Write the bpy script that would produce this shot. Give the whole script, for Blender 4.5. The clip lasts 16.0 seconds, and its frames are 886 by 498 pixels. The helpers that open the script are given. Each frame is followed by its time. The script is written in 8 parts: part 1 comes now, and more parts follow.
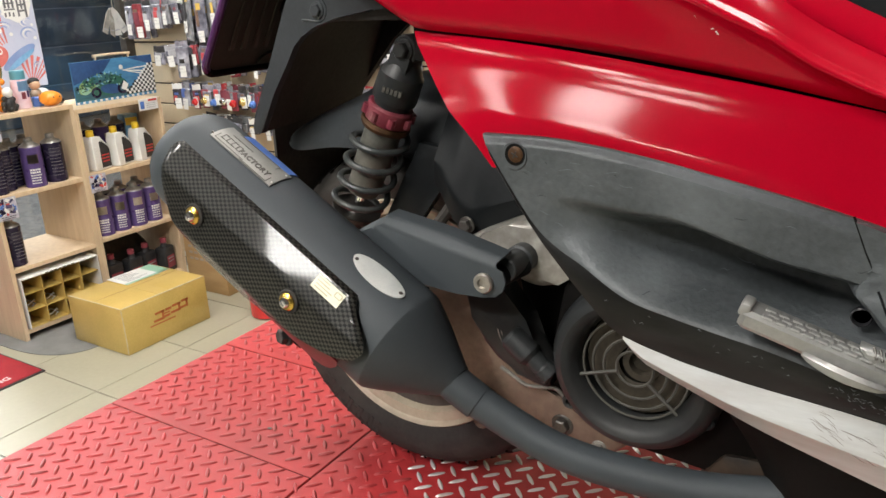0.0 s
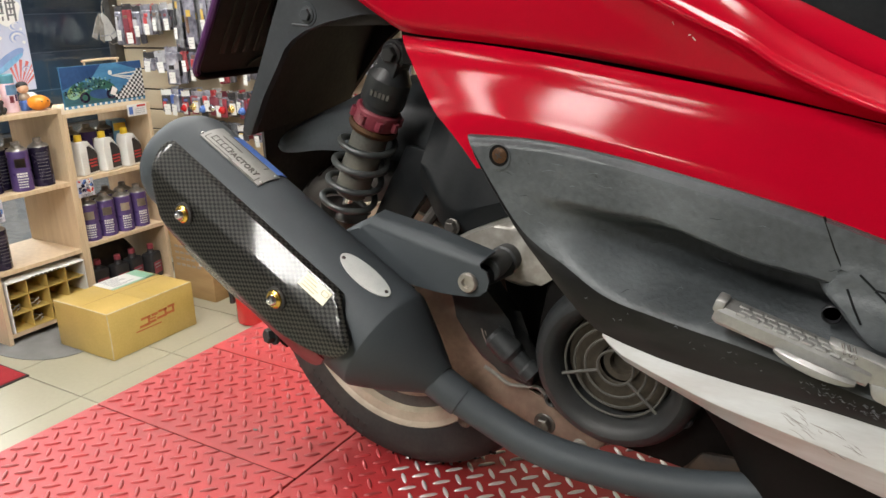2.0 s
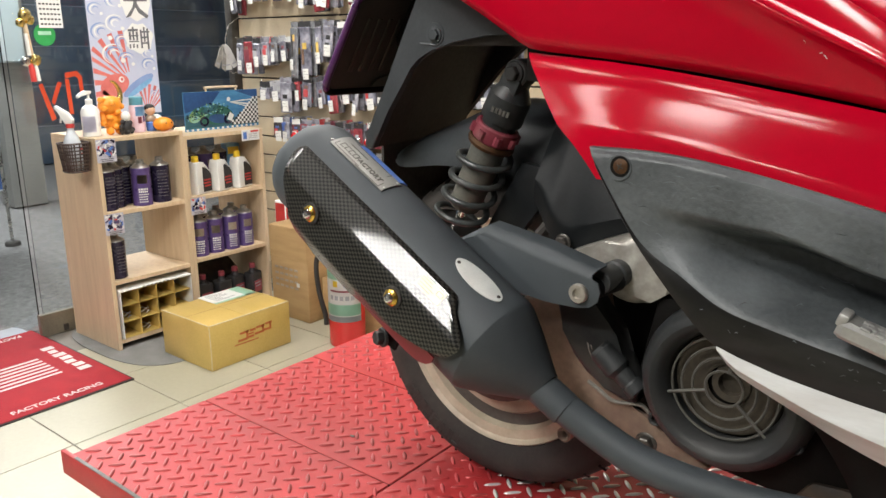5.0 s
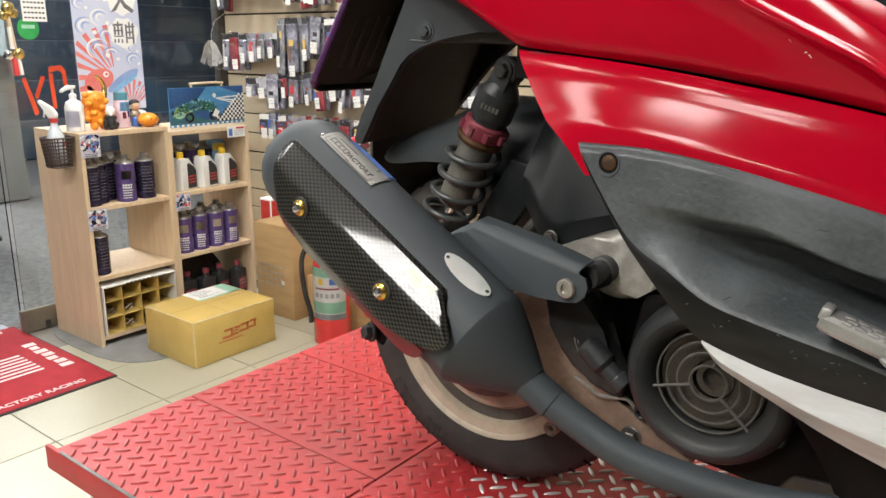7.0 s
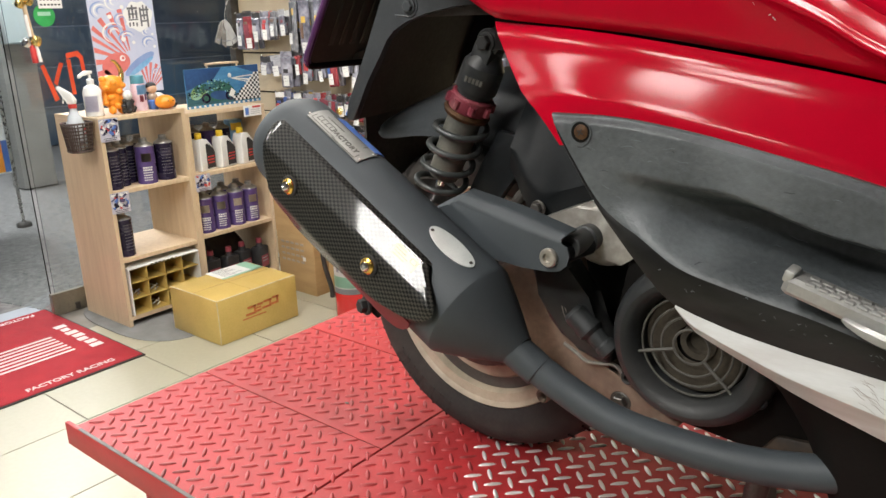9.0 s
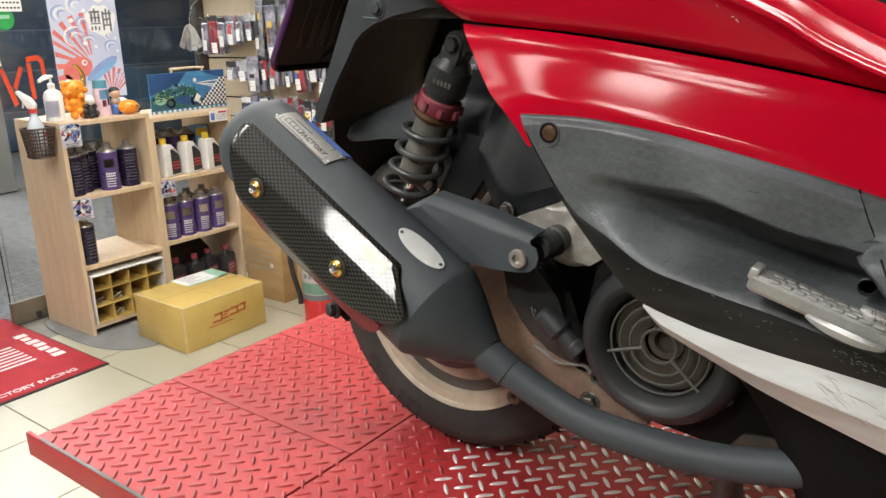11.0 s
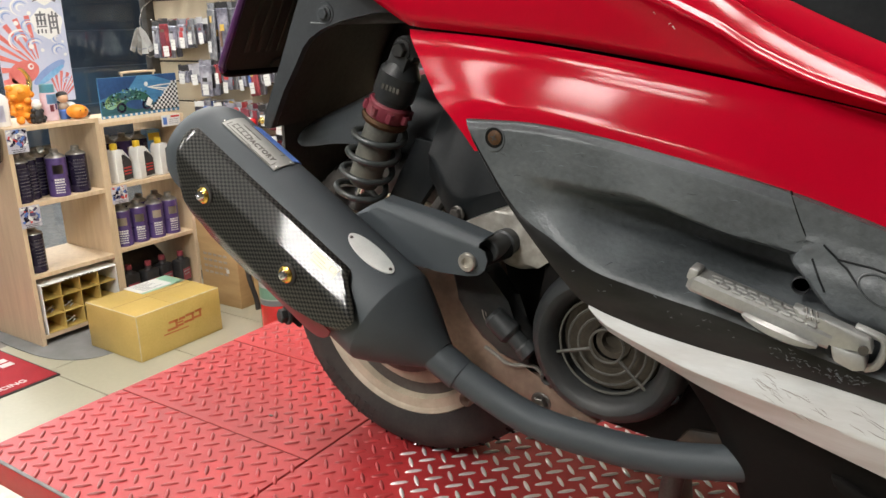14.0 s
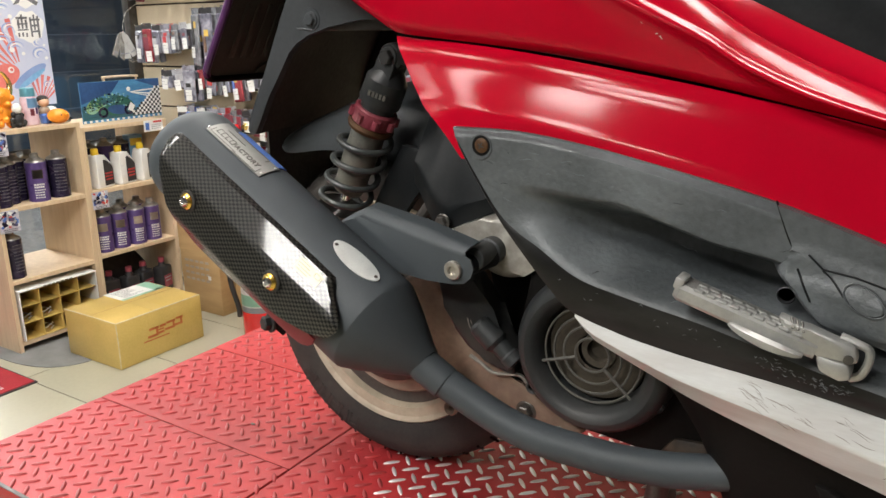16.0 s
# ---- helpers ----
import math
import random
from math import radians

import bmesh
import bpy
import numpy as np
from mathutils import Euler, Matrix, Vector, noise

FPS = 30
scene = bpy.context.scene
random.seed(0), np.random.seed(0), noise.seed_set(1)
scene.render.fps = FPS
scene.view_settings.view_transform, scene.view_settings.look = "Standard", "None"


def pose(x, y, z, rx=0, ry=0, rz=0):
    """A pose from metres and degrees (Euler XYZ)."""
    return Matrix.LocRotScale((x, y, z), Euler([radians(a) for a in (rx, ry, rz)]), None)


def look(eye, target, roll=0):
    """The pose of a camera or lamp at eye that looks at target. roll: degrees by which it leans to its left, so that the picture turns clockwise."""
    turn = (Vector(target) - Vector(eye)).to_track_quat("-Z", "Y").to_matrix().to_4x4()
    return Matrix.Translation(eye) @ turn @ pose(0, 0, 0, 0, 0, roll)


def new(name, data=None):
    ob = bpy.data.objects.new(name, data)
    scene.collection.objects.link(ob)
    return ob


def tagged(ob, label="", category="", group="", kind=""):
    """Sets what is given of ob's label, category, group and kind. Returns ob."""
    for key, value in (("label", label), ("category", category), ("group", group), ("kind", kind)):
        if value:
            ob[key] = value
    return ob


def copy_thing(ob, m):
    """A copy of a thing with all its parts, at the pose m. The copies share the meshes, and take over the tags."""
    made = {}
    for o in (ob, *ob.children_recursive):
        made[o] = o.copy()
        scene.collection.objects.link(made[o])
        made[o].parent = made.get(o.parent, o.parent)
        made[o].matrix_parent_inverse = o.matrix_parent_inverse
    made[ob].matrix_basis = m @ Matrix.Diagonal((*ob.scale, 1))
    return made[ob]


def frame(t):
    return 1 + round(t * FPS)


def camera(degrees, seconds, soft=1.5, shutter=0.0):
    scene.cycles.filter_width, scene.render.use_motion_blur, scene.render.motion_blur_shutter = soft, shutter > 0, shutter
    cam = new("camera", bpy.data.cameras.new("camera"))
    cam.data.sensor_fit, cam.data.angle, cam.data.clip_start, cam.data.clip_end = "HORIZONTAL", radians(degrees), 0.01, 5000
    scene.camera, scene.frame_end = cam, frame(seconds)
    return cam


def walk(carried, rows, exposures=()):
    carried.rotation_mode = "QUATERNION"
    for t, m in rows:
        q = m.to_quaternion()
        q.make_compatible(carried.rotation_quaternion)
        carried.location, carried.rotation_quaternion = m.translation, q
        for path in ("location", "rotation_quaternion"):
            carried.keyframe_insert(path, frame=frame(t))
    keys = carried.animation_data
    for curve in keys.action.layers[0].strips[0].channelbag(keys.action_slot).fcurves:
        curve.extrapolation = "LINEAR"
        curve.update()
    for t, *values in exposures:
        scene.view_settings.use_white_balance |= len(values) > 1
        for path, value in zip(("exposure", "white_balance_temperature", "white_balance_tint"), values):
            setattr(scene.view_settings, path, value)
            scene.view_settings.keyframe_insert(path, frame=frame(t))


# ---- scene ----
cam = camera(59.8, 16.0)
PATH = [
    (0, (0.4693, -0.8003, 1.317), (-0.5575, 0.794, 0.681), -2.6),
    (0.5, (0.4706, -0.8007, 1.317), (-0.5516, 0.8002, 0.692), -2.3),
    (1, (0.4707, -0.7985, 1.315), (-0.5475, 0.8055, 0.692), -2.3),
    (1.5, (0.476, -0.8026, 1.314), (-0.5377, 0.8059, 0.691), -2.2),
    (2, (0.4799, -0.8129, 1.312), (-0.5243, 0.8057, 0.7), -1.8),
    (2.5, (0.4817, -0.8165, 1.311), (-0.5247, 0.8066, 0.718), -1.6),
    (3, (0.4714, -0.8159, 1.297), (-0.6321, 0.7509, 0.726), -1.5),
    (3.5, (0.4823, -0.8451, 1.289), (-0.6946, 0.6737, 0.732), -1.2),
    (4, (0.4773, -0.8553, 1.289), (-0.7298, 0.6476, 0.755), -0.5),
    (6.5, (0.4777, -0.8562, 1.288), (-0.7067, 0.6734, 0.783), 0.4),
    (7, (0.4781, -0.8639, 1.286), (-0.6951, 0.6746, 0.777), 0.5),
    (7.5, (0.488, -0.8568, 1.287), (-0.6766, 0.6869, 0.775), -0.1),
    (8, (0.4974, -0.8511, 1.288), (-0.7002, 0.6532, 0.736), -1.1),
    (8.5, (0.5104, -0.8503, 1.29), (-0.7225, 0.61, 0.702), -1.6),
    (9, (0.5198, -0.8468, 1.29), (-0.6982, 0.6308, 0.712), -1.8),
    (9.2, (0.5207, -0.8509, 1.286), (-0.686, 0.6423, 0.725), -1.4),
    (11.5, (0.5176, -0.8446, 1.285), (-0.6314, 0.69, 0.717), -1.5),
    (12, (0.5163, -0.8419, 1.283), (-0.6269, 0.6945, 0.709), -1.4),
    (12.5, (0.5203, -0.8455, 1.284), (-0.613, 0.7002, 0.713), -1.5),
    (13, (0.5234, -0.8451, 1.285), (-0.5945, 0.7147, 0.722), -1.5),
    (13.5, (0.5221, -0.8424, 1.284), (-0.5814, 0.7267, 0.72), -1.3),
    (14, (0.5297, -0.8442, 1.288), (-0.5427, 0.7478, 0.727), -1.4),
    (14.5, (0.5319, -0.8465, 1.291), (-0.5058, 0.7724, 0.742), -1.2),
    (15, (0.5301, -0.8451, 1.289), (-0.4954, 0.7853, 0.749), -0.8),
    (15.5, (0.5275, -0.8442, 1.288), (-0.5017, 0.7845, 0.752), -0.6),
    (16, (0.5257, -0.8429, 1.287), (-0.5129, 0.7779, 0.745), -0.7),
]
walk(cam, [(t, look(eye, target, roll)) for t, eye, target, roll in PATH])

# ---------------------------------------------------------------- world and lamps
world = bpy.data.worlds.new("world")
scene.world = world
world.use_nodes = True
world.node_tree.nodes["Background"].inputs[0].default_value = (0.55, 0.65, 0.85, 1)
world.node_tree.nodes["Background"].inputs[1].default_value = 0.05

CEIL = 2.75
LAMPS = [(-2.40, -1.45, 0.5, 0.55, 6), (-1.35, -1.45, 0.5, 0.55, 14), (-0.30, -1.45, 0.5, 0.55, 21)] + [(-0.13, -2.43, 0.95, 0.55, 45)] + [(-2.15, 0.95, 0.5, 0.6, 23), (-0.8, 0.40, 0.5, 0.6, 18), (0.7, 0.40, 0.5, 0.6, 18)]
for lx, ly, lw, ll, watts in LAMPS:
    lamp = bpy.data.lights.new("ceiling_lamp", "AREA")
    lamp.shape, lamp.size, lamp.size_y = "RECTANGLE", lw - 0.06, ll - 0.06
    lamp.energy, lamp.color = watts, (1.0, 0.975, 0.93)
    ob = new("ceiling_lamp", lamp)
    ob.matrix_world = pose(lx, ly, CEIL - 0.035)
# Fill light added out of view to brighten the paving and column outside.
arcade = bpy.data.lights.new("arcade_lamp", "AREA")
arcade.shape, arcade.size, arcade.size_y, arcade.energy = "RECTANGLE", 2.4, 0.5, 190
new("arcade_lamp", arcade).matrix_world = pose(-6.2, 1.6, 3.0)
scene.view_settings.exposure = 0.11


# ---------------------------------------------------------------- materials
def rgb(c):
    return (*c, 1)


def surface(name, low, high, rough=0.5, metal=0.0, scale=20.0, fine=300.0, bump=0.1, depth=0.001, coat=0.0, rough_var=0.12, dust=None, stretch=None, spec=0.5, coat_rough=0.06):
    """Two scales of noise in colour, roughness and relief; optional dust of its own colour."""
    m = bpy.data.materials.new(name)
    m.use_nodes = True
    nt, N = m.node_tree, m.node_tree.nodes
    b = N["Principled BSDF"]
    tc = N.new("ShaderNodeTexCoord")
    mp = N.new("ShaderNodeMapping")
    nt.links.new(tc.outputs["Object"], mp.inputs[0])
    if stretch:
        mp.inputs["Scale"].default_value = stretch
    n1, n2 = N.new("ShaderNodeTexNoise"), N.new("ShaderNodeTexNoise")
    for n, s, d in ((n1, scale, 5), (n2, fine, 3)):
        n.inputs["Scale"].default_value, n.inputs["Detail"].default_value = s, d
        nt.links.new(mp.outputs[0], n.inputs["Vector"])
    add = N.new("ShaderNodeMath")
    add.operation = "MULTIPLY_ADD"
    nt.links.new(n2.outputs[0], add.inputs[0])
    add.inputs[1].default_value = 0.35
    half = N.new("ShaderNodeMath")
    half.operation = "MULTIPLY"
    nt.links.new(n1.outputs[0], half.inputs[0])
    half.inputs[1].default_value = 0.75
    nt.links.new(half.outputs[0], add.inputs[2])
    ramp = N.new("ShaderNodeValToRGB")
    ramp.color_ramp.elements[0].position, ramp.color_ramp.elements[1].position = 0.32, 0.72
    ramp.color_ramp.elements[0].color, ramp.color_ramp.elements[1].color = rgb(low), rgb(high)
    nt.links.new(add.outputs[0], ramp.inputs[0])
    out = ramp.outputs[0]
    if dust:
        colour, amount, dscale = dust
        n3 = N.new("ShaderNodeTexNoise")
        n3.inputs["Scale"].default_value, n3.inputs["Detail"].default_value = dscale, 6
        nt.links.new(mp.outputs[0], n3.inputs["Vector"])
        r3 = N.new("ShaderNodeValToRGB")
        r3.color_ramp.elements[0].position, r3.color_ramp.elements[1].position = 0.45, 0.75
        r3.color_ramp.elements[1].color = (amount, amount, amount, 1)
        nt.links.new(n3.outputs[0], r3.inputs[0])
        mx = N.new("ShaderNodeMix")
        mx.data_type = "RGBA"
        nt.links.new(r3.outputs[0], mx.inputs[0])
        nt.links.new(out, mx.inputs[6])
        mx.inputs[7].default_value = rgb(colour)
        out = mx.outputs[2]
    nt.links.new(out, b.inputs["Base Color"])
    rr = N.new("ShaderNodeMapRange")
    rr.inputs["To Min"].default_value, rr.inputs["To Max"].default_value = max(0.02, rough - rough_var), min(1, rough + rough_var)
    nt.links.new(n1.outputs[0], rr.inputs[0])
    nt.links.new(rr.outputs[0], b.inputs["Roughness"])
    b.inputs["Metallic"].default_value = metal
    b.inputs["Coat Weight"].default_value = coat
    b.inputs["Coat Roughness"].default_value = coat_rough
    b.inputs["Specular IOR Level"].default_value = spec
    if bump:
        bp = N.new("ShaderNodeBump")
        bp.inputs["Strength"].default_value, bp.inputs["Distance"].default_value = bump, depth
        nt.links.new(n2.outputs[0], bp.inputs["Height"])
        nt.links.new(bp.outputs[0], b.inputs["Normal"])
    return m


def glass_mat(name, tint, rough=0.0):
    m = bpy.data.materials.new(name)
    m.use_nodes = True
    b = m.node_tree.nodes["Principled BSDF"]
    b.inputs["Base Color"].default_value = rgb(tint)
    b.inputs["Transmission Weight"].default_value = 1.0
    b.inputs["Roughness"].default_value = rough
    b.inputs["IOR"].default_value = 1.45
    return m


def glow_mat(name, colour, strength):
    m = bpy.data.materials.new(name)
    m.use_nodes = True
    b = m.node_tree.nodes["Principled BSDF"]
    b.inputs["Base Color"].default_value = rgb(colour)
    b.inputs["Emission Color"].default_value = rgb(colour)
    b.inputs["Emission Strength"].default_value = strength
    return m


def carbon_mat():
    """Twill weave under a clear coat."""
    m = bpy.data.materials.new("carbon_weave")
    m.use_nodes = True
    nt, N = m.node_tree, m.node_tree.nodes
    b = N["Principled BSDF"]
    tc = N.new("ShaderNodeUVMap")
    sep = N.new("ShaderNodeSeparateXYZ")
    nt.links.new(tc.outputs[0], sep.inputs[0])

    def math(op, a, c):
        n = N.new("ShaderNodeMath")
        n.operation = op
        for i, val in enumerate((a, c)):
            if isinstance(val, (int, float)):
                n.inputs[i].default_value = val
            else:
                nt.links.new(val, n.inputs[i])
        return n.outputs[0]

    a = math("ADD", sep.outputs[0], sep.outputs[1])
    fx = math("FLOOR", math("MULTIPLY", sep.outputs[0], 1 / 0.0035), 0)
    fy = math("FLOOR", math("MULTIPLY", sep.outputs[1], 1 / 0.0026), 0)
    sel = math("LESS_THAN", math("FLOORED_MODULO", math("ADD", fx, fy), 2), 1)
    fibre = math("SINE", math("MULTIPLY", a, 9000), 0)
    ramp = N.new("ShaderNodeMix")
    ramp.data_type = "RGBA"
    nt.links.new(sel, ramp.inputs[0])
    ramp.inputs[6].default_value, ramp.inputs[7].default_value = (0.003, 0.003, 0.003, 1), (0.080, 0.077, 0.066, 1)
    nt.links.new(ramp.outputs[2], b.inputs["Base Color"])
    b.inputs["Roughness"].default_value = 0.42
    b.inputs["Specular IOR Level"].default_value = 0.3
    b.inputs["Coat Weight"].default_value = 1.0
    b.inputs["Coat Roughness"].default_value = 0.05
    b.inputs["Coat IOR"].default_value = 1.5
    bp = N.new("ShaderNodeBump")
    bp.inputs["Strength"].default_value, bp.inputs["Distance"].default_value = 0.35, 0.0006
    nt.links.new(math("ADD", sel, math("MULTIPLY", fibre, 0.1)), bp.inputs["Height"])
    nt.links.new(bp.outputs[0], b.inputs["Normal"])
    return m


RED = surface("red_metallic_paint", (0.33, 0.0010, 0.011), (0.40, 0.0018, 0.016), 0.5, 0.0, 6, 900, 0.03, 0.0003, coat=0.36, rough_var=0.05, spec=0.0, coat_rough=0.15)
GREY_PLASTIC = surface("worn_grey_plastic", (0.027, 0.031, 0.0335), (0.078, 0.087, 0.092), 0.50, 0, 6, 200, 0.65, 0.0012, dust=((0.18, 0.196, 0.206), 0.55, 11), spec=0.5)
BLACK_PLASTIC = surface("black_plastic", (0.006, 0.0068, 0.0075), (0.013, 0.0145, 0.0155), 0.44, 0, 12, 250, 0.1, 0.0006, dust=((0.030, 0.031, 0.032), 0.35, 10), spec=0.1)
FENDER = surface("grey_black_fender_plastic", (0.034, 0.038, 0.041), (0.056, 0.061, 0.065), 0.42, 0, 10, 250, 0.1, 0.0006, spec=0.3)
DARK_PLASTIC = surface("dark_matte_plastic", (0.005, 0.0046, 0.0043), (0.011, 0.0100, 0.0094), 0.62, 0, 12, 250, 0.1, 0.0006, spec=0.05)
GLOSS_BLACK = surface("gloss_black_fairing", (0.005, 0.0048, 0.005), (0.011, 0.0102, 0.0103), 0.34, 0, 8, 300, 0.08, 0.0004, dust=((0.05, 0.05, 0.05), 0.35, 24), spec=0.2, stretch=(0.5, 1, 1.5))
WHITE_PAINT = surface("white_fairing_paint", (0.52, 0.53, 0.525), (0.64, 0.65, 0.645), 0.30, 0, 5, 300, 0.03, 0.0003, coat=0.6, dust=((0.34, 0.30, 0.27), 0.55, 22), stretch=(0.35, 1, 2.2))
EXHAUST = surface("matte_black_ceramic", (0.038, 0.045, 0.050), (0.053, 0.062, 0.069), 0.58, 0.0, 14, 900, 0.12, 0.0003, rough_var=0.05, spec=0.4)
BADGE = surface("satin_badge_metal", (0.27, 0.268, 0.25), (0.35, 0.347, 0.325), 0.5, 0.6, 60, 900, 0.04, 0.0002, rough_var=0.05)
RUBBER = surface("dusty_rubber", (0.014, 0.013, 0.012), (0.034, 0.031, 0.028), 0.78, 0, 18, 200, 0.25, 0.001, dust=((0.10, 0.085, 0.07), 0.35, 9))
RUBBER_DARK = surface("black_rubber_boot", (0.015, 0.017, 0.0175), (0.032, 0.035, 0.036), 0.5, 0, 18, 200, 0.15, 0.0006)
# Pale base colour carries the white reflection on the oval badge.
OVAL = surface("badge_painted_reflection", (0.60, 0.63, 0.61), (0.76, 0.79, 0.76), 0.34, 0.35, 70, 900, 0.06, 0.0003)
RIM = surface("dusty_cream_rim_paint", (0.42, 0.36, 0.26), (0.58, 0.51, 0.39), 0.5, 0, 9, 120, 0.08, 0.0006, dust=((0.22, 0.18, 0.13), 0.7, 16))
CAST = surface("dusty_cast_aluminium", (0.15, 0.138, 0.120), (0.32, 0.305, 0.275), 0.5, 0.25, 10, 200, 0.25, 0.001, dust=((0.06, 0.05, 0.04), 0.9, 26))
MOUNT = surface("chipped_cast_aluminium", (0.19, 0.175, 0.150), (0.33, 0.315, 0.285), 0.42, 0.3, 12, 120, 0.5, 0.0014, dust=((0.60, 0.58, 0.53), 0.55, 55))
TAN_CAST = surface("dirty_tan_casting", (0.17, 0.112, 0.082), (0.33, 0.24, 0.185), 0.55, 0.15, 9, 150, 0.2, 0.001, dust=((0.075, 0.045, 0.032), 0.85, 14))
STEEL = surface("brushed_steel", (0.55, 0.54, 0.51), (0.72, 0.71, 0.68), 0.28, 1.0, 40, 500, 0.05, 0.0003)
CHROME = surface("chrome", (0.78, 0.78, 0.78), (0.85, 0.85, 0.85), 0.12, 1.0, 20, 400, 0.02, 0.0002, rough_var=0.05)
PEG_ALU = surface("cast_peg_aluminium", (0.34, 0.34, 0.33), (0.48, 0.48, 0.46), 0.45, 0.75, 30, 300, 0.15, 0.0005, dust=((0.25, 0.24, 0.22), 0.4, 40))
BRASS = surface("gold_anodised", (0.75, 0.48, 0.08), (0.85, 0.58, 0.14), 0.25, 1.0, 30, 400, 0.03, 0.0003)
RUST = surface("rusty_screw", (0.030, 0.013, 0.005), (0.095, 0.042, 0.012), 0.6, 0.4, 60, 500, 0.3, 0.0005)
DARK_STEEL = surface("dark_steel", (0.06, 0.055, 0.05), (0.14, 0.13, 0.12), 0.45, 0.8, 30, 400, 0.15, 0.0005)
RED_ANOD = surface("dirty_red_anodised", (0.17, 0.022, 0.038), (0.27, 0.048, 0.068), 0.5, 0.2, 20, 300, 0.1, 0.0004, dust=((0.26, 0.15, 0.14), 0.6, 40))
SHOCK_TUBE = surface("dusty_shock_tube", (0.10, 0.10, 0.085), (0.19, 0.185, 0.16), 0.5, 0.3, 22, 300, 0.12, 0.0005, dust=((0.30, 0.27, 0.21), 0.5, 14))
SPRING = surface("grey_spring_paint", (0.030, 0.035, 0.035), (0.060, 0.067, 0.066), 0.42, 0.1, 22, 300, 0.1, 0.0004, dust=((0.16, 0.15, 0.13), 0.4, 20))
FANGREY = surface("grey_fan_cover_plastic", (0.014, 0.0155, 0.0165), (0.028, 0.031, 0.032), 0.5, 0, 14, 250, 0.15, 0.0007, dust=((0.055, 0.050, 0.045), 0.5, 12), spec=0.35)
GRILLE = surface("dusty_grille_plastic", (0.052, 0.050, 0.043), (0.098, 0.093, 0.080), 0.6, 0, 20, 250, 0.1, 0.0005)
CARBON = carbon_mat()
SCUFF_BLACK = surface("black_rub_mark", (0.006, 0.006, 0.006), (0.02, 0.02, 0.02), 0.5, 0, 60, 300, 0.02, 0.0002)
CAST_BOLT = surface("dull_bolt_steel", (0.34, 0.31, 0.27), (0.56, 0.53, 0.48), 0.4, 0.8, 60, 300, 0.2, 0.0004)
WELL = surface("dusty_wheel_well", (0.030, 0.028, 0.026), (0.072, 0.066, 0.060), 0.8, 0, 9, 150, 0.3, 0.002, spec=0.15)
# Near-black red for the shade in the gaps between deck plates.
SEAM = surface("seam_gap_shade", (0.012, 0.004, 0.004), (0.04, 0.012, 0.012), 0.9, 0, 30, 200, 0.1, 0.0005, spec=0.0)
JOINT = surface("pale_blue_strip", (0.16, 0.21, 0.28), (0.24, 0.30, 0.38), 0.4, 0.2, 6, 90, 0.03, 0.0003)
SHOCK_BLACK = surface("black_anodised_shock", (0.010, 0.011, 0.012), (0.022, 0.024, 0.025), 0.42, 0, 20, 250, 0.08, 0.0004, dust=((0.06, 0.058, 0.052), 0.5, 30), spec=0.35)
AIRBOX = surface("dull_black_moulding", (0.0058, 0.0068, 0.0076), (0.0125, 0.0144, 0.0156), 0.33, 0, 9, 220, 0.12, 0.0008, dust=((0.014, 0.0145, 0.0145), 0.5, 22), spec=0.2)
HUGGER = surface("dusty_hugger_plastic", (0.024, 0.028, 0.031), (0.052, 0.059, 0.064), 0.42, 0, 12, 220, 0.12, 0.0008, dust=((0.075, 0.079, 0.079), 0.5, 14), spec=0.3)
GUARD = surface("scuffed_guard_plastic", (0.020, 0.023, 0.025), (0.070, 0.077, 0.082), 0.38, 0, 11, 170, 0.35, 0.0012, dust=((0.17, 0.185, 0.195), 0.65, 20), spec=0.5)
RUST_GRIME = surface("rusty_oil_grime", (0.005, 0.0045, 0.004), (0.045, 0.028, 0.016), 0.6, 0, 40, 200, 0.3, 0.001)
FAN_DUST = surface("brown_fan_dust", (0.026, 0.021, 0.014), (0.070, 0.056, 0.037), 0.8, 0, 16, 200, 0.2, 0.001)
DECAL = surface("pale_yellow_decal", (0.62, 0.58, 0.36), (0.70, 0.66, 0.44), 0.3, 0, 12, 300, 0.02, 0.0002)
CHIP = surface("bare_chip", (0.40, 0.34, 0.32), (0.52, 0.46, 0.44), 0.5, 0, 60, 300, 0.02, 0.0002)
DECAL_INK = surface("faded_decal_ink", (0.34, 0.30, 0.17), (0.42, 0.38, 0.22), 0.4, 0, 12, 300, 0.02, 0.0002)
SCUFF = surface("dark_scuff_mark", (0.10, 0.085, 0.075), (0.30, 0.27, 0.24), 0.6, 0, 60, 300, 0.02, 0.0002)
PALE_SCUFF = surface("pale_scuff_mark", (0.06, 0.07, 0.08), (0.16, 0.18, 0.20), 0.55, 0, 60, 300, 0.02, 0.0002)
PLATE_RED = surface("worn_red_lift_paint", (0.31, 0.016, 0.019), (0.44, 0.029, 0.032), 0.48, 0.0, 5, 90, 0.16, 0.0008, dust=((0.20, 0.032, 0.032), 0.65, 4.5), spec=0.4)
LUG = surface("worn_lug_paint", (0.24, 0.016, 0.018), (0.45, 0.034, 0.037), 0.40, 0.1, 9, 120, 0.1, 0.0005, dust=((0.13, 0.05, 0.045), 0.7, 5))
LUG_PALE = surface("pale_lug", (0.66, 0.62, 0.60), (0.82, 0.80, 0.78), 0.34, 0.4, 30, 200, 0.1, 0.0005)
TILE = surface("cream_floor_tile", (0.375, 0.355, 0.262), (0.435, 0.415, 0.312), 0.42, 0, 2.5, 60, 0.02, 0.0004, dust=((0.39, 0.355, 0.29), 0.4, 3))
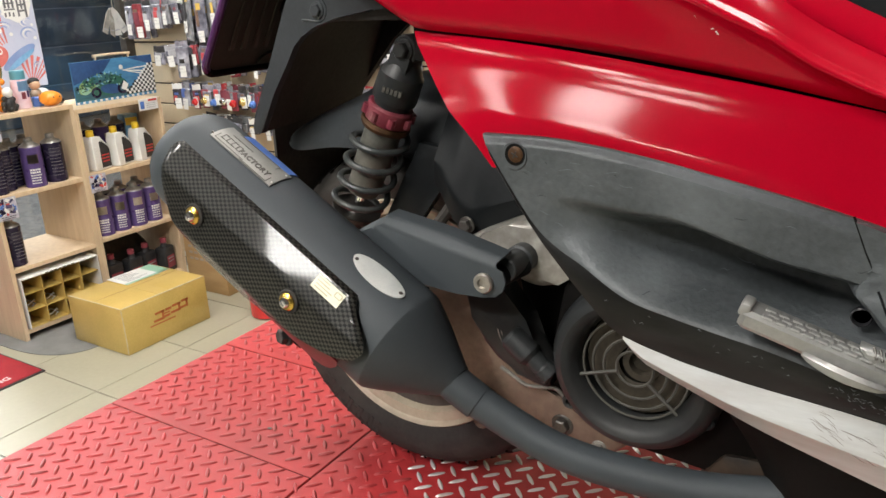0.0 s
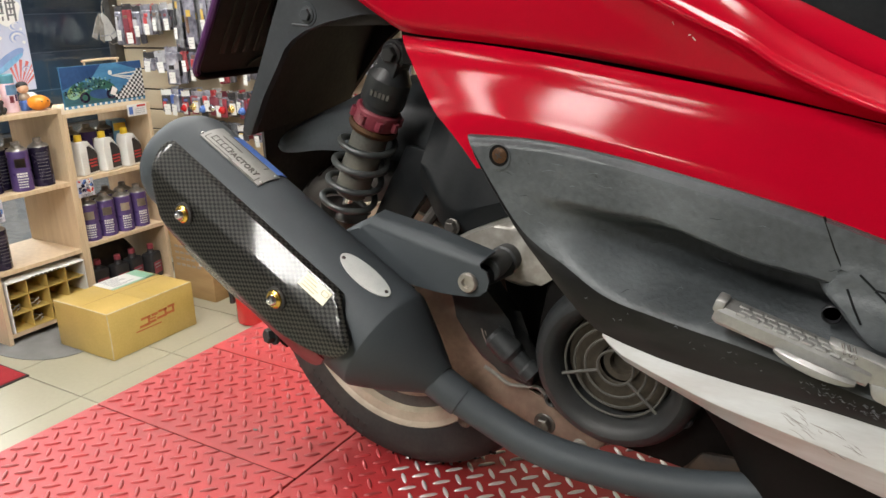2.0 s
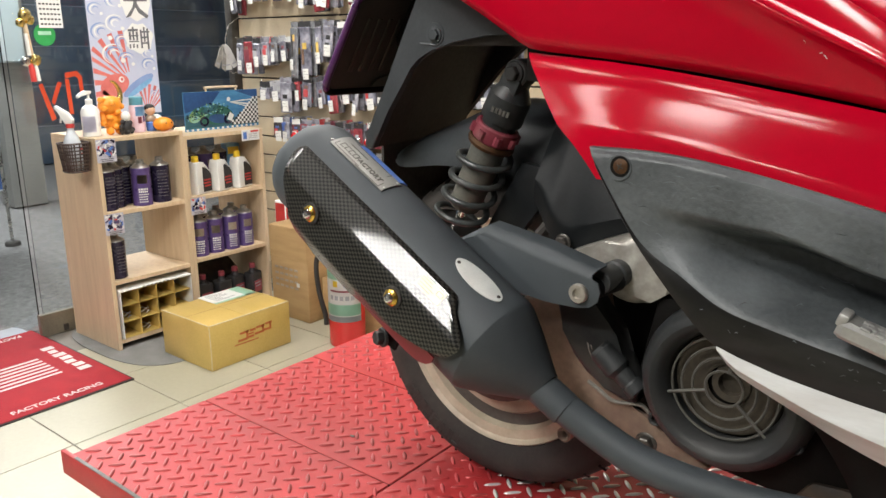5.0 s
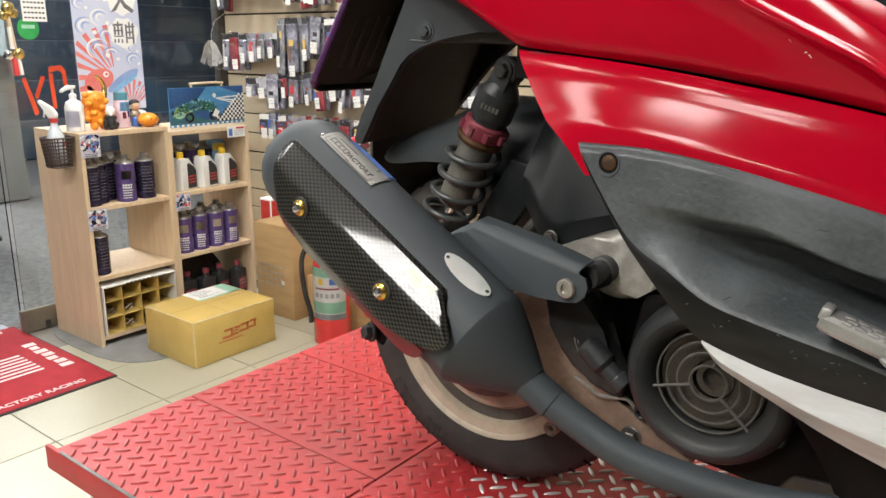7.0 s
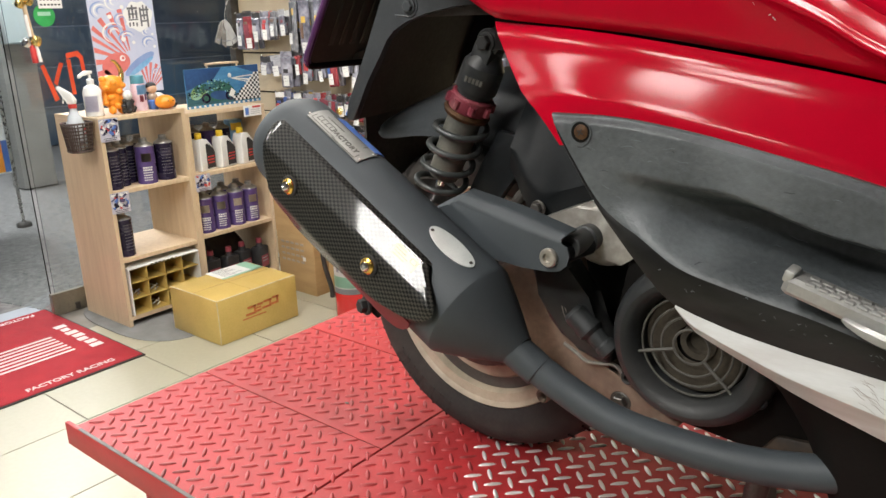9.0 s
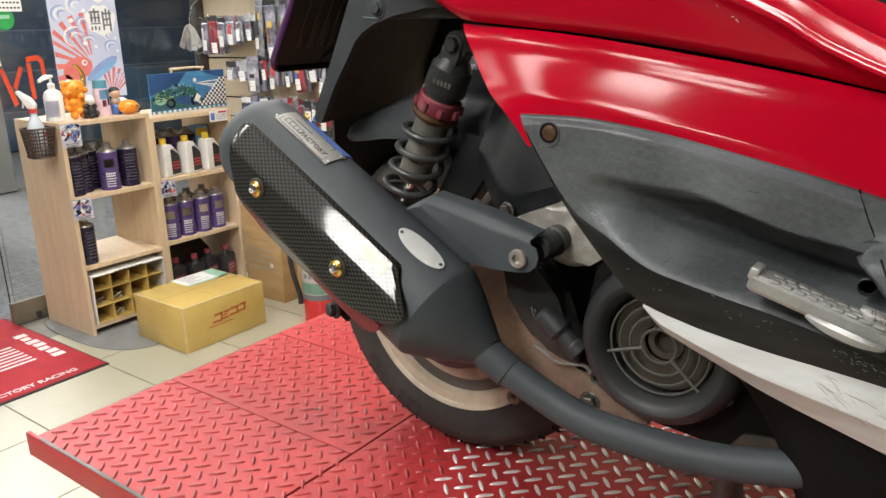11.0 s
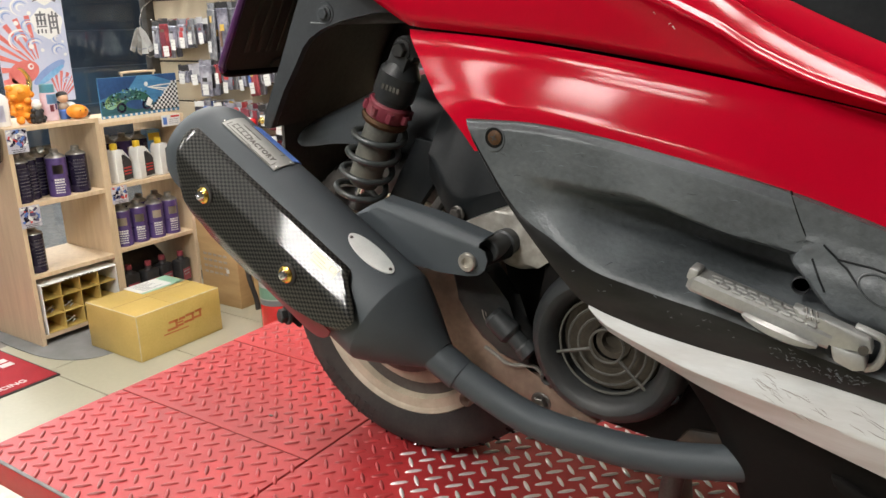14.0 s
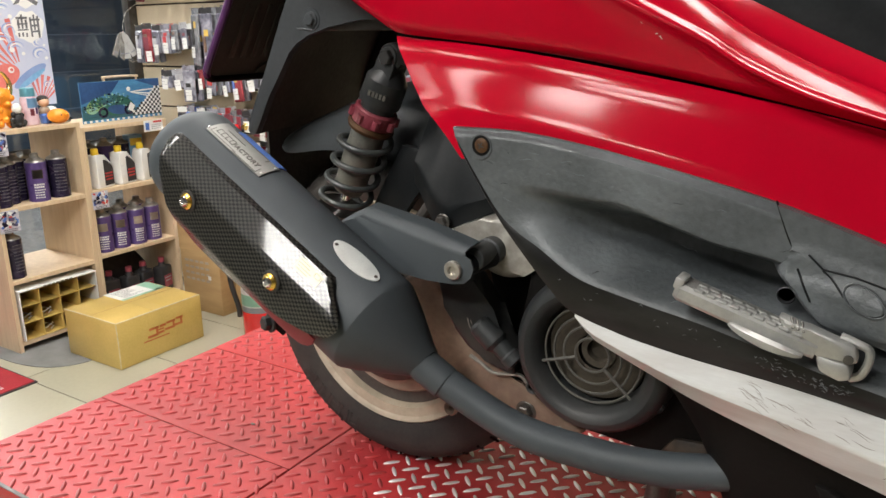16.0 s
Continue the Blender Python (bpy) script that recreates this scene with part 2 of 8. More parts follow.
GROUT = surface("grey_grout", (0.18, 0.17, 0.15), (0.28, 0.26, 0.23), 0.8, 0, 8, 200, 0.2, 0.001)
WALLP = surface("white_wall_paint", (0.70, 0.69, 0.66), (0.76, 0.75, 0.72), 0.7, 0, 2, 80, 0.05, 0.0006)
# Greys for the unseen walls and ceiling, kept dark to cut bounced light.
SHOPWALL = surface("low_bounce_wall_grey", (0.10, 0.10, 0.10), (0.15, 0.15, 0.148), 0.7, 0, 2, 80, 0.05, 0.0006)
SHOPCEIL = surface("low_bounce_ceiling_grey", (0.17, 0.17, 0.17), (0.22, 0.22, 0.217), 0.8, 0, 2, 80, 0.05, 0.0006)
WOOD = surface("pale_maple_laminate", (0.56, 0.41, 0.26), (0.70, 0.55, 0.37), 0.42, 0, 5, 60, 0.05, 0.0004, stretch=(9, 9, 0.7))
SLAT = surface("beige_slatwall", (0.55, 0.45, 0.30), (0.64, 0.54, 0.38), 0.45, 0, 3, 90, 0.05, 0.0005)
KRAFT = surface("brown_corrugated_card", (0.42, 0.27, 0.12), (0.52, 0.35, 0.17), 0.75, 0, 7, 120, 0.1, 0.0006, stretch=(1, 1, 6))
KRAFT_Y = surface("yellow_taped_card", (0.53, 0.37, 0.095), (0.66, 0.47, 0.145), 0.38, 0, 6, 120, 0.06, 0.0005, coat=0.2)
MAT_RED = surface("red_mat_pile", (0.30, 0.012, 0.022), (0.42, 0.025, 0.035), 0.95, 0, 14, 500, 0.6, 0.003)
MAT_EDGE = surface("dark_mat_rubber", (0.025, 0.02, 0.02), (0.05, 0.04, 0.04), 0.8, 0, 14, 300, 0.2, 0.001)
GREY_MAT = surface("grey_felt_mat", (0.17, 0.17, 0.165), (0.25, 0.25, 0.245), 0.95, 0, 10, 400, 0.5, 0.002)
TERRAZZO = surface("speckled_granite_paving", (0.03, 0.028, 0.028), (0.27, 0.258, 0.252), 0.5, 0, 38, 130, 0.1, 0.0006)
GLASS = glass_mat("clear_glass", (0.86, 0.92, 0.93))
WHITE_PL = surface("white_plastic", (0.74, 0.74, 0.72), (0.82, 0.82, 0.80), 0.35, 0, 10, 200, 0.03, 0.0003)
PAPER = surface("white_paper", (0.74, 0.74, 0.72), (0.80, 0.80, 0.78), 0.7, 0, 10, 200, 0.03, 0.0003)
INK = surface("black_ink", (0.012, 0.012, 0.014), (0.03, 0.03, 0.032), 0.5, 0, 30, 200, 0.02, 0.0003)
BLUE = surface("blue_print", (0.05, 0.12, 0.42), (0.10, 0.22, 0.58), 0.45, 0, 14, 200, 0.02, 0.0003)
SKY_PRINT = surface("light_blue_print", (0.10, 0.32, 0.55), (0.30, 0.52, 0.75), 0.4, 0, 9, 60, 0.02, 0.0003)
PURPLE = surface("purple_can_lacquer", (0.075, 0.045, 0.165), (0.125, 0.078, 0.25), 0.3, 0.2, 20, 200, 0.02, 0.0003)
NAVY = surface("dark_navy_can_lacquer", (0.012, 0.010, 0.028), (0.03, 0.022, 0.055), 0.26, 0.2, 20, 200, 0.02, 0.0003)
YELLOW = surface("yellow_cap", (0.80, 0.52, 0.02), (0.88, 0.62, 0.05), 0.35, 0, 20, 200, 0.02, 0.0003)
ORANGE = surface("orange_vinyl", (0.80, 0.24, 0.015), (0.90, 0.34, 0.03), 0.4, 0, 14, 200, 0.02, 0.0003)
RED_PR = surface("red_print", (0.50, 0.03, 0.03), (0.62, 0.06, 0.05), 0.45, 0, 20, 200, 0.02, 0.0003)
RED_GLOSS = surface("red_extinguisher_paint", (0.55, 0.012, 0.015), (0.64, 0.02, 0.024), 0.2, 0, 8, 200, 0.02, 0.0003, coat=0.5)
GREEN = surface("green_print", (0.02, 0.26, 0.06), (0.04, 0.36, 0.10), 0.4, 0, 14, 200, 0.02, 0.0003)
PALE_GREEN = surface("pale_green_label", (0.26, 0.50, 0.36), (0.36, 0.60, 0.46), 0.4, 0, 14, 200, 0.02, 0.0003)
BROWN_PL = surface("brown_basket_plastic", (0.035, 0.02, 0.016), (0.07, 0.045, 0.036), 0.45, 0, 20, 200, 0.05, 0.0003)
SKIN_PL = surface("tan_figure_vinyl", (0.62, 0.40, 0.26), (0.72, 0.48, 0.32), 0.4, 0, 14, 200, 0.02, 0.0003)
GOLD = surface("gold_foil", (0.80, 0.58, 0.18), (0.92, 0.72, 0.30), 0.22, 1.0, 30, 200, 0.1, 0.0008)
CLEAR_PL = surface("clear_blister_plastic", (0.07, 0.075, 0.085), (0.40, 0.405, 0.43), 0.14, 0, 16, 50, 0.6, 0.005)
NIGHT = surface("dark_shutter_paint", (0.050, 0.078, 0.115), (0.100, 0.140, 0.190), 0.5, 0, 2, 60, 0.05, 0.0005)
COLUMN = surface("grey_ribbed_cladding", (0.27, 0.265, 0.245), (0.37, 0.36, 0.335), 0.6, 0, 6, 80, 0.1, 0.0005)
PURPLE_EDGE = surface("purple_plate_frame", (0.05, 0.012, 0.07), (0.09, 0.025, 0.11), 0.3, 0, 20, 200, 0.02, 0.0003)
PLATE_BACK = surface("dark_plate_back", (0.034, 0.032, 0.025), (0.062, 0.059, 0.046), 0.5, 0.3, 9, 200, 0.08, 0.0005)
LAMP_GLOW = glow_mat("lamp_diffuser", (1.0, 0.975, 0.945), 11.0)


# ---------------------------------------------------------------- mesh helpers
def link(name, bm, material, parent=None, label="", smooth=30):
    me = bpy.data.meshes.new(name)
    bmesh.ops.recalc_face_normals(bm, faces=bm.faces[:])
    if smooth:
        for f in bm.faces:
            f.smooth = True
        for e in bm.edges:
            if len(e.link_faces) == 2 and e.calc_face_angle(0) > radians(smooth):
                e.smooth = False
    bm.to_mesh(me)
    bm.free()
    for m in material if isinstance(material, (list, tuple)) else [material]:
        me.materials.append(m)
    ob = new(name, me)
    if parent:
        ob.parent = parent
    if label:
        ob["label"] = label
    return ob


def part(name, bm, material, parent, label="", smooth=30):
    return link(name, bm, material, parent, label, smooth)


def empty(name, m, label, category, group="", kind=""):
    ob = new(name)
    ob.empty_display_size = 0.05
    ob.matrix_world = m
    return tagged(ob, label, category, group, kind)


def V(*a):
    return Vector(a)


def add_box(bm, lo, hi, bevel=0.0, seg=2, m=None):
    r = bmesh.ops.create_cube(bm, size=1.0)
    vs = r["verts"]
    for v in vs:
        v.co = Vector([lo[i] + (v.co[i] + 0.5) * (hi[i] - lo[i]) for i in range(3)])
    if bevel:
        es = list({e for v in vs for e in v.link_edges})
        r = bmesh.ops.bevel(bm, geom=es, offset=bevel, segments=seg, affect="EDGES", profile=0.5)
        vs = r["verts"]
    if m is not None:
        for v in set(vs):
            v.co = m @ v.co
    return bm


def box(lo, hi, bevel=0.0, seg=2, m=None):
    return add_box(bmesh.new(), lo, hi, bevel, seg, m)


def add_rings(bm, rings, closed=True, caps=True, loop=False):
    """Skin a list of rings of points."""
    vs = [[bm.verts.new(p) for p in r] for r in rings]
    n = len(vs[0])
    k = len(vs)
    for i in range(k if loop else k - 1):
        a, b = vs[i], vs[(i + 1) % k]
        for j in range(n if closed else n - 1):
            bm.faces.new((a[j], a[(j + 1) % n], b[(j + 1) % n], b[j]))
    if caps and not loop and closed:
        bm.faces.new(vs[0])
        bm.faces.new(vs[-1][::-1])
    return bm


def axes(d):
    d = Vector(d).normalized()
    a = d.orthogonal().normalized() if abs(d.z) > 0.95 else d.cross(V(0, 0, 1)).normalized()
    return d, a, d.cross(a).normalized()


def add_lathe(bm, profile, start, axis, seg=32, caps=True):
    """profile: (distance along the axis, radius)."""
    d, a, b = axes(axis)
    rings = [[Vector(start) + d * s + (a * math.cos(2 * math.pi * i / seg) + b * math.sin(2 * math.pi * i / seg)) * max(r, 1e-5) for i in range(seg)] for s, r in profile]
    return add_rings(bm, rings, caps=caps)


def lathe(profile, start, axis, seg=32, caps=True):
    return add_lathe(bmesh.new(), profile, start, axis, seg, caps)


def smooth_path(points, n):
    """Catmull-Rom through a few points."""
    P = [Vector(p) for p in points]
    P = [P[0] * 2 - P[1]] + P + [P[-1] * 2 - P[-2]]
    out = []
    for i in range(1, len(P) - 2):
        for k in range(n):
            t = k / n
            a, b, c, d = P[i - 1:i + 3]
            out.append(0.5 * (2 * b + (c - a) * t + (2 * a - 5 * b + 4 * c - d) * t * t + (3 * b - a - 3 * c + d) * t ** 3))
    out.append(P[-2])
    return out


def add_tube(bm, path, radius, seg=12, caps=True, loop=False):
    P = [Vector(p) for p in path]
    rings, up = [], None
    for i, p in enumerate(P):
        if loop:
            d = P[(i + 1) % len(P)] - P[i - 1]
        else:
            d = P[min(i + 1, len(P) - 1)] - P[max(i - 1, 0)]
        d.normalize()
        if up is None:
            up = axes(d)[1]
        up = (up - d * up.dot(d)).normalized()
        side = d.cross(up)
        r = radius[i] if isinstance(radius, (list, tuple)) else radius
        rings.append([p + (up * math.cos(2 * math.pi * j / seg) + side * math.sin(2 * math.pi * j / seg)) * r for j in range(seg)])
    return add_rings(bm, rings, caps=caps, loop=loop)


def tube(path, radius, seg=12, caps=True, loop=False):
    return add_tube(bmesh.new(), path, radius, seg, caps, loop)


def sheet(f, nu, nv, thick, inward=(0, 1, 0)):
    """A curved shell: f(u, v) over the unit square, given thickness along 'inward'."""
    off = Vector(inward) * thick
    front = [[Vector(f(i / nu, j / nv)) for j in range(nv + 1)] for i in range(nu + 1)]
    bm = bmesh.new()
    A = [[bm.verts.new(p) for p in r] for r in front]
    B = [[bm.verts.new(p + off) for p in r] for r in front]
    for i in range(nu):
        for j in range(nv):
            bm.faces.new((A[i][j], A[i + 1][j], A[i + 1][j + 1], A[i][j + 1]))
            bm.faces.new((B[i][j], B[i][j + 1], B[i + 1][j + 1], B[i + 1][j]))
    for i in range(nu):
        bm.faces.new((A[i][0], B[i][0], B[i + 1][0], A[i + 1][0]))
        bm.faces.new((A[i][nv], A[i + 1][nv], B[i + 1][nv], B[i][nv]))
    for j in range(nv):
        bm.faces.new((A[0][j], A[0][j + 1], B[0][j + 1], B[0][j]))
        bm.faces.new((A[nu][j], B[nu][j], B[nu][j + 1], A[nu][j + 1]))
    return bm


def curve1(pts):
    """Smooth function through a few (x, y) pairs."""
    xs, ys = [p[0] for p in pts], [p[1] for p in pts]

    def f(x):
        if x <= xs[0]:
            return ys[0] + (x - xs[0]) * (ys[1] - ys[0]) / (xs[1] - xs[0])
        if x >= xs[-1]:
            return ys[-1] + (x - xs[-1]) * (ys[-1] - ys[-2]) / (xs[-1] - xs[-2])
        i = max(k for k in range(len(xs) - 1) if xs[k] <= x)
        h = xs[i + 1] - xs[i]
        t = (x - xs[i]) / h
        m0 = (ys[i + 1] - ys[max(i - 1, 0)]) / (xs[i + 1] - xs[max(i - 1, 0)]) * h
        m1 = (ys[min(i + 2, len(xs) - 1)] - ys[i]) / (xs[min(i + 2, len(xs) - 1)] - xs[i]) * h
        return (2 * t ** 3 - 3 * t * t + 1) * ys[i] + (t ** 3 - 2 * t * t + t) * m0 + (3 * t * t - 2 * t ** 3) * ys[i + 1] + (t ** 3 - t * t) * m1

    return f


def step(a, b, x):
    t = min(1.0, max(0.0, (x - a) / (b - a)))
    return t * t * (3 - 2 * t)


def slab(outline, y0, y1, bevel=0.0, seg=2, plane="xz"):
    """A plate with the given outline, between two offsets across it."""
    bm = bmesh.new()

    def place(p, y):
        return {"xz": (p[0], y, p[1]), "xy": (p[0], p[1], y), "yz": (y, p[0], p[1])}[plane]

    a = [bm.verts.new(place(p, y0)) for p in outline]
    b = [bm.verts.new(place(p, y1)) for p in outline]
    bm.faces.new(a)
    bm.faces.new(b[::-1])
    n = len(a)
    for i in range(n):
        bm.faces.new((a[i], b[i], b[(i + 1) % n], a[(i + 1) % n]))
    if bevel:
        bmesh.ops.bevel(bm, geom=bm.edges[:], offset=bevel, segments=seg, affect="EDGES", profile=0.5)
    return bm


def bolt_bm(p, axis, r, h, flange=1.35):
    """A hex bolt with a washer flange; axis points out of the surface."""
    bm = bmesh.new()
    add_lathe(bm, [(0, r * flange), (h * 0.25, r * flange), (h * 0.32, r * flange * 0.9)], p, axis, 20)
    add_lathe(bm, [(h * 0.3, r), (h * 0.9, r), (h, r * 0.85)], p, axis, 6)
    return bm


def text_bm(body, size, m, depth=0.0004, spacing=1.0, bold=0.0):
    cu = bpy.data.curves.new("text", "FONT")
    cu.offset = bold
    cu.body, cu.size, cu.extrude, cu.align_x, cu.align_y, cu.space_character = body, size, depth, "CENTER", "CENTER", spacing
    ob = bpy.data.objects.new("text", cu)
    me = ob.to_mesh()
    bm = bmesh.new()
    bm.from_mesh(me)
    ob.to_mesh_clear()
    bpy.data.objects.remove(ob)
    bpy.data.curves.remove(cu)
    bm.transform(m)
    return bm


# ---------------------------------------------------------------- the room
GLASS_X, SLAT_Y = -3.05, 1.78

tagged(link("floor", box((-3.06, -3.2, -0.06), (3.3, 1.95, -0.004)), GROUT), "grey grout bed of the shop floor", "floor", kind="structure")
tagged(link("ground", box((-40, -40, -0.20), (-3.06, 40, -0.012)), TERRAZZO), "speckled grey granite paving outside the glass", "ground", kind="structure")
tagged(link("wall_back", box((-3.05, SLAT_Y + 0.03, 0), (3.3, SLAT_Y + 0.15, CEIL)), WALLP), "white painted wall behind the slat boards", "wall", kind="structure")
tagged(link("wall_side", box((3.2, -3.1, 0), (3.3, SLAT_Y + 0.03, CEIL)), SHOPWALL), "unseen shop wall, grey to cut bounced light", "wall", kind="structure")
tagged(link("wall_front", box((-3.05, -3.2, 0), (3.3, -3.1, CEIL)), SHOPWALL), "unseen shop wall, grey to cut bounced light", "wall", kind="structure")
tagged(link("ceiling", box((-3.05, -3.2, CEIL), (3.3, SLAT_Y + 0.15, CEIL + 0.1)), SHOPCEIL), "unseen shop ceiling, grey to cut bounced light", "ceiling", kind="structure")
tagged(link("lintel", box((-3.2, -3.2, 2.45), (-3.05, SLAT_Y + 0.15, CEIL + 0.1)), WALLP), "white lintel above the glass front", "wall", kind="structure")

for lx, ly, lw, ll, watts in LAMPS:
    fixture = empty("ceiling_light", pose(lx, ly, CEIL), "white recessed ceiling light panel, switched on", "lamp", "ceiling lights")
    bm = bmesh.new()
    w, l = lw / 2, ll / 2
    for lo, hi in (((-w, -l, -0.05), (-w + 0.03, l, -0.001)), ((w - 0.03, -l, -0.05), (w, l, -0.001)), ((-w + 0.03, -l, -0.05), (w - 0.03, -l + 0.03, -0.001)), ((-w + 0.03, l - 0.03, -0.05), (w - 0.03, l, -0.001))):
        add_box(bm, lo, hi, 0.003, 1)
    part("frame", bm, WHITE_PL, fixture)
    part("diffuser", box((-w + 0.03, -l + 0.03, -0.025), (w - 0.03, l - 0.03, -0.015)), LAMP_GLOW, fixture)

# the glass front
front = empty("window_1", pose(GLASS_X, 0, 0), "tall clear glass shop front, frameless panes", "window", kind="structure")
for y0, y1 in ((-3.1, -1.85), (-1.84, -0.55), (0.622, SLAT_Y + 0.02)):
    p = part("pane", box((-0.003, y0, 0.02), (0.003, y1, 2.45), 0.0008, 1), GLASS, front)
    p.visible_shadow = False
door = empty("door_1", pose(GLASS_X, 0.61, 0) @ pose(0, 0, 0, 0, 0, -74), "frameless glass shop door standing open outward", "door", kind="structure")
p = part("pane", box((-0.003, -1.0, 0.02), (0.003, -0.01, 2.4), 0.0008, 1), GLASS, door)
p.visible_shadow = False

# outside
column = empty("column", pose(-6.37, 2.00, -0.012), "warm grey column clad in narrow horizontal ribs", "column", kind="structure")
for k in range(90):
    part("rib", box((-0.12, -0.135, 0.012 + 0.034 * k), (0.12, 0.135, 0.034 * k + 0.0450), 0.0012, 1), COLUMN, column)
PALE_PANEL = surface("pale_blue_grey_panel", (0.46, 0.54, 0.55), (0.56, 0.64, 0.65), 0.5, 0, 4, 120, 0.03, 0.0004)
cab = empty("wall_cabinet", pose(-6.20, 1.98, 0), "pale blue-grey cabinet mounted on the ribbed column", "cabinet")
part("case", box((-0.048, -0.09, 1.18), (0.05, 0.09, 1.85), 0.008), PALE_PANEL, cab)
part("door", box((0.051, -0.082, 1.19), (0.058, 0.082, 1.84), 0.003, 1), PALE_PANEL, cab)
SILL = surface("pale_metal_sill", (0.36, 0.40, 0.46), (0.46, 0.50, 0.56), 0.4, 0.3, 6, 120, 0.05, 0.0004)
tagged(link("threshold", box((-3.30, -0.54, -0.011), (-3.17, 0.60, -0.003), 0.002, 1), SILL), "pale metal door sill beside the mat", "sill", kind="structure")
# Stainless rail; the brown it mirrors is put into the base colour.
RAIL_STEEL = surface("steel_rail_brown_reflection", (0.17, 0.150, 0.115), (0.27, 0.245, 0.19), 0.32, 0.5, 7, 120, 0.05, 0.0004)
part("bottom_rail", box((-0.014, 0.600, 0.0), (0.014, SLAT_Y - 0.05, 0.105), 0.002, 1), RAIL_STEEL, front, "stainless rail along the foot of the glass, brown reflection in its colour")
part("rail_latch", box((0.0145, 0.700, 0.008), (0.024, 0.722, 0.040), 0.002, 1), DARK_STEEL, front)
shutter = empty("shutter", pose(-8.6, 3.2, -0.012), "dark blue rolling shutter across the arcade", "shutter", kind="structure")
for k in range(7):
    part("slat", box((-0.03, -6, 0.012 + 0.44 * k), (0.03, 6, 0.44 * k + 0.442), 0.006), NIGHT, shutter)
    part("joint_strip", box((0.031, -6, 0.44 * k + 0.436), (0.036, 6, 0.44 * k + 0.450), 0.001, 1), JOINT, shutter, "pale blue metal joint strip")
tagged(link("arcade_soffit", box((-12, -6, 3.1), (-3.2, 9.5, 3.3)), WALLP), "pale arcade soffit outside", "ceiling", kind="structure")
tagged(link("backdrop", box((-12.2, -8, -0.012), (-12, 12, 3.3)), NIGHT), "dark evening street beyond the arcade", "backdrop", kind="structure")

# slat wall
slatwall = empty("wall_slats", pose(0, SLAT_Y, 0), "beige slat board wall with dark grooves", "slat wall", kind="structure")
for k in range(26):
    part("slat_board", box((-2.99, 0, 0.04 + 0.1 * k), (3.2, 0.018, 0.132 + 0.1 * k), 0.002, 1), SLAT, slatwall)
part("groove_backing", box((-2.99, 0.0185, 0.04), (3.2, 0.029, 2.7)), MAT_EDGE, slatwall)

# ---------------------------------------------------------------- the lift
LIFT_Z, LX0, LX1, LY = 0.69, -0.625, 1.75, 0.385
lift = empty("motorcycle_lift", pose(0, 0, 0), "red painted steel motorcycle lift table, raised", "lift")
INS = (-0.622, -0.188, -0.143, 0.107)
g = 0.0022
bm = bmesh.new()
for lo, hi in (((LX0, -LY, 0.682), (INS[1], INS[2] - g, LIFT_Z)), ((LX0, INS[3] + g, 0.682), (INS[1], LY, LIFT_Z)), ((INS[1] + 0.0032, -LY, 0.682), (LX1, LY, LIFT_Z))):
    add_box(bm, lo, hi, 0.0008, 1)
part("deck_plate", bm, PLATE_RED, lift)
# Dark strips fill the plate gaps in place of their shade.
for lo, hi in (((LX0 + 0.001, INS[2] - g, 0.676), (INS[1], INS[2], 0.6886)), ((LX0 + 0.001, INS[3], 0.676), (INS[1], INS[3] + g, 0.6886)), ((INS[1], INS[2] - g, 0.676), (INS[1] + 0.0032, INS[3] + g, 0.6878))):
    part("seam", box((lo[0], lo[1] - 0.0003, lo[2]), (hi[0], hi[1] + 0.0003, hi[2])), SEAM, lift, "dark strip standing for the shaded gap between deck plates")
part("wheel_drop_plate", box((LX0, INS[2], 0.682), (INS[1], INS[3], LIFT_Z - 0.0005), 0.0008, 1), PLATE_RED, lift)


def lug_template():
    rings = []
    for z, k in ((0, 1.0), (0.0015, 0.80), (0.0023, 0.45)):
        rings.append([(0.0130 * k ** 0.6 * math.cos(a), 0.0032 * k * math.sin(a) * (0.72 + 0.28 * abs(math.sin(a))), z) for a in [2 * math.pi * i / 10 for i in range(10)]])
    return rings


def lugs(z, pitch, keep):
    """Raised lugs on two interleaved grids, at crossing diagonals."""
    verts, faces = [], []
    T = lug_template()
    nx, ny = int((LX1 - LX0) / pitch) + 2, int(2 * LY / pitch) + 2
    for i in range(nx):
        for j in range(ny):
            for half, turn in ((0.0, -45), (0.5, 45)):
                cx, cy = LX0 + 0.0172 + (i + half - 0.5) * pitch, -LY + 0.0290 + (j + half - 0.5) * pitch
                if not keep(cx, cy):
                    continue
                a = radians(turn)
                c, s = math.cos(a), math.sin(a)
                base = len(verts)
                for r in T:
                    verts += [(cx + c * p[0] - s * p[1], cy + s * p[0] + c * p[1], z + p[2]) for p in r]
                for q in range(2):
                    for k in range(10):
                        faces.append((base + q * 10 + k, base + q * 10 + (k + 1) % 10, base + q * 10 + 10 + (k + 1) % 10, base + q * 10 + 10 + k))
                faces.append(tuple(base + 20 + k for k in range(10)))
    return verts, faces


def lug_mesh(name, keep, material):
    v, f = lugs(LIFT_Z, 0.0335, keep)
    me = bpy.data.meshes.new(name)
    me.from_pydata(v, [], f)
    for p in me.polygons:
        p.use_smooth = True
    me.materials.append(material)
    ob = new(name, me)
    ob.parent = lift
    return tagged(ob, "raised diagonal tread lugs rolled into the plate", kind="stuff")


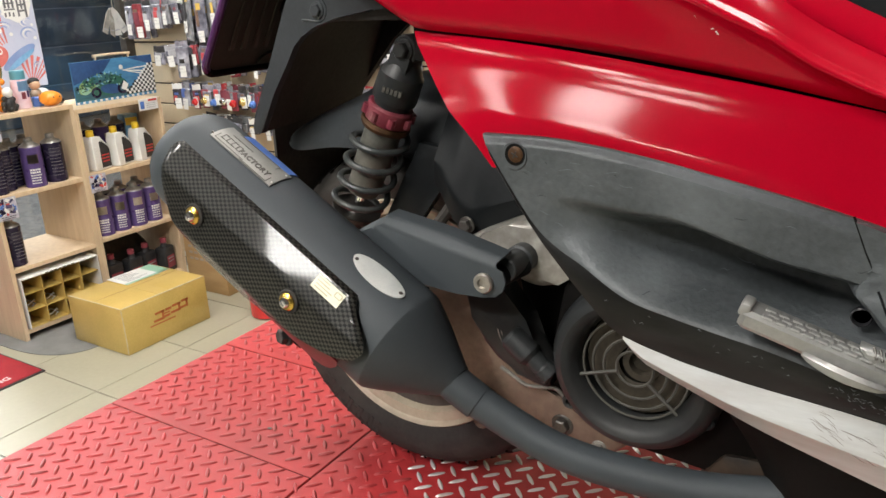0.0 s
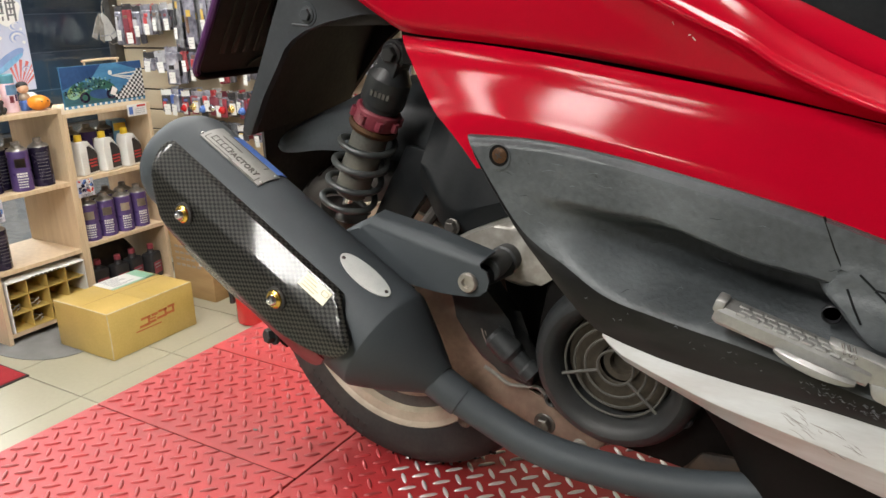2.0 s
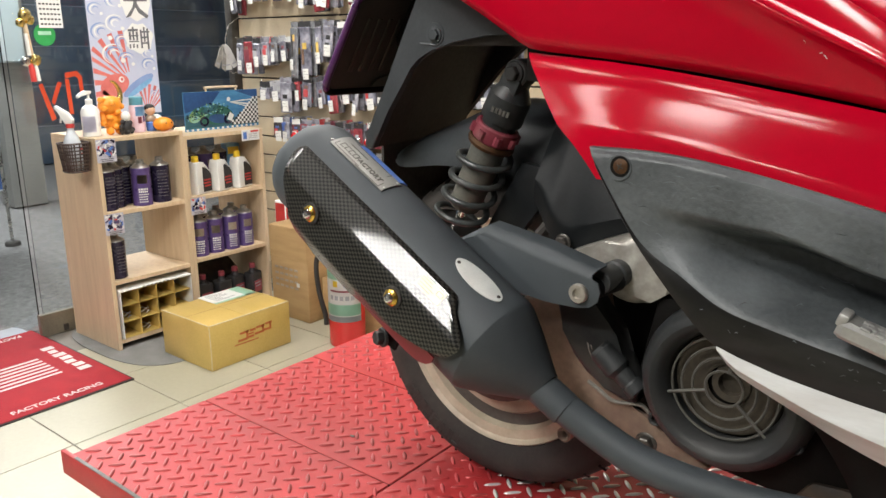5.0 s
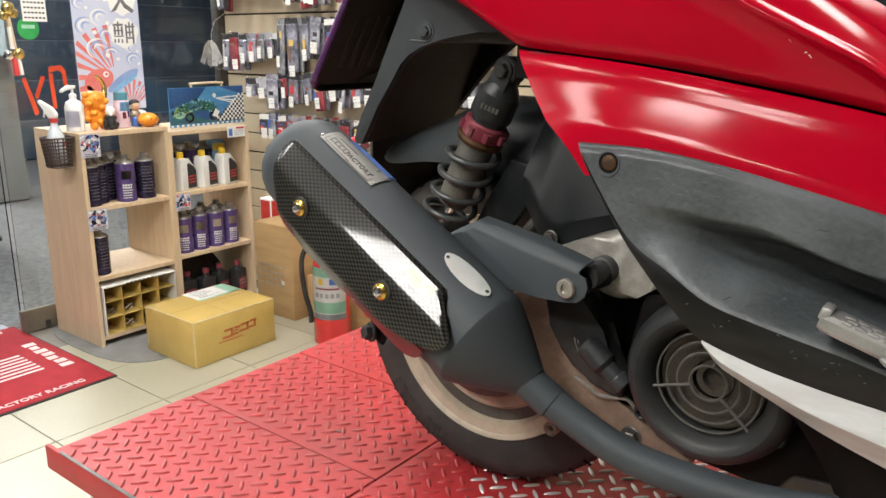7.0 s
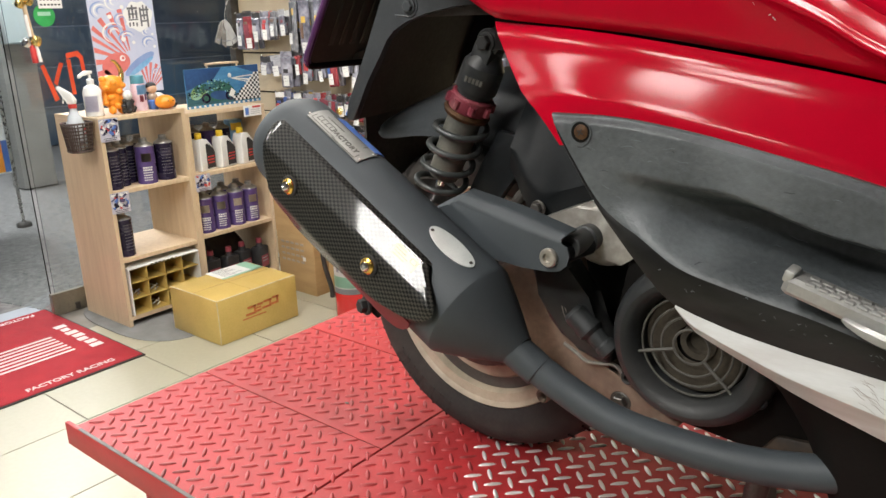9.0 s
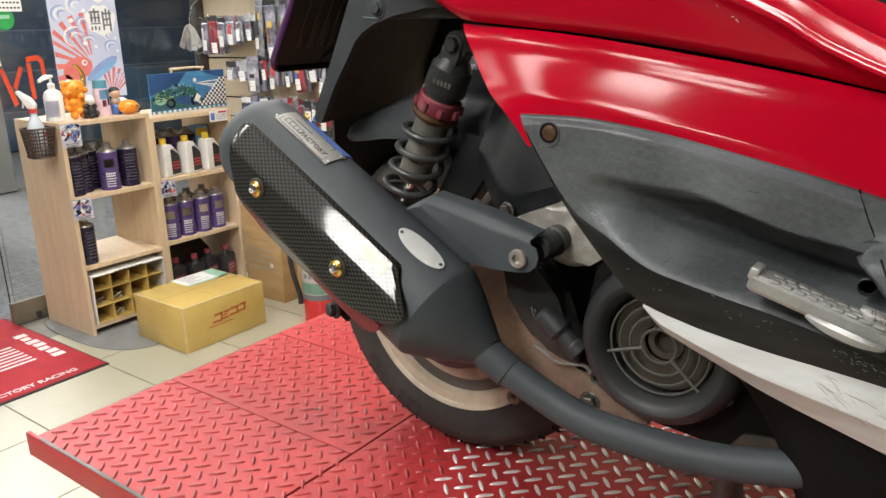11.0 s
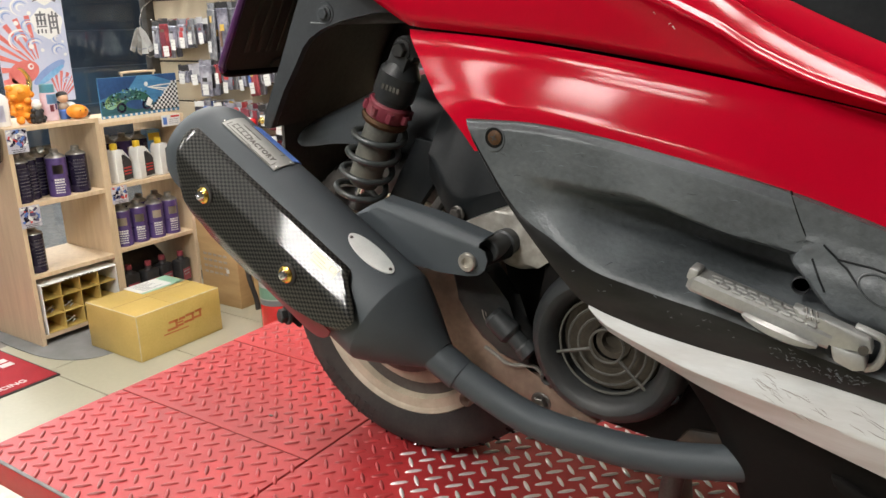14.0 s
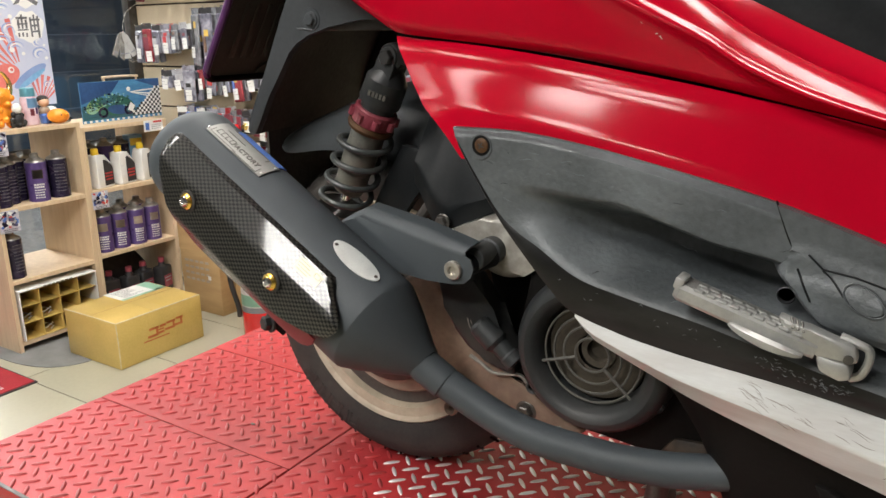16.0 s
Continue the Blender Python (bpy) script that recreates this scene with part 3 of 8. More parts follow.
def clear(x, y):
    d = 0.008
    inside = LX0 + d < x < LX1 - d and -LY + d < y < LY - d
    on_seam = (x < INS[1] + d and (abs(y - INS[2]) < d or abs(y - INS[3]) < d)) or (abs(x - INS[1]) < d and INS[2] < y < INS[3])
    return inside and not on_seam


# Lugs turn from red to pale past the diagonal x + 0.5 * y = -0.10.
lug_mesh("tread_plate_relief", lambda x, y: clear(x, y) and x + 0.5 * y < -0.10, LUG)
lug_mesh("worn_plate_relief", lambda x, y: clear(x, y) and x + 0.5 * y >= -0.10, LUG_PALE)
part("paint_chip", slab([(-0.3325, -0.0785), (-0.327, -0.0800), (-0.3235, -0.0775), (-0.325, -0.0745), (-0.3315, -0.0750)], 0.6902, 0.6911, 0.0003, 1, "xy"), GRILLE, lift, "small grey chip of debris")
# Filler plate added below the deck to keep its gaps dark.
part("under_pan", box((LX0 + 0.02, -LY + 0.02, 0.660), (LX1, LY - 0.02, 0.672)), DARK_STEEL, lift)
for sgn in (-1, 1):
    ys = sorted((sgn * (LY + 0.0005), sgn * (LY + 0.008)))
    part("side_rail", box((LX0 - 0.010, ys[0], 0.660), (LX1, ys[1], 0.6985), 0.0015), PLATE_RED, lift)
    part("worn_edge", box((LX0 + 0.03, ys[0] + 0.0008, 0.6980), (LX1, ys[1] - 0.0008, 0.6992), 0.0004, 1), DARK_STEEL, lift, "paint worn to bare steel along the rail")
    ys = sorted((sgn * (LY - 0.012), sgn * (LY - 0.004)))
    part("skirt", box((-0.435, ys[0], 0.40), (LX1, ys[1], 0.659), 0.002), PLATE_RED, lift)
part("end_rail", box((LX0 + 0.001, -LY, 0.664), (LX0 + 0.012, LY, 0.6815), 0.001), PLATE_RED, lift)
for x in (-0.45, 1.55):
    for y in (-0.33, 0.33):
        part("leg", box((x - 0.03, y - 0.02, 0.05), (x + 0.03, y + 0.02, 0.68), 0.004), PLATE_RED, lift)
for y in (-0.33, 0.33):
    part("base_rail", box((-0.55, y - 0.03, 0), (1.7, y + 0.03, 0.05), 0.004), PLATE_RED, lift)

# ---------------------------------------------------------------- the scooter
scooter = empty("motor_scooter", pose(0, 0, LIFT_Z), "red and grey motor scooter with a matte black exhaust", "scooter")
S = scooter

# rear wheel
WC = V(-0.075, 0, 0.2245)
wheel = part("rear_wheel", lathe([(-0.055, 0.153), (-0.058, 0.157), (-0.055, 0.159), (-0.045, 0.155), (-0.04, 0.146), (-0.02, 0.136), (0.02, 0.136), (0.04, 0.146), (0.045, 0.155), (0.055, 0.159), (0.058, 0.157), (0.055, 0.153), (0.042, 0.140), (0.02, 0.128), (-0.02, 0.128), (-0.042, 0.140), (-0.055, 0.153)], WC, (0, 1, 0), 72, caps=False), RIM, S, "dusty cream painted cast wheel")
prof = [(-0.046, 0.156), (-0.056, 0.160), (-0.0635, 0.172), (-0.066, 0.187), (-0.063, 0.198), (-0.056, 0.2065), (-0.042, 0.2165), (-0.022, 0.2225), (0, 0.2245)]
prof = prof + [(-s, r) for s, r in prof[-2::-1]]
part("tyre", lathe(prof, WC, (0, 1, 0), 96, caps=False), RUBBER, wheel, "dusty black tyre with moulded lettering")
for k in range(48):
    a = 2 * math.pi * k / 48
    for sgn in (-1, 1):
        m = Matrix.Translation(WC) @ Matrix.Rotation(a + (0.03 if sgn > 0 else 0), 4, "Y") @ Matrix.Translation((0, sgn * 0.030, 0.2203)) @ Matrix.Rotation(sgn * 0.5, 4, "Z") @ Matrix.Rotation(sgn * -0.28, 4, "X")
        part("tread_groove", box((-0.0016, -0.021, -0.0012), (0.0016, 0.021, 0.0012), 0, 1, m), DARK_PLASTIC, wheel)
bm = bmesh.new()
for k in range(6):
    a = radians(200 + k * 6.2)
    m = Matrix.Translation(WC) @ Matrix.Rotation(a, 4, "Y") @ Matrix.Translation((0, -0.0652, 0.186))
    add_box(bm, (-0.0085, -0.0008, -0.010), (-0.0045, 0.001, 0.010), 0.0003, 1, m)
    add_box(bm, (0.0045, -0.0008, -0.010), (0.0085, 0.001, 0.010), 0.0003, 1, m)
    add_box(bm, (-0.0045, -0.0007, 0.005 * (1 - k % 3)), (0.004, 0.001, 0.005 * (1 - k % 3) + 0.004), 0.0006, 1, m)
part("moulded_lettering", bm, RUBBER, wheel)
for k in range(5):
    a = radians(90 + 72 * k)
    m = Matrix.Translation(WC) @ Matrix.Rotation(a, 4, "Y")
    rings = []
    for r, w, h in ((0.03, 0.026, 0.022), (0.06, 0.020, 0.019), (0.10, 0.017, 0.016), (0.130, 0.020, 0.018), (0.142, 0.028, 0.02)):
        rings.append([m @ V(w * math.cos(q) , h * math.sin(q) - 0.012, r) for q in [2 * math.pi * i / 12 for i in range(12)]])
    part("spoke", add_rings(bmesh.new(), rings), RIM, wheel)
part("rim_step", lathe([(-0.0535, 0.1540), (-0.0500, 0.1385), (-0.0400, 0.1345), (-0.0370, 0.1180), (-0.0440, 0.1145), (-0.0420, 0.1000), (-0.0300, 0.0960), (-0.0300, 0.128), (-0.044, 0.146)], WC, (0, 1, 0), 72, caps=False), RIM, wheel)
# Darker ring paints the shade inside the rim's recess.
part("rim_groove", lathe([(-0.0402, 0.1340), (-0.0376, 0.1188)], WC, (0, 1, 0), 72, caps=False), GRILLE, wheel, "groove round the rim, its shade put into the colour")
part("hub", lathe([(-0.06, 0.02), (-0.06, 0.036), (-0.04, 0.042), (0.04, 0.042), (0.06, 0.03), (0.06, 0.01)], WC, (0, 1, 0), 32), TAN_CAST, wheel)
part("brake_disc", lathe([(-0.068, 0.06), (-0.068, 0.092), (-0.064, 0.092), (-0.064, 0.06)], WC, (0, 1, 0), 40, caps=False), DARK_STEEL, wheel)

# a narrow tyre, 112 mm across
for ob in [wheel] + [o for o in scene.objects if o.parent == wheel]:
    ob.data.transform(Matrix.Diagonal((1, 0.85, 1, 1)))

# right swing arm: tan casting from the axle to the engine
arm = part("swing_arm", slab([(-0.10, 0.22), (-0.09, 0.265), (-0.03, 0.288), (0.05, 0.335), (0.080, 0.345), (0.100, 0.330), (0.105, 0.290), (0.128, 0.262), (0.150, 0.240), (0.185, 0.232), (0.21, 0.225), (0.262, 0.196), (0.24, 0.176), (0.19, 0.178), (0.13, 0.192), (0.088, 0.212), (0.055, 0.236), (0.0, 0.236), (-0.06, 0.206)], -0.160, -0.115, 0.007, 3), TAN_CAST, S, "dirty tan cast swing arm")
part("raised_rim", tube(smooth_path([(0.1257, -0.166, 0.254), (0.1402, -0.166, 0.2472), (0.1541, -0.166, 0.24), (0.1699, -0.166, 0.2417), (0.1865, -0.166, 0.2444), (0.1959, -0.166, 0.2376), (0.1994, -0.166, 0.2311)], 5), 0.0022, 8), CAST, arm)
part("bolt", bolt_bm((0.1925, -0.158, 0.2005), (0, -1, 0), 0.0088, 0.010), DARK_STEEL, arm)
# Flat black disc paints the shade of the recess round the bolt.
part("bolt_pocket", lathe([(0, 0.0108), (0.0018, 0.0110), (0.0020, 0.0)], (0.1915, -0.1585, 0.2015), (0, -1, 0), 24), INK, arm)
part("bolt", bolt_bm((0.232, -0.158, 0.186), (0, -1, 0), 0.006, 0.010), CAST, arm)
part("boss", lathe([(0, 0.014), (0.02, 0.014), (0.022, 0.011), (0.014, 0.005), (0.0, 0.005)], (0.107, -0.155, 0.208), (0, -1, 0), 24), TAN_CAST, arm)
part("boss", lathe([(0, 0.0085), (0.010, 0.0085), (0.012, 0.0065), (0.008, 0.0038), (0.0, 0.0038)], (0.0997, -0.157, 0.1820), (0, -1, 0), 20), TAN_CAST, arm)
part("boss_web", slab([(0.0937, 0.1840), (0.1037, 0.1760), (0.1297, 0.2170)], -0.160, -0.152, 0.002), TAN_CAST, arm)
# brake caliper and hose
cal = part("brake_caliper", slab([(0.084, 0.342), (0.136, 0.350), (0.153, 0.312), (0.167, 0.292), (0.184, 0.270), (0.184, 0.244), (0.1643, 0.2460), (0.1476, 0.2539), (0.1248, 0.2648), (0.1075, 0.2825), (0.096, 0.3068)], -0.172, -0.146, 0.006, 3), SHOCK_BLACK, S, "black brake caliper")
part("inner_rib", slab([(0.118, 0.346), (0.1335, 0.346), (0.147, 0.279), (0.134, 0.279)], -0.142, -0.132, 0.003), TAN_CAST, arm)
for q0, q1, q2, q3 in ((0.1255, 0.3000, 0.1275, 0.2905), (0.1275, 0.2925, 0.1312, 0.2830), (0.1295, 0.2985, 0.1305, 0.2930)):
    part("paint_chip", slab([(q0, q1), (q0 + 0.0016, q1 - 0.001), (q2 + 0.0014, q3), (q2, q3 + 0.002)], -0.1724, -0.1718), SCUFF, cal)
part("rubber_boot", lathe([(0, 0.0105), (0.004, 0.0132), (0.024, 0.0138), (0.028, 0.0140), (0.031, 0.0120), (0.033, 0.0102), (0.046, 0.0100), (0.048, 0.0112), (0.058, 0.0112), (0.060, 0.008)], (0.1410, -0.176, 0.2990), (0.74, 0.04, -0.62), 24), RUBBER_DARK, cal, "dark rubber bleed boot")

# engine casting and mount
part("engine_mount", slab([(0.072, 0.3785), (0.085, 0.3865), (0.104, 0.394), (0.132, 0.406), (0.156, 0.416), (0.185, 0.421), (0.215, 0.415), (0.218, 0.375), (0.200, 0.362), (0.186, 0.352), (0.169, 0.3438), (0.1465, 0.3457), (0.128, 0.358), (0.1127, 0.3683), (0.088, 0.3700)], -0.158, -0.085, 0.012, 5), MOUNT, S, "weathered aluminium engine casting")
part("engine_block", box((0.09, -0.11, 0.19), (0.48, 0.11, 0.36), 0.02, 3), DARK_PLASTIC, S)
part("crankcase", slab([(0.16, 0.20), (0.19, 0.36), (0.36, 0.37), (0.44, 0.30), (0.44, 0.20), (0.34, 0.185)], -0.155, -0.10, 0.01), DARK_PLASTIC, S)
part("oil_sump", slab([(0.33, 0.185), (0.35, 0.215), (0.46, 0.225), (0.45, 0.175), (0.38, 0.165)], -0.16, 0.1, 0.008), RUST_GRIME, S, "grimy cast sump")
part("rubber_bush", lathe([(0, 0.0146), (0.02, 0.0148), (0.022, 0.0125), (0.050, 0.0122), (0.051, 0.011)], (0.1500, -0.150, 0.3765), (0, -1, 0), 28), RUBBER_DARK, S, "black rubber mounting bush")

# fan cover
FC = V(0.269, -0.150, 0.288)
fan = part("fan_cover", lathe([(-0.05, 0.08), (0.0, 0.0826), (0.01, 0.0828), (0.018, 0.0821), (0.0253, 0.08), (0.031, 0.0767), (0.0347, 0.0726), (0.036, 0.068), (0.0347, 0.0634), (0.031, 0.0593), (0.0253, 0.056), (0.018, 0.0539), (0.01, 0.0532), (-0.05, 0.053)], FC, (0, -1, 0), 64, caps=False), FANGREY, S, "dusty grey round cooling fan cover")
part("fan_well", lathe([(0.0, 0.0540), (0.009, 0.050), (0.011, 0.021), (0.010, 0.019)], FC + V(0, -0.001, 0), (0, -1, 0), 40, caps=False), FAN_DUST, fan, "dusty brown fan well")
for r in (0.0500, 0.0405, 0.0300, 0.0175):
    pts = [FC + V(r * math.cos(2 * math.pi * i / 48), -0.022, r * math.sin(2 * math.pi * i / 48)) for i in range(48)]
    part("grille_ring", tube(pts, 0.0013, 6, loop=True), GRILLE, fan)
for a in (198, 318, 78):
    d = V(math.cos(radians(a)), 0, math.sin(radians(a)))
    part("grille_spoke", tube([FC + d * 0.0175 + V(0, -0.0225, 0), FC + d * 0.056 + V(0, -0.0225, 0)], 0.0018, 6), GRILLE, fan)
part("fan_hub", lathe([(0, 0.019), (0.010, 0.018), (0.010, 0.012), (0.001, 0.0115), (0.001, 0.0)], FC + V(0.004, -0.005, 0.003), (0, -1, 0), 24), FAN_DUST, fan)
for ex, ez in ((0.2048, 0.2369), (0.3356, 0.2503)):
    part("ear", lathe([(0, 0.0078), (0.014, 0.0078), (0.016, 0.0062), (0.015, 0.0040), (0.004, 0.0038)], (ex, -0.158, ez), (0, -1, 0), 20), FANGREY, fan)
part("cover_screw", bolt_bm((0.2283, -0.160, 0.2182), (0, -1, 0), 0.0042, 0.006), RUST, fan)
# Black disc under the screw head, painted as its pocket's shade.
part("screw_pocket", lathe([(0, 0.010), (0.003, 0.0105), (0.0032, 0.0)], (0.2270, -0.1585, 0.2195), (0, -1, 0), 20), INK, fan)

# shock absorber
top, low = V(0.004, -0.122, 0.571), V(-0.103, -0.118, 0.357)
d = (low - top).normalized()
L = (low - top).length
shock = part("shock_absorber", lathe([(0.010, 0.012), (0.017, 0.0175), (0.026, 0.0225), (0.028, 0.0242), (0.054, 0.0250), (0.058, 0.0242), (0.059, 0.0205), (0.066, 0.0205)], top, d, 36), SHOCK_BLACK, S, "black shock absorber with a red preload ring")
part("top_eye", lathe([(-0.012, 0.0135), (-0.010, 0.0155), (0.010, 0.0155), (0.012, 0.0135)], top, (0, 1, 0), 28), SHOCK_BLACK, shock)
M_SH = Matrix.Translation(top) @ Matrix.Rotation(math.atan2(-d.x, -d.z), 4, "Y")
part("flat_clevis", box((-0.013, -0.0165, -0.034), (0.013, 0.012, -0.004), 0.003, 2, M_SH), SHOCK_BLACK, shock)
bm = bmesh.new()
for k in range(5):
    add_box(bm, (-0.0105 + 0.0045 * k, -0.0262, -0.0030), (-0.0075 + 0.0045 * k, -0.0235, 0.0030), 0, 1, Matrix.Translation(top + d * 0.043) @ Matrix.Rotation(0.38, 4, "Y") @ Matrix.Rotation(0.35, 4, "Z"))
part("printed_bar", bm, GRILLE, shock)
part("eye_bolt", bolt_bm(top + V(0, -0.012, 0), (0, -1, 0), 0.0085, 0.011), SHOCK_BLACK, shock)
ring = part("preload_ring", lathe([(0.065, 0.0235), (0.067, 0.0256), (0.081, 0.0262), (0.084, 0.0250)], top, d, 36), RED_ANOD, shock, "dirty red anodised preload ring")
_, a1, b1 = axes(d)
for k in range(8):
    a = 2 * math.pi * k / 8
    c = top + d * 0.0755 + (a1 * math.cos(a) + b1 * math.sin(a)) * 0.0258
    part("ring_lug", lathe([(-0.0050, 0.0044), (0.0050, 0.0048)], c, d, 8), RED_ANOD, ring)
part("spring_seat", lathe([(0.084, 0.0270), (0.088, 0.0285), (0.092, 0.0270)], top, d, 36), RUST, shock)
part("damper_tube", lathe([(0.092, 0.0208), (0.148, 0.0206), (0.149, 0.0198), (0.172, 0.0195), (0.178, 0.0180), (0.180, 0.014)], top, d, 36), SHOCK_TUBE, shock)
part("piston_rod", lathe([(0.165, 0.0065), (L, 0.0065)], top, d, 16), CHROME, shock)
turns, n = 4.1, 150
pts = []
for i in range(n + 1):
    t = i / n
    a = 2 * math.pi * turns * t
    pts.append(top + d * (0.100 + 0.104 * t) + (a1 * math.cos(a) + b1 * math.sin(a)) * 0.0300)
part("coil_spring", tube(pts, 0.0039, 10), SPRING, shock)
part("lower_clevis", lathe([(0.203, 0.029), (0.208, 0.029), (0.207, 0.013), (0.24, 0.012)], top, d, 28), DARK_STEEL, shock)

# inner fender over the wheel, and the plastic cover in front of the shock
hug_hi = curve1([(-0.240, 0.4525), (-0.228, 0.464), (-0.196, 0.484), (-0.145, 0.507), (-0.105, 0.5245), (-0.05, 0.536), (0.09, 0.515)])
hug_lo = curve1([(-0.240, 0.4495), (-0.214, 0.4454), (-0.138, 0.455), (-0.05, 0.452), (0.09, 0.42)])
hug_near = curve1([(-0.240, -0.058), (-0.22, -0.070), (-0.17, -0.078), (0.09, -0.080)])
hug_far = curve1([(-0.240, -0.054), (-0.22, -0.020), (-0.18, 0.045), (-0.12, 0.070), (0.09, 0.075)])


def hugger(u, v):
    """A pointed nose; the near side rises from a turned lip over a soft shoulder to the crown."""
    x = -0.240 + 0.33 * u ** 1.25
    a, b = hug_near(x), hug_far(x)
    y = (a + b) / 2 - (b - a) / 2 * math.cos(math.pi * v)
    rise = math.sin(math.pi * v) ** 0.8
    fold = 0.004 * math.exp(-((v - 0.20) / 0.05) ** 2) * step(-0.235, -0.19, x)
    lip = -0.003 * (1 - step(0.0, 0.05, v))
    return (x, y + lip, hug_lo(x) + (hug_hi(x) - hug_lo(x)) * rise + fold)


part("inner_fender", sheet(hugger, 44, 40, 0.004, (0, 0, -1)), HUGGER, S, "dusty black plastic inner fender")
cover_hi = curve1([(0.0, 0.515), (0.04, 0.515), (0.10, 0.50), (0.24, 0.47)])
cover_lo = curve1([(0.018, 0.428), (0.0277, 0.418), (0.0368, 0.4045), (0.0549, 0.3827), (0.0671, 0.3775), (0.078, 0.382), (0.0911, 0.389), (0.1368, 0.408), (0.24, 0.43)])


def air_cover(u, v):
    xb = 0.018 + 0.222 * u
    x = xb + 0.012 * v * (1 - u)
    z = cover_lo(xb) + (cover_hi(xb) - cover_lo(xb)) * v
    fold = 0.20 + 0.10 * math.exp(-(u / 0.12) ** 2)
    y = -0.127 + (0.030 * (v - fold) / (1 - fold) if v > fold else 0.004 * (fold - v) / fold) + 0.012 * max(0, 0.12 - u) / 0.12 + 0.02 * u
    return (x, y, z)


cov = part("airbox_cover", sheet(air_cover, 30, 30, 0.004), AIRBOX, S, "black plastic airbox cover")
part("bolt", bolt_bm((0.0672, -0.126, 0.3900), (0, -1, 0), 0.0068, 0.009), DARK_STEEL, cov)
part("frame_strut", slab([(-0.060, 0.372), (-0.046, 0.394), (-0.0224, 0.4353), (-0.004, 0.470), (0.026, 0.466), (0.030, 0.424), (0.0129, 0.4059), (-0.0092, 0.3814), (-0.018, 0.366)], -0.106, -0.094, 0.003), AIRBOX, S)
part("hose", tube(smooth_path([(0.00, -0.10, 0.36), (0.03, -0.105, 0.395), (0.055, -0.09, 0.43)], 6), 0.007, 10), RUBBER, S)

# rear fender and plate
fw = [(-0.20, 0.74), (-0.120, 0.674), (-0.1326, 0.652), (-0.1477, 0.6236), (-0.1615, 0.5976), (-0.1826, 0.5560), (-0.2026, 0.520), (-0.2165, 0.494), (-0.2225, 0.479), (-0.2180, 0.4725), (-0.2080, 0.4735), (-0.1965, 0.4945), (-0.1805, 0.522), (-0.1575, 0.5530), (-0.1440, 0.5760), (-0.1310, 0.5870), (-0.1120, 0.5966), (-0.0795, 0.6040), (-0.0330, 0.6112), (0.0, 0.614), (0.06, 0.60), (0.16, 0.60), (0.16, 0.74)]
fender = part("rear_fender", slab(fw, -0.138, -0.128, 0.002), FENDER, S, "black plastic rear fender")
part("side_wall", slab([(-0.33, 0.74), (-0.36, 0.60), (-0.38, 0.44), (-0.31, 0.44), (-0.264, 0.492), (-0.198, 0.566), (-0.150, 0.602), (0.25, 0.602), (0.25, 0.74)], 0.128, 0.138, 0.002), WELL, fender)
fb = curve1([(0.474, -0.216), (0.555, -0.178), (0.655, -0.130), (0.74, -0.19)])
part("mud_flap", sheet(lambda u, v: (-0.236 - 0.03 * u - 0.004 * math.sin(9 * u) * (1 - v), -0.092 + 0.22 * u, 0.35 + 0.15 * v), 10, 4, 0.004, (1, 0, 0)), WELL, fender)
part("back_wall", sheet(lambda u, v: (fb(0.474 + 0.26 * v) - 0.055 * u, -0.128 + 0.256 * u, 0.474 + 0.26 * v), 4, 12, 0.006, (1, 0, 0)), WELL, fender)
part("well_roof", box((-0.14, -0.127, 0.60), (0.2, 0.127, 0.615), 0.003), WELL, fender)
part("body_core", slab([(0.19, 0.54), (0.22, 0.60), (0.80, 0.42), (0.80, 0.22), (0.36, 0.27), (0.31, 0.42)], -0.18, 0.18, 0.01), DARK_PLASTIC, S)
part("air_filter_box", slab([(-0.36, 0.34), (-0.34, 0.40), (-0.25, 0.43), (0.02, 0.44), (0.05, 0.33), (-0.20, 0.31)], 0.085, 0.16, 0.015, 3), DARK_PLASTIC, S, "black air filter box")
part("drive_case", slab([(-0.15, 0.16), (-0.12, 0.29), (0.30, 0.33), (0.45, 0.28), (0.45, 0.16), (0.10, 0.14)], 0.10, 0.17, 0.02, 3), CAST, S, "aluminium drive case")
part("bolt_recess", lathe([(0, 0.0135), (0.0012, 0.0130), (0.0014, 0.0)], (-0.1040, -0.1378, 0.6130), (0, -1, 0), 28), HUGGER, fender, "shallow moulded bolt recess")
part("fender_bolt", bolt_bm((-0.1030, -0.1390, 0.6125), (0, -1, 0), 0.0068, 0.006), HUGGER, fender)
part("moulded_ledge", tube([(-0.1265, -0.1384, 0.6030), (-0.1030, -0.1384, 0.6012)], 0.0011, 8), GREY_PLASTIC, fender)
m = Matrix.Translation((-0.272, 0, 0.598)) @ Matrix.Rotation(math.atan2(0.065, 0.105), 4, "Y")


def rounded(y0, y1, z0, z1, r, n=6):
    pts = []
    for cy, cz, a0 in ((y1 - r, z1 - r, 0), (y0 + r, z1 - r, 90), (y0 + r, z0 + r, 180), (y1 - r, z0 + r, 270)):
        pts += [(cy + r * math.cos(radians(a0 + 90 * i / n)), cz + r * math.sin(radians(a0 + 90 * i / n))) for i in range(n + 1)]
    return pts


pb_m = slab(rounded(-0.127, 0.127, -0.066, 0.077, 0.016), -0.0015, 0.0015, 0.0006, 1, "yz")
pb_m.transform(m)
plate = part("number_plate", pb_m, PLATE_BACK, S, "dark back of an embossed number plate")
ring_pts = [m @ V(0, y, z) for y, z in rounded(-0.129, 0.129, -0.068, 0.079, 0.018, 8)]
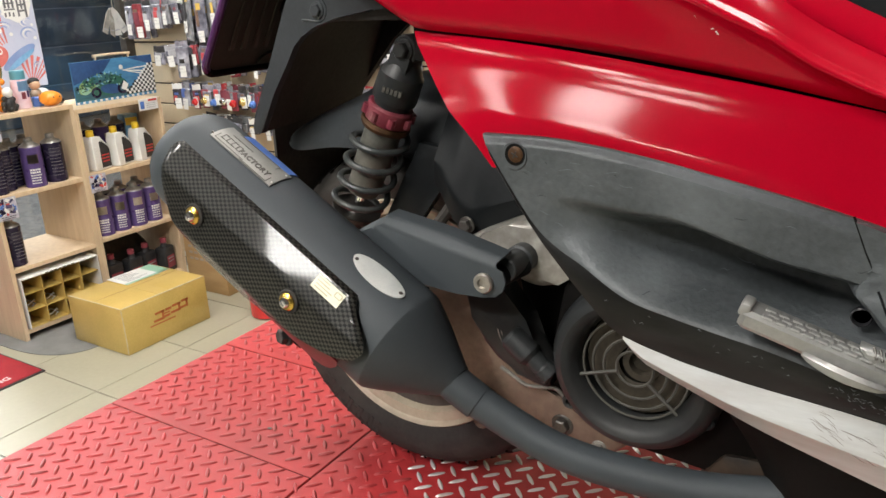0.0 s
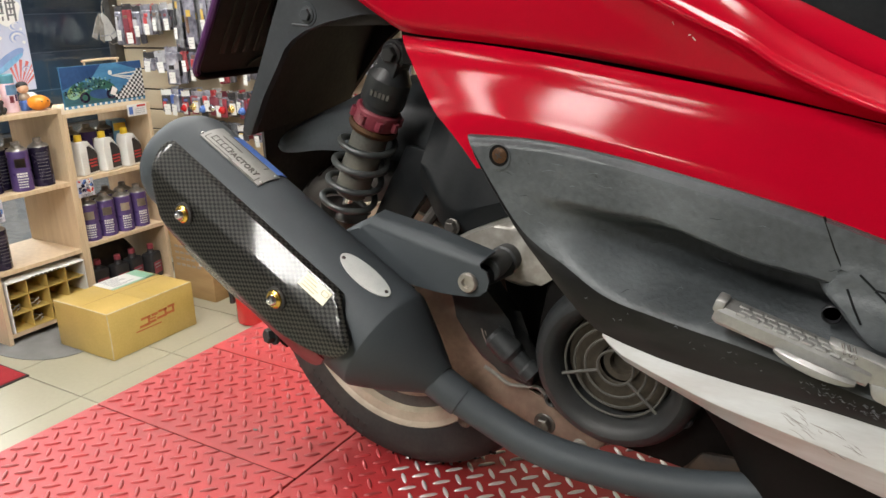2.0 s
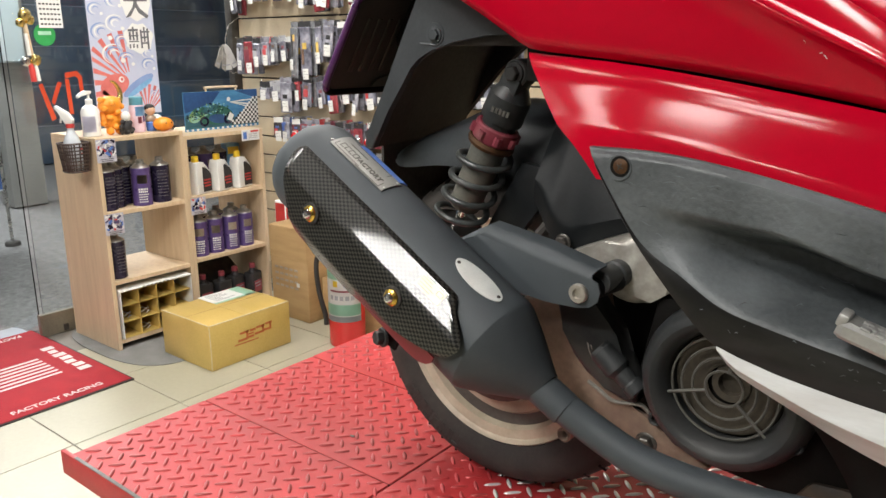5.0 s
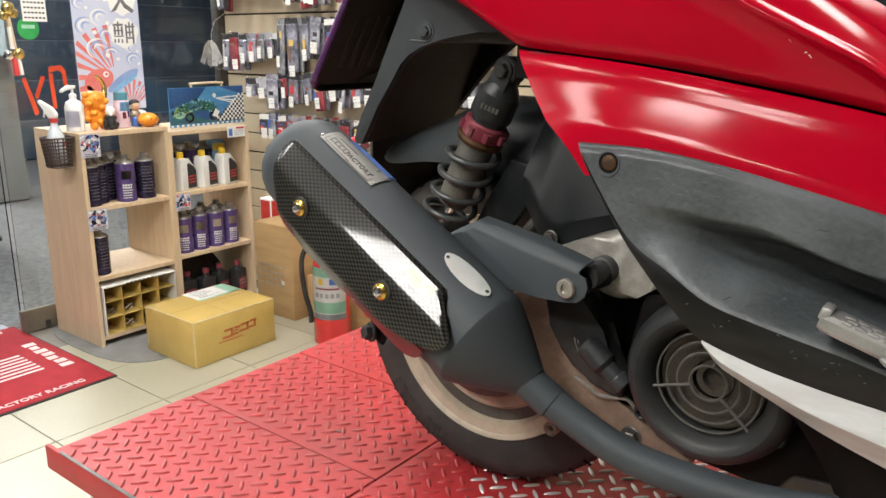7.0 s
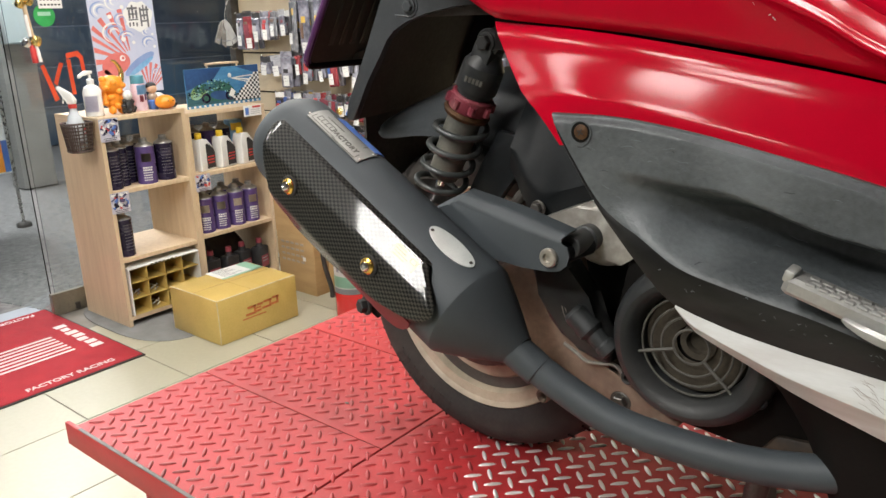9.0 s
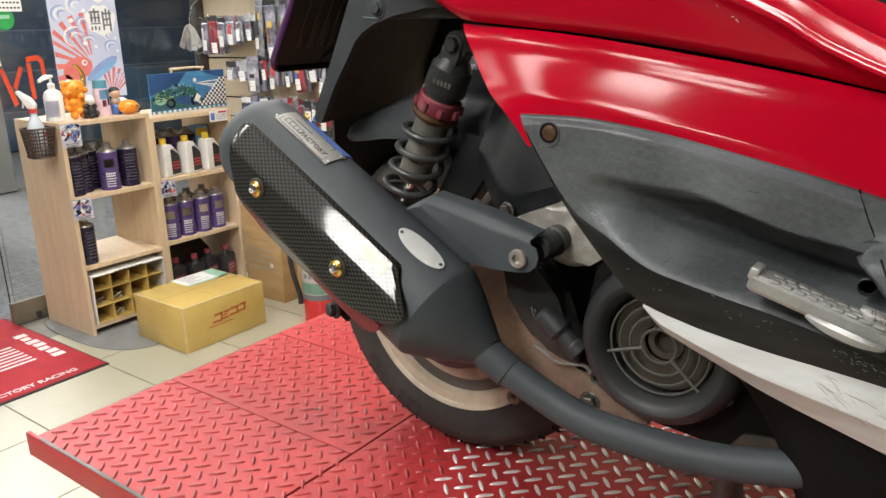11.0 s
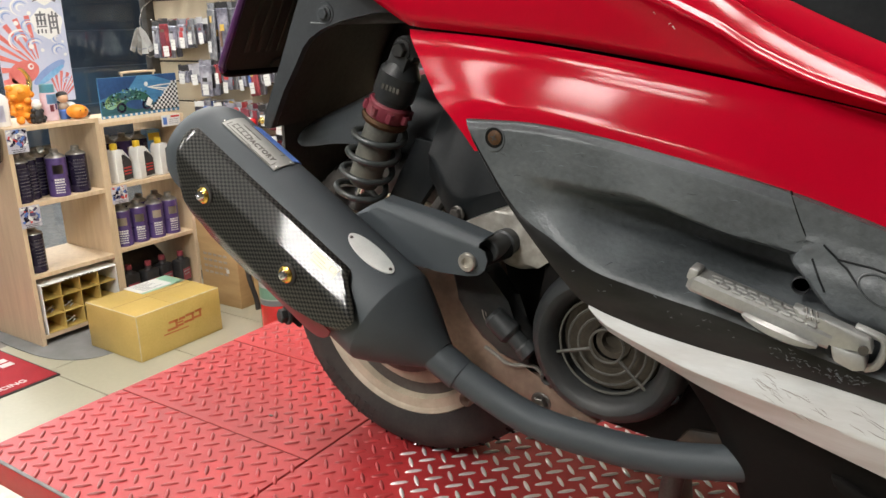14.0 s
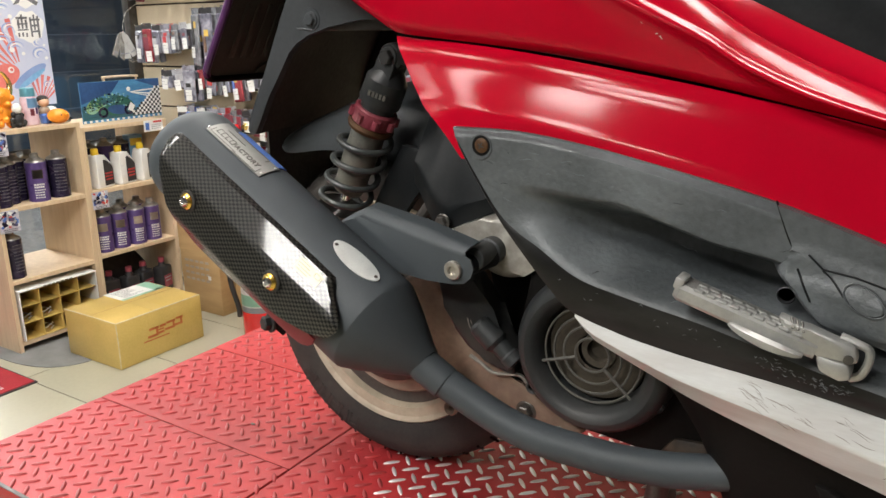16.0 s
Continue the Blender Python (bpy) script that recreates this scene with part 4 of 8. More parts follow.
part("plate_frame", tube(ring_pts[9:23], 0.0050, 10), PURPLE_EDGE, plate, "purple plastic plate frame")
part("lower_lip", tube(ring_pts[22:34], 0.0055, 10), DARK_PLASTIC, plate, "black lower lip of the plate frame")
part("plate_frame", tube(ring_pts[33:] + ring_pts[:10], 0.0050, 10), PURPLE_EDGE, plate, "purple plastic plate frame")
dip = [m @ V(0.003, 0.030 * math.cos(radians(a)) - 0.01, -0.060 + 0.016 * math.sin(radians(a))) for a in range(0, 181, 15)]
part("embossed_arc", tube(dip, 0.0016, 8), PLATE_BACK, plate)
for y in (-0.085, -0.045, 0.0, 0.045, 0.085):
    part("embossed_bar", box((0.0005, y - 0.014, -0.035), (0.0034, y - 0.006, 0.045), 0.0012, 2, m), PLATE_BACK, plate)
    part("embossed_bar", box((0.0005, y + 0.006, -0.035), (0.0034, y + 0.014, 0.045), 0.0012, 2, m), PLATE_BACK, plate)
part("plate_bracket", slab([(-0.26, 0.60), (-0.16, 0.66), (-0.16, 0.69), (-0.27, 0.66)], -0.03, 0.03, 0.002), DARK_PLASTIC, plate)

# body panels
split = curve1([(0.08, 0.594), (0.209, 0.580), (0.312, 0.564), (0.397, 0.548), (0.55, 0.512), (0.8, 0.44)])
ptop = curve1([(0.165, 0.518), (0.228, 0.5175), (0.289, 0.5100), (0.35, 0.4980), (0.414, 0.4836), (0.453, 0.4735), (0.515, 0.453), (0.62, 0.41), (0.8, 0.33)])
XE = 0.80


red_prof = curve1([(0.0, -0.2290), (0.05, -0.2345), (0.10, -0.2375), (0.15, -0.2392), (0.20, -0.2405), (0.32, -0.2462), (0.44, -0.2528), (0.55, -0.2592), (0.575, -0.2602), (0.60, -0.2604), (0.80, -0.2588), (1.0, -0.2540)])


red_edge = curve1([(0.0, 0.0683), (0.17, 0.0810), (0.55, 0.1170), (0.755, 0.1470), (1.0, 0.1706)])


def bow(x):
    """The cowl bows out along its length and draws in at both ends."""
    if x < 0.42:
        return 0.52 * (x - 0.29) ** 2
    return 0.0088 + 0.135 * 0.05 * (1 - math.exp(-(x - 0.42) / 0.05))


def low_red(u, v):
    xt, xb, xl = 0.0683 + (XE - 0.0683) * u, 0.1706 + (XE - 0.1706) * u, red_edge(v)
    zt, zb = split(xt) - 0.0015 * (1 - min(1, u * 9)), ptop(xb) - 0.030
    x, z = xl + (XE - xl) * u, zt + (zb - zt) * v
    w = min(1.0, u * 9)
    flat = -0.238 - 0.024 * v
    return (x, flat + (red_prof(v) - flat) * (0.45 + 0.55 * w) + bow(x) * (1 - 0.75 * step(0.5, 0.8, v)), z)


def mirrored(bm):
    b2 = bm.copy()
    bmesh.ops.transform(b2, matrix=Matrix.Diagonal((1, -1, 1, 1)), verts=b2.verts[:])
    bmesh.ops.reverse_faces(b2, faces=b2.faces[:])
    return b2


def both(name, bm, material, label=""):
    b2 = mirrored(bm)
    a = part(name, bm, material, S, label)
    part(name, b2, material, S, label)
    return a


both("side_cowl", sheet(low_red, 60, 24, 0.004), RED, "glossy red side cowl")
low_edge = curve1([(-0.15, 0.715), (-0.06, 0.668), (0.013, 0.631), (0.047, 0.612), (0.078, 0.5965), (0.12, 0.592)])
rib = curve1([(-0.15, 0.79), (0.0, 0.745), (0.1, 0.712), (0.2, 0.670), (0.25, 0.6455), (0.2932, 0.6236), (0.3111, 0.6148), (0.3499, 0.597), (0.3732, 0.5862), (0.399, 0.570), (0.45, 0.548), (0.55, 0.520), (0.8, 0.448)])
cowl_end = curve1([(-0.15, 0.87), (0.0, 0.81), (0.2, 0.715), (0.30, 0.657), (0.355, 0.6225), (0.372, 0.6115), (0.401, 0.5925), (0.45, 0.568), (0.55, 0.530), (0.8, 0.457)])
seat_edge = curve1([(-0.15, 0.93), (0.0, 0.86), (0.2, 0.745), (0.30, 0.674), (0.3797, 0.6235), (0.405, 0.6105), (0.436, 0.595), (0.5, 0.566), (0.6, 0.526), (0.8, 0.468)])


def cowl_lines(x):
    zb = low_edge(x) if x < 0.08 else split(x) + 0.0022
    za = max(rib(x), zb + 0.003)
    return zb, za, max(cowl_end(x), za + 0.003)


def up_red(u, v):
    """A hollow lower face that swells to a rib, then turns in towards the seat."""
    x = -0.15 + (XE + 0.15) * u
    zb, za, zg = cowl_lines(x)
    y = -0.204 - 0.022 * min(1, max(0, x + 0.15) * 4)
    if v < 0.5:
        w = v / 0.5
        z = zb + (za - zb) * w
        h = z - zb
        y += 0.006 * max(0.0, 1 - h / 0.010) ** 2 - 0.005 * math.sin(math.pi * 0.5 * min(1, h / 0.035)) - 0.010 * w ** 4
    else:
        w = (v - 0.5) / 0.5
        z = za + (zg - za) * (w - 0.10 * math.sin(2 * math.pi * w) / math.pi)
        y += -0.015 + 0.032 * w ** 1.4 - 0.003 * math.sin(math.pi * min(1, w * 3)) * (w < 0.34)
    return (x, y, z)


tail = both("tail_cowl", sheet(up_red, 76, 60, 0.004), RED, "glossy red tail cowl")


def rail_f(u, v):
    x = -0.15 + (XE + 0.15) * u
    z0 = cowl_lines(x)[2] - 0.004
    z1 = max(seat_edge(x), z0 + 0.008)
    return (x, -0.196 + 0.020 * v ** 1.3 + 0.004 * max(0.0, 1 - 6 * v), z0 + (z1 - z0) * v)


# Added black sheet: gives the open cowl seam its dark shade line.
both("seam_backing", sheet(lambda u, v: (0.055 + (XE - 0.055) * u, -0.190 - 0.012 * min(1, u * 6), split(0.055 + (XE - 0.055) * u) - 0.030 + 0.050 * v), 40, 3, 0.003), DARK_PLASTIC, "black sheet added behind the cowl seam to keep it dark")
both("grab_rail_cowl", sheet(rail_f, 60, 8, 0.004), RED, "glossy red strip under the seat")


def seat_f(u, v):
    x = -0.10 + (XE + 0.10) * u
    zb = max(seat_edge(x), cowl_lines(x)[2] + 0.006) - 0.012
    a = v * math.pi / 2
    return (x, -0.172 + 0.172 * (1 - math.cos(a)), zb + 0.125 * math.sin(a))


both("seat", sheet(seat_f, 40, 14, 0.006), BLACK_PLASTIC, "dark grey seat")

ridge = curve1([(0.165, 0.5155), (0.1742, 0.5030), (0.1890, 0.4800), (0.2145, 0.4450), (0.234, 0.4300), (0.254, 0.4210), (0.290, 0.404), (0.33, 0.395), (0.362, 0.389), (0.397, 0.383), (0.439, 0.373), (0.485, 0.362), (0.527, 0.354), (0.65, 0.325), (0.8, 0.285)])
rectop = curve1([(0.20, 0.478), (0.286, 0.464), (0.326, 0.460), (0.363, 0.449), (0.394, 0.440), (0.43, 0.434), (0.6, 0.40), (0.8, 0.36)])


def side_y(x, z):
    """The grey panel: a flat upper band, a foot recess and a ledge that comes out to the ridge."""
    zr, zt = ridge(x), rectop(x)
    t = (z - zr) / max(0.012, zt - zr)
    out = -0.2665 - 0.0165 * step(0.22, 0.32, x) * (1 - step(0.0, 0.55, t))
    deep = 0.056 * step(0.215, 0.36, x)
    rec = deep * step(-0.02, 0.58, t) * (1 - step(0.72, 1.08, t))
    rim = 0.0055 * (1 - step(0.0015, 0.0085, ptop(x) - 0.001 - z))
    return out + rec + rim


def grey_panel(u, v):
    x = 0.165 + (XE - 0.165) * u ** 1.15
    zt, zb = ptop(x) - 0.0015, ridge(x)
    z = zb + (zt - zb) * v
    return (x, side_y(x, z), z)


gp = both("side_panel", sheet(grey_panel, 130, 60, 0.005), GREY_PLASTIC, "worn matte grey plastic side panel")
part("screw_cup", lathe([(0, 0.0112), (0.0007, 0.0109), (0.0008, 0.0100), (0.0004, 0.0)], (0.1962, -0.2669, 0.5015), (0, -1, 0), 28), GREY_PLASTIC, gp)
# No hole is cut; a dark disc paints the shade round the screw.
part("screw_well", lathe([(0.0004, 0.0090), (0.0010, 0.0088), (0.0011, 0.0)], (0.1972, -0.2669, 0.5026), (0, -1, 0), 28), DARK_PLASTIC, gp, "dark disc standing for the shade in the screw hole")
part("panel_screw", lathe([(0, 0.0066), (0.0006, 0.0064), (0.0014, 0.0048), (0.0018, 0.0024), (0.0019, 0.0)], (0.1978, -0.2678, 0.5028), (0, -1, 0), 20), RUST, gp, "rusty panel screw")
for q in (0.5, 0.5 + math.pi / 2):
    part("screw_slot", box((-0.0030, -0.0004, -0.0005), (0.0030, 0.0002, 0.0005), 0, 1, Matrix.Translation((0.1978, -0.2697, 0.5028)) @ Matrix.Rotation(q, 4, "Y")), RUBBER, gp)
part("panel_gap", tube(smooth_path([(0.4365, side_y(0.4365, 0.478) + 0.0002, 0.478), (0.442, side_y(0.442, 0.467) + 0.0002, 0.467), (0.447, side_y(0.447, 0.455) + 0.0002, 0.455), (0.4515, side_y(0.4515, 0.446) + 0.0002, 0.446)], 5), 0.0009, 6), DARK_PLASTIC, gp)

# heel guard in front of the recess
gl = curve1([(0.335, 0.533), (0.350, 0.524), (0.368, 0.520), (0.384, 0.517), (0.390, 0.503), (0.3935, 0.487), (0.398, 0.4665), (0.407, 0.4551), (0.4201, 0.4443), (0.4309, 0.4335), (0.442, 0.4385), (0.4499, 0.4505), (0.465, 0.4455), (0.481, 0.4385)])


def guard_place(u, v):
    """The joint with the side panel above, a soft bulge into the foot recess below."""
    z0 = 0.335 + 0.146 * v
    x = gl(z0) + (0.76 - gl(z0)) * u ** 1.4
    z = z0 + (ptop(x) - 0.0015 - 0.481) * v * v - 0.10 * max(0, x - 0.53) * (1 - v)
    out = -0.281 + 0.0135 * step(0.60, 0.86, v) - 0.003 * math.sin(math.pi * min(1, v / 0.7))
    sink = 0.042 * (1 - step(0.66, 0.80, v)) * (1 - 0.75 * step(0.0, 0.10, u) - 0.25 * step(0.05, 0.45, u))
    return x, out + sink, z


hg = part("heel_guard", sheet(guard_place, 48, 44, 0.005), GREY_PLASTIC, S, "scuffed grey heel guard")


def guard_y(x, z):
    lo, hi = 0.0, 1.0
    for _ in range(24):
        v = (lo + hi) / 2
        zz = 0.335 + 0.146 * v + (ptop(x) - 0.0015 - 0.481) * v * v - 0.10 * max(0, x - 0.53) * (1 - v)
        lo, hi = (v, hi) if zz < z else (lo, v)
    e = gl(0.335 + 0.146 * v)
    return guard_place(max(0, (x - e) / (0.76 - e)) ** (1 / 1.4), v)[1]


def oval_ring(k, out):
    c, s_ = math.cos(0.5), math.sin(0.5)
    pts = []
    for i in range(40):
        a = 2 * math.pi * i / 40
        ex, ez = 0.0130 * k * math.cos(a), 0.0075 * k * math.sin(a)
        x, z = 0.5005 + ex * c + ez * s_, 0.4185 - ex * s_ + ez * c
        pts.append((x, guard_y(x, z) - out, z))
    return pts


part("oval_dish", add_rings(bmesh.new(), [oval_ring(1.0, 0.001), oval_ring(0.95, 0.0014), oval_ring(0.35, 0.0008)]), GREY_PLASTIC, hg, "dark oval dish")
part("dish_rim", tube(oval_ring(1.12, 0.0004), 0.0008, 8, loop=True), GUARD, hg)
for q in ((0.4624, 0.4440, 0.4724, 0.4352), (0.4724, 0.4352, 0.4938, 0.4325), (0.4938, 0.4325, 0.5175, 0.4265), (0.4724, 0.4345, 0.4783, 0.4300), (0.4783, 0.4300, 0.4925, 0.4139), (0.4925, 0.4139, 0.5067, 0.4090), (0.5067, 0.4090, 0.5185, 0.4150), (0.4560, 0.4330, 0.4670, 0.4110)):
    n = 8
    part("moulded_line", tube([(q[0] + (q[2] - q[0]) * i / n, guard_y(q[0] + (q[2] - q[0]) * i / n, q[1] + (q[3] - q[1]) * i / n) - 0.0002, q[1] + (q[3] - q[1]) * i / n) for i in range(n + 1)], 0.0008, 6), BLACK_PLASTIC, hg)
# Black cup set on the guard; its colour is the hole's shade.
part("peg_socket", lathe([(0, 0.0068), (0.004, 0.0068), (0.0046, 0.006), (0.0, 0.0055), (0.0, 0)], (0.4480, -0.246, 0.4055), (0, -1, 0), 24), INK, hg, "black cup standing for the shade in the foot peg hole")

st = curve1([(0.291, 0.3690), (0.304, 0.3640), (0.325, 0.3592), (0.337, 0.3565), (0.384, 0.350), (0.427, 0.346), (0.467, 0.342), (0.53, 0.333), (0.65, 0.308), (0.8, 0.268)])
sb = curve1([(0.291, 0.3640), (0.304, 0.3480), (0.320, 0.3395), (0.340, 0.3305), (0.382, 0.312), (0.449, 0.292), (0.537, 0.268), (0.65, 0.238), (0.8, 0.19)])
band_lo = curve1([(0.166, 0.5135), (0.1739, 0.5010), (0.1882, 0.4780), (0.2139, 0.4405), (0.2336, 0.4180), (0.2584, 0.3950), (0.287, 0.3705), (0.304, 0.3650), (0.325, 0.3602), (0.337, 0.3575), (0.384, 0.351), (0.427, 0.347), (0.467, 0.343), (0.53, 0.334), (0.65, 0.309), (0.8, 0.269)])


def band(u, v):
    x = 0.166 + (XE - 0.166) * u
    zt, zb = ridge(x) + 0.0005, band_lo(x) - 0.001
    z = zb + (zt - zb) * v
    yr = side_y(x, ridge(x)) + 0.0005
    return (x, yr + (-0.2725 - yr) * (1 - v) ** 1.3 * step(0.23, 0.3, x) - 0.0015 * math.sin(math.pi * v), z)


low_band = both("lower_band", sheet(band, 70, 10, 0.005), GLOSS_BLACK, "semi-gloss black lower fairing band")


def stripe_out(x, v):
    """The stripe leans out to a soft crease and then turns under."""
    k = min(1.0, (st(x) - sb(x)) / 0.035)
    up = 0.0042 * (1 - v) / 0.5
    down = 0.0042 - 0.017 * (0.5 - v) / 0.5
    w = step(0.42, 0.58, v)
    return -0.2730 - k * (down + (up - down) * w)


def stripe(u, v):
    x = 0.291 + (XE - 0.291) * u
    z = sb(x) + (st(x) - sb(x)) * v
    return (x, stripe_out(x, v), z)


trim = both("white_trim", sheet(stripe, 60, 22, 0.004), WHITE_PAINT, "scuffed white lower fairing stripe")
rng = random.Random(11)
CHIPS = [(0.3325, 0.5945, 0.0024, 0.0007), (0.3355, 0.5918, 0.0027, 0.0010), (0.321, 0.6026, 0.0018, 0.0004)]


def scratch(f, x, z, dx, dz, w, material, parent, name="scratch"):
    """A short tapering scrape lying on the surface y = f(x, z)."""
    bm = bmesh.new()
    a, b = [], []
    n = 5
    for i in range(n + 1):
        t = i / n
        px, pz = x + dx * t, z + dz * t + 0.0006 * math.sin(5 * t + x * 900)
        h = w * (0.25 + math.sin(math.pi * t)) * 0.5
        a.append(bm.verts.new((px, f(px, pz) - 0.0004, pz + h)))
        b.append(bm.verts.new((px, f(px, pz) - 0.0004, pz - h)))
    for i in range(n):
        bm.faces.new((a[i], a[i + 1], b[i + 1], b[i]))
    return part(name, bm, material, parent, smooth=0)


def stripe_y(x, z):
    v = min(1, max(0, (z - sb(x)) / (st(x) - sb(x))))
    return stripe_out(x, v)


for k in range(30):
    x = rng.uniform(0.425, 0.505)
    t = rng.gauss(0.72, 0.10)
    z = sb(x) + (st(x) - sb(x)) * min(0.95, max(0.4, t))
    scratch(stripe_y, x, z, rng.uniform(0.003, 0.016), rng.uniform(-0.0065, -0.0035), rng.uniform(0.0002, 0.0006), SCUFF, trim)
scratch(stripe_y, 0.527, 0.287, 0.007, 0.007, 0.0006, SCUFF, trim)


def band_y(x, z):
    zt, zb = ridge(x) + 0.0005, band_lo(x) - 0.001
    v = min(1, max(0, (z - zb) / (zt - zb)))
    yr = side_y(x, ridge(x)) + 0.0005
    return yr + (-0.2725 - yr) * (1 - v) ** 1.3 * step(0.23, 0.3, x) - 0.0015 * math.sin(math.pi * v)


for k in range(90):
    x = rng.uniform(0.435, 0.50) if k < 76 else rng.uniform(0.27, 0.42)
    t = rng.gauss(0.60, 0.12) if k < 76 else rng.uniform(0.55, 0.98)
    z = band_lo(x) + (ridge(x) - band_lo(x)) * min(0.97, max(0.1, t))
    scratch(band_y, x, z, rng.uniform(0.001, 0.0035), rng.uniform(-0.0015, 0.0008), rng.uniform(0.0002, 0.0007), PALE_SCUFF, low_band)


for k in range(70):
    x = rng.uniform(0.19, 0.52)
    zt, zb = ptop(x) - 0.012, ridge(x) + 0.004
    z = zb + (zt - zb) * rng.random() ** (0.6 if x < 0.32 else 1.4)
    scratch(side_y, x, z, rng.uniform(0.002, 0.012) * rng.choice((1, 1, 0.4)), rng.uniform(-0.003, 0.0015), rng.uniform(0.0002, 0.0006), rng.choice((PALE_SCUFF, PALE_SCUFF, SCUFF_BLACK)), gp)


def up_y(x, z):
    zb, za, zg = cowl_lines(x)
    return up_red((x + 0.15) / (XE + 0.15), min(0.5, max(0, 0.5 * (z - zb) / (za - zb))))[1]


for x, z, dx, w in CHIPS:
    scratch(up_y, x, z, dx, -dx * 0.5, w, CHIP, tail, "paint_chip")


ub = curve1([(0.30, 0.330), (0.342, 0.300), (0.379, 0.255), (0.401, 0.212), (0.43, 0.14), (0.8, 0.10)])


def under(u, v):
    x = 0.325 + (XE - 0.325) * u
    zt = sb(x) + 0.004
    zb = min(zt - 0.002, ub(x))
    z = zb + (zt - zb) * v
    return (x, -0.250 + 0.05 * (1 - v), z)


both("belly_panel", sheet(under, 40, 12, 0.004), DARK_PLASTIC, "matte black belly panel")

part("vent_hole", slab([(0.483, 0.2535), (0.494, 0.2520), (0.52, 0.238), (0.56, 0.216), (0.55, 0.208), (0.51, 0.226), (0.488, 0.243)], -0.2445, -0.225, 0.002), DARK_PLASTIC, S)
# centre stand, folded forward under the engine
stand = part("centre_stand", tube(smooth_path([(0.335, -0.11, 0.165), (0.325, -0.115, 0.11), (0.33, -0.12, 0.05), (0.335, -0.125, 0.003)], 6), 0.012, 16), DARK_STEEL, S, "grey steel centre stand")
part("stand_foot", slab([(0.280, 0.005), (0.288, 0.066), (0.312, 0.072), (0.318, 0.005)], -0.02, 0.02, 0.004), GRILLE, stand)
part("cross_tube", tube([(0.335, -0.11, 0.165), (0.335, 0.11, 0.165)], 0.011, 14), DARK_STEEL, stand)
# passenger foot peg, folded
peg_m = Matrix.Translation((0.379, -0.292, 0.4135)) @ Matrix.Rotation(math.atan2(0.029, 0.100), 4, "Y")
bm = bmesh.new()
prof_peg = [(0.0, 0.010, 0.0055), (0.004, 0.0125, 0.0065), (0.05, 0.0125, 0.0065), (0.085, 0.0118, 0.0062), (0.102, 0.010, 0.0055)]
rings = []
for px, hw, hh in prof_peg:
    rings.append([peg_m @ V(px, yy * hw + 0.003, zz * hh - 0.001) for yy, zz in ((-0.85, -1), (0.85, -1), (1, -0.7), (1, 0.7), (0.85, 1), (-0.75, 1), (-1, 0.55), (-1, -0.6))])
peg = part("foot_peg", add_rings(bm, rings), PEG_ALU, S, "cast aluminium folding foot peg", smooth=20)
part("tip_stop", box((-0.002, -0.008, 0.0), (0.0055, 0.010, 0.0095), 0.0018, 2, peg_m), PEG_ALU, peg)
for k in range(9):
    for yy in (-0.0055, 0.0010, 0.0075):
        bm = box((0.013 + 0.0088 * k + (0.003 if yy == 0.0010 else 0), yy - 0.0029, 0.0045), (0.0203 + 0.0088 * k + (0.003 if yy == 0.0010 else 0), yy + 0.0029, 0.0064), 0.0007, 1, peg_m)
        part("tread_block", bm, PEG_ALU, peg)
bm = bmesh.new()
rings = []
for k in range(13):
    t = k / 12
    w = math.sin(math.pi * t) ** 0.6
    c = V(0.044 + 0.052 * t, -0.0085 - 0.006 * w, -0.0060 - 0.001 * w)
    rings.append([peg_m @ (c + V(0, yy * 0.004, zz * (0.0012 + 0.0033 * w))) for yy, zz in ((-1, -0.5), (0, -1), (1, -0.5), (1, 0.5), (0, 1), (-1, 0.5))])
part("side_flange", add_rings(bm, rings), PEG_ALU, peg, smooth=50)
part("hinge_arm", slab([(0.450, 0.4050), (0.470, 0.3990), (0.5005, 0.3905), (0.5030, 0.3800), (0.478, 0.3800), (0.460, 0.3890)], -0.2975, -0.2830, 0.0025, 2), PEG_ALU, peg)
part("hinge_block", slab([(0.4765, 0.3822), (0.4985, 0.3792), (0.5005, 0.3680), (0.4925, 0.3655), (0.4796, 0.3705)], -0.2985, -0.2760, 0.0030, 2), PEG_ALU, peg)
part("hinge_bracket", tube(smooth_path([(0.490, -0.286, 0.3945), (0.5005, -0.287, 0.3915), (0.5078, -0.287, 0.3880), (0.5085, -0.287, 0.3795), (0.5050, -0.286, 0.3690), (0.4985, -0.283, 0.3640)], 5), 0.0030, 10), PEG_ALU, peg, "bent aluminium hinge bracket")
part("hinge_pin", lathe([(0, 0.0032), (0.03, 0.0032)], (0.497, -0.270, 0.383), (0, -1, 0), 12), DARK_STEEL, peg)
for k in range(3):
    part("spring_coil", tube([(0.4590 + 0.0034 * k, -0.2935, 0.4045 - 0.0010 * k), (0.4612 + 0.0034 * k, -0.2980, 0.3985 - 0.0010 * k)], 0.0010, 8), DARK_STEEL, peg)

# exhaust
MA, MB = V(-0.2249, -0.2494, 0.4757), V(0.0617, -0.2558, 0.3025)
md = (MB - MA).normalized()
mside = (V(0, 1, 0) - md * md.y).normalized()
mup = -md.cross(mside).normalized()
mup = mup if mup.z > 0 else -mup
ML = (MB - MA).length


RYB, RZB, MC = 0.0555, 0.0572, 0.0060


def mring(s, k, n=64):
    ry, rz, cy, cz = RYB * k, RZB * k, 0.0, MC * k
    return [MA + md * s + mside * (ry * math.cos(2 * math.pi * i / n) + cy) + mup * (rz * math.sin(2 * math.pi * i / n) + cz) for i in range(n)]


RY, RZ = 0.0582, 0.0632
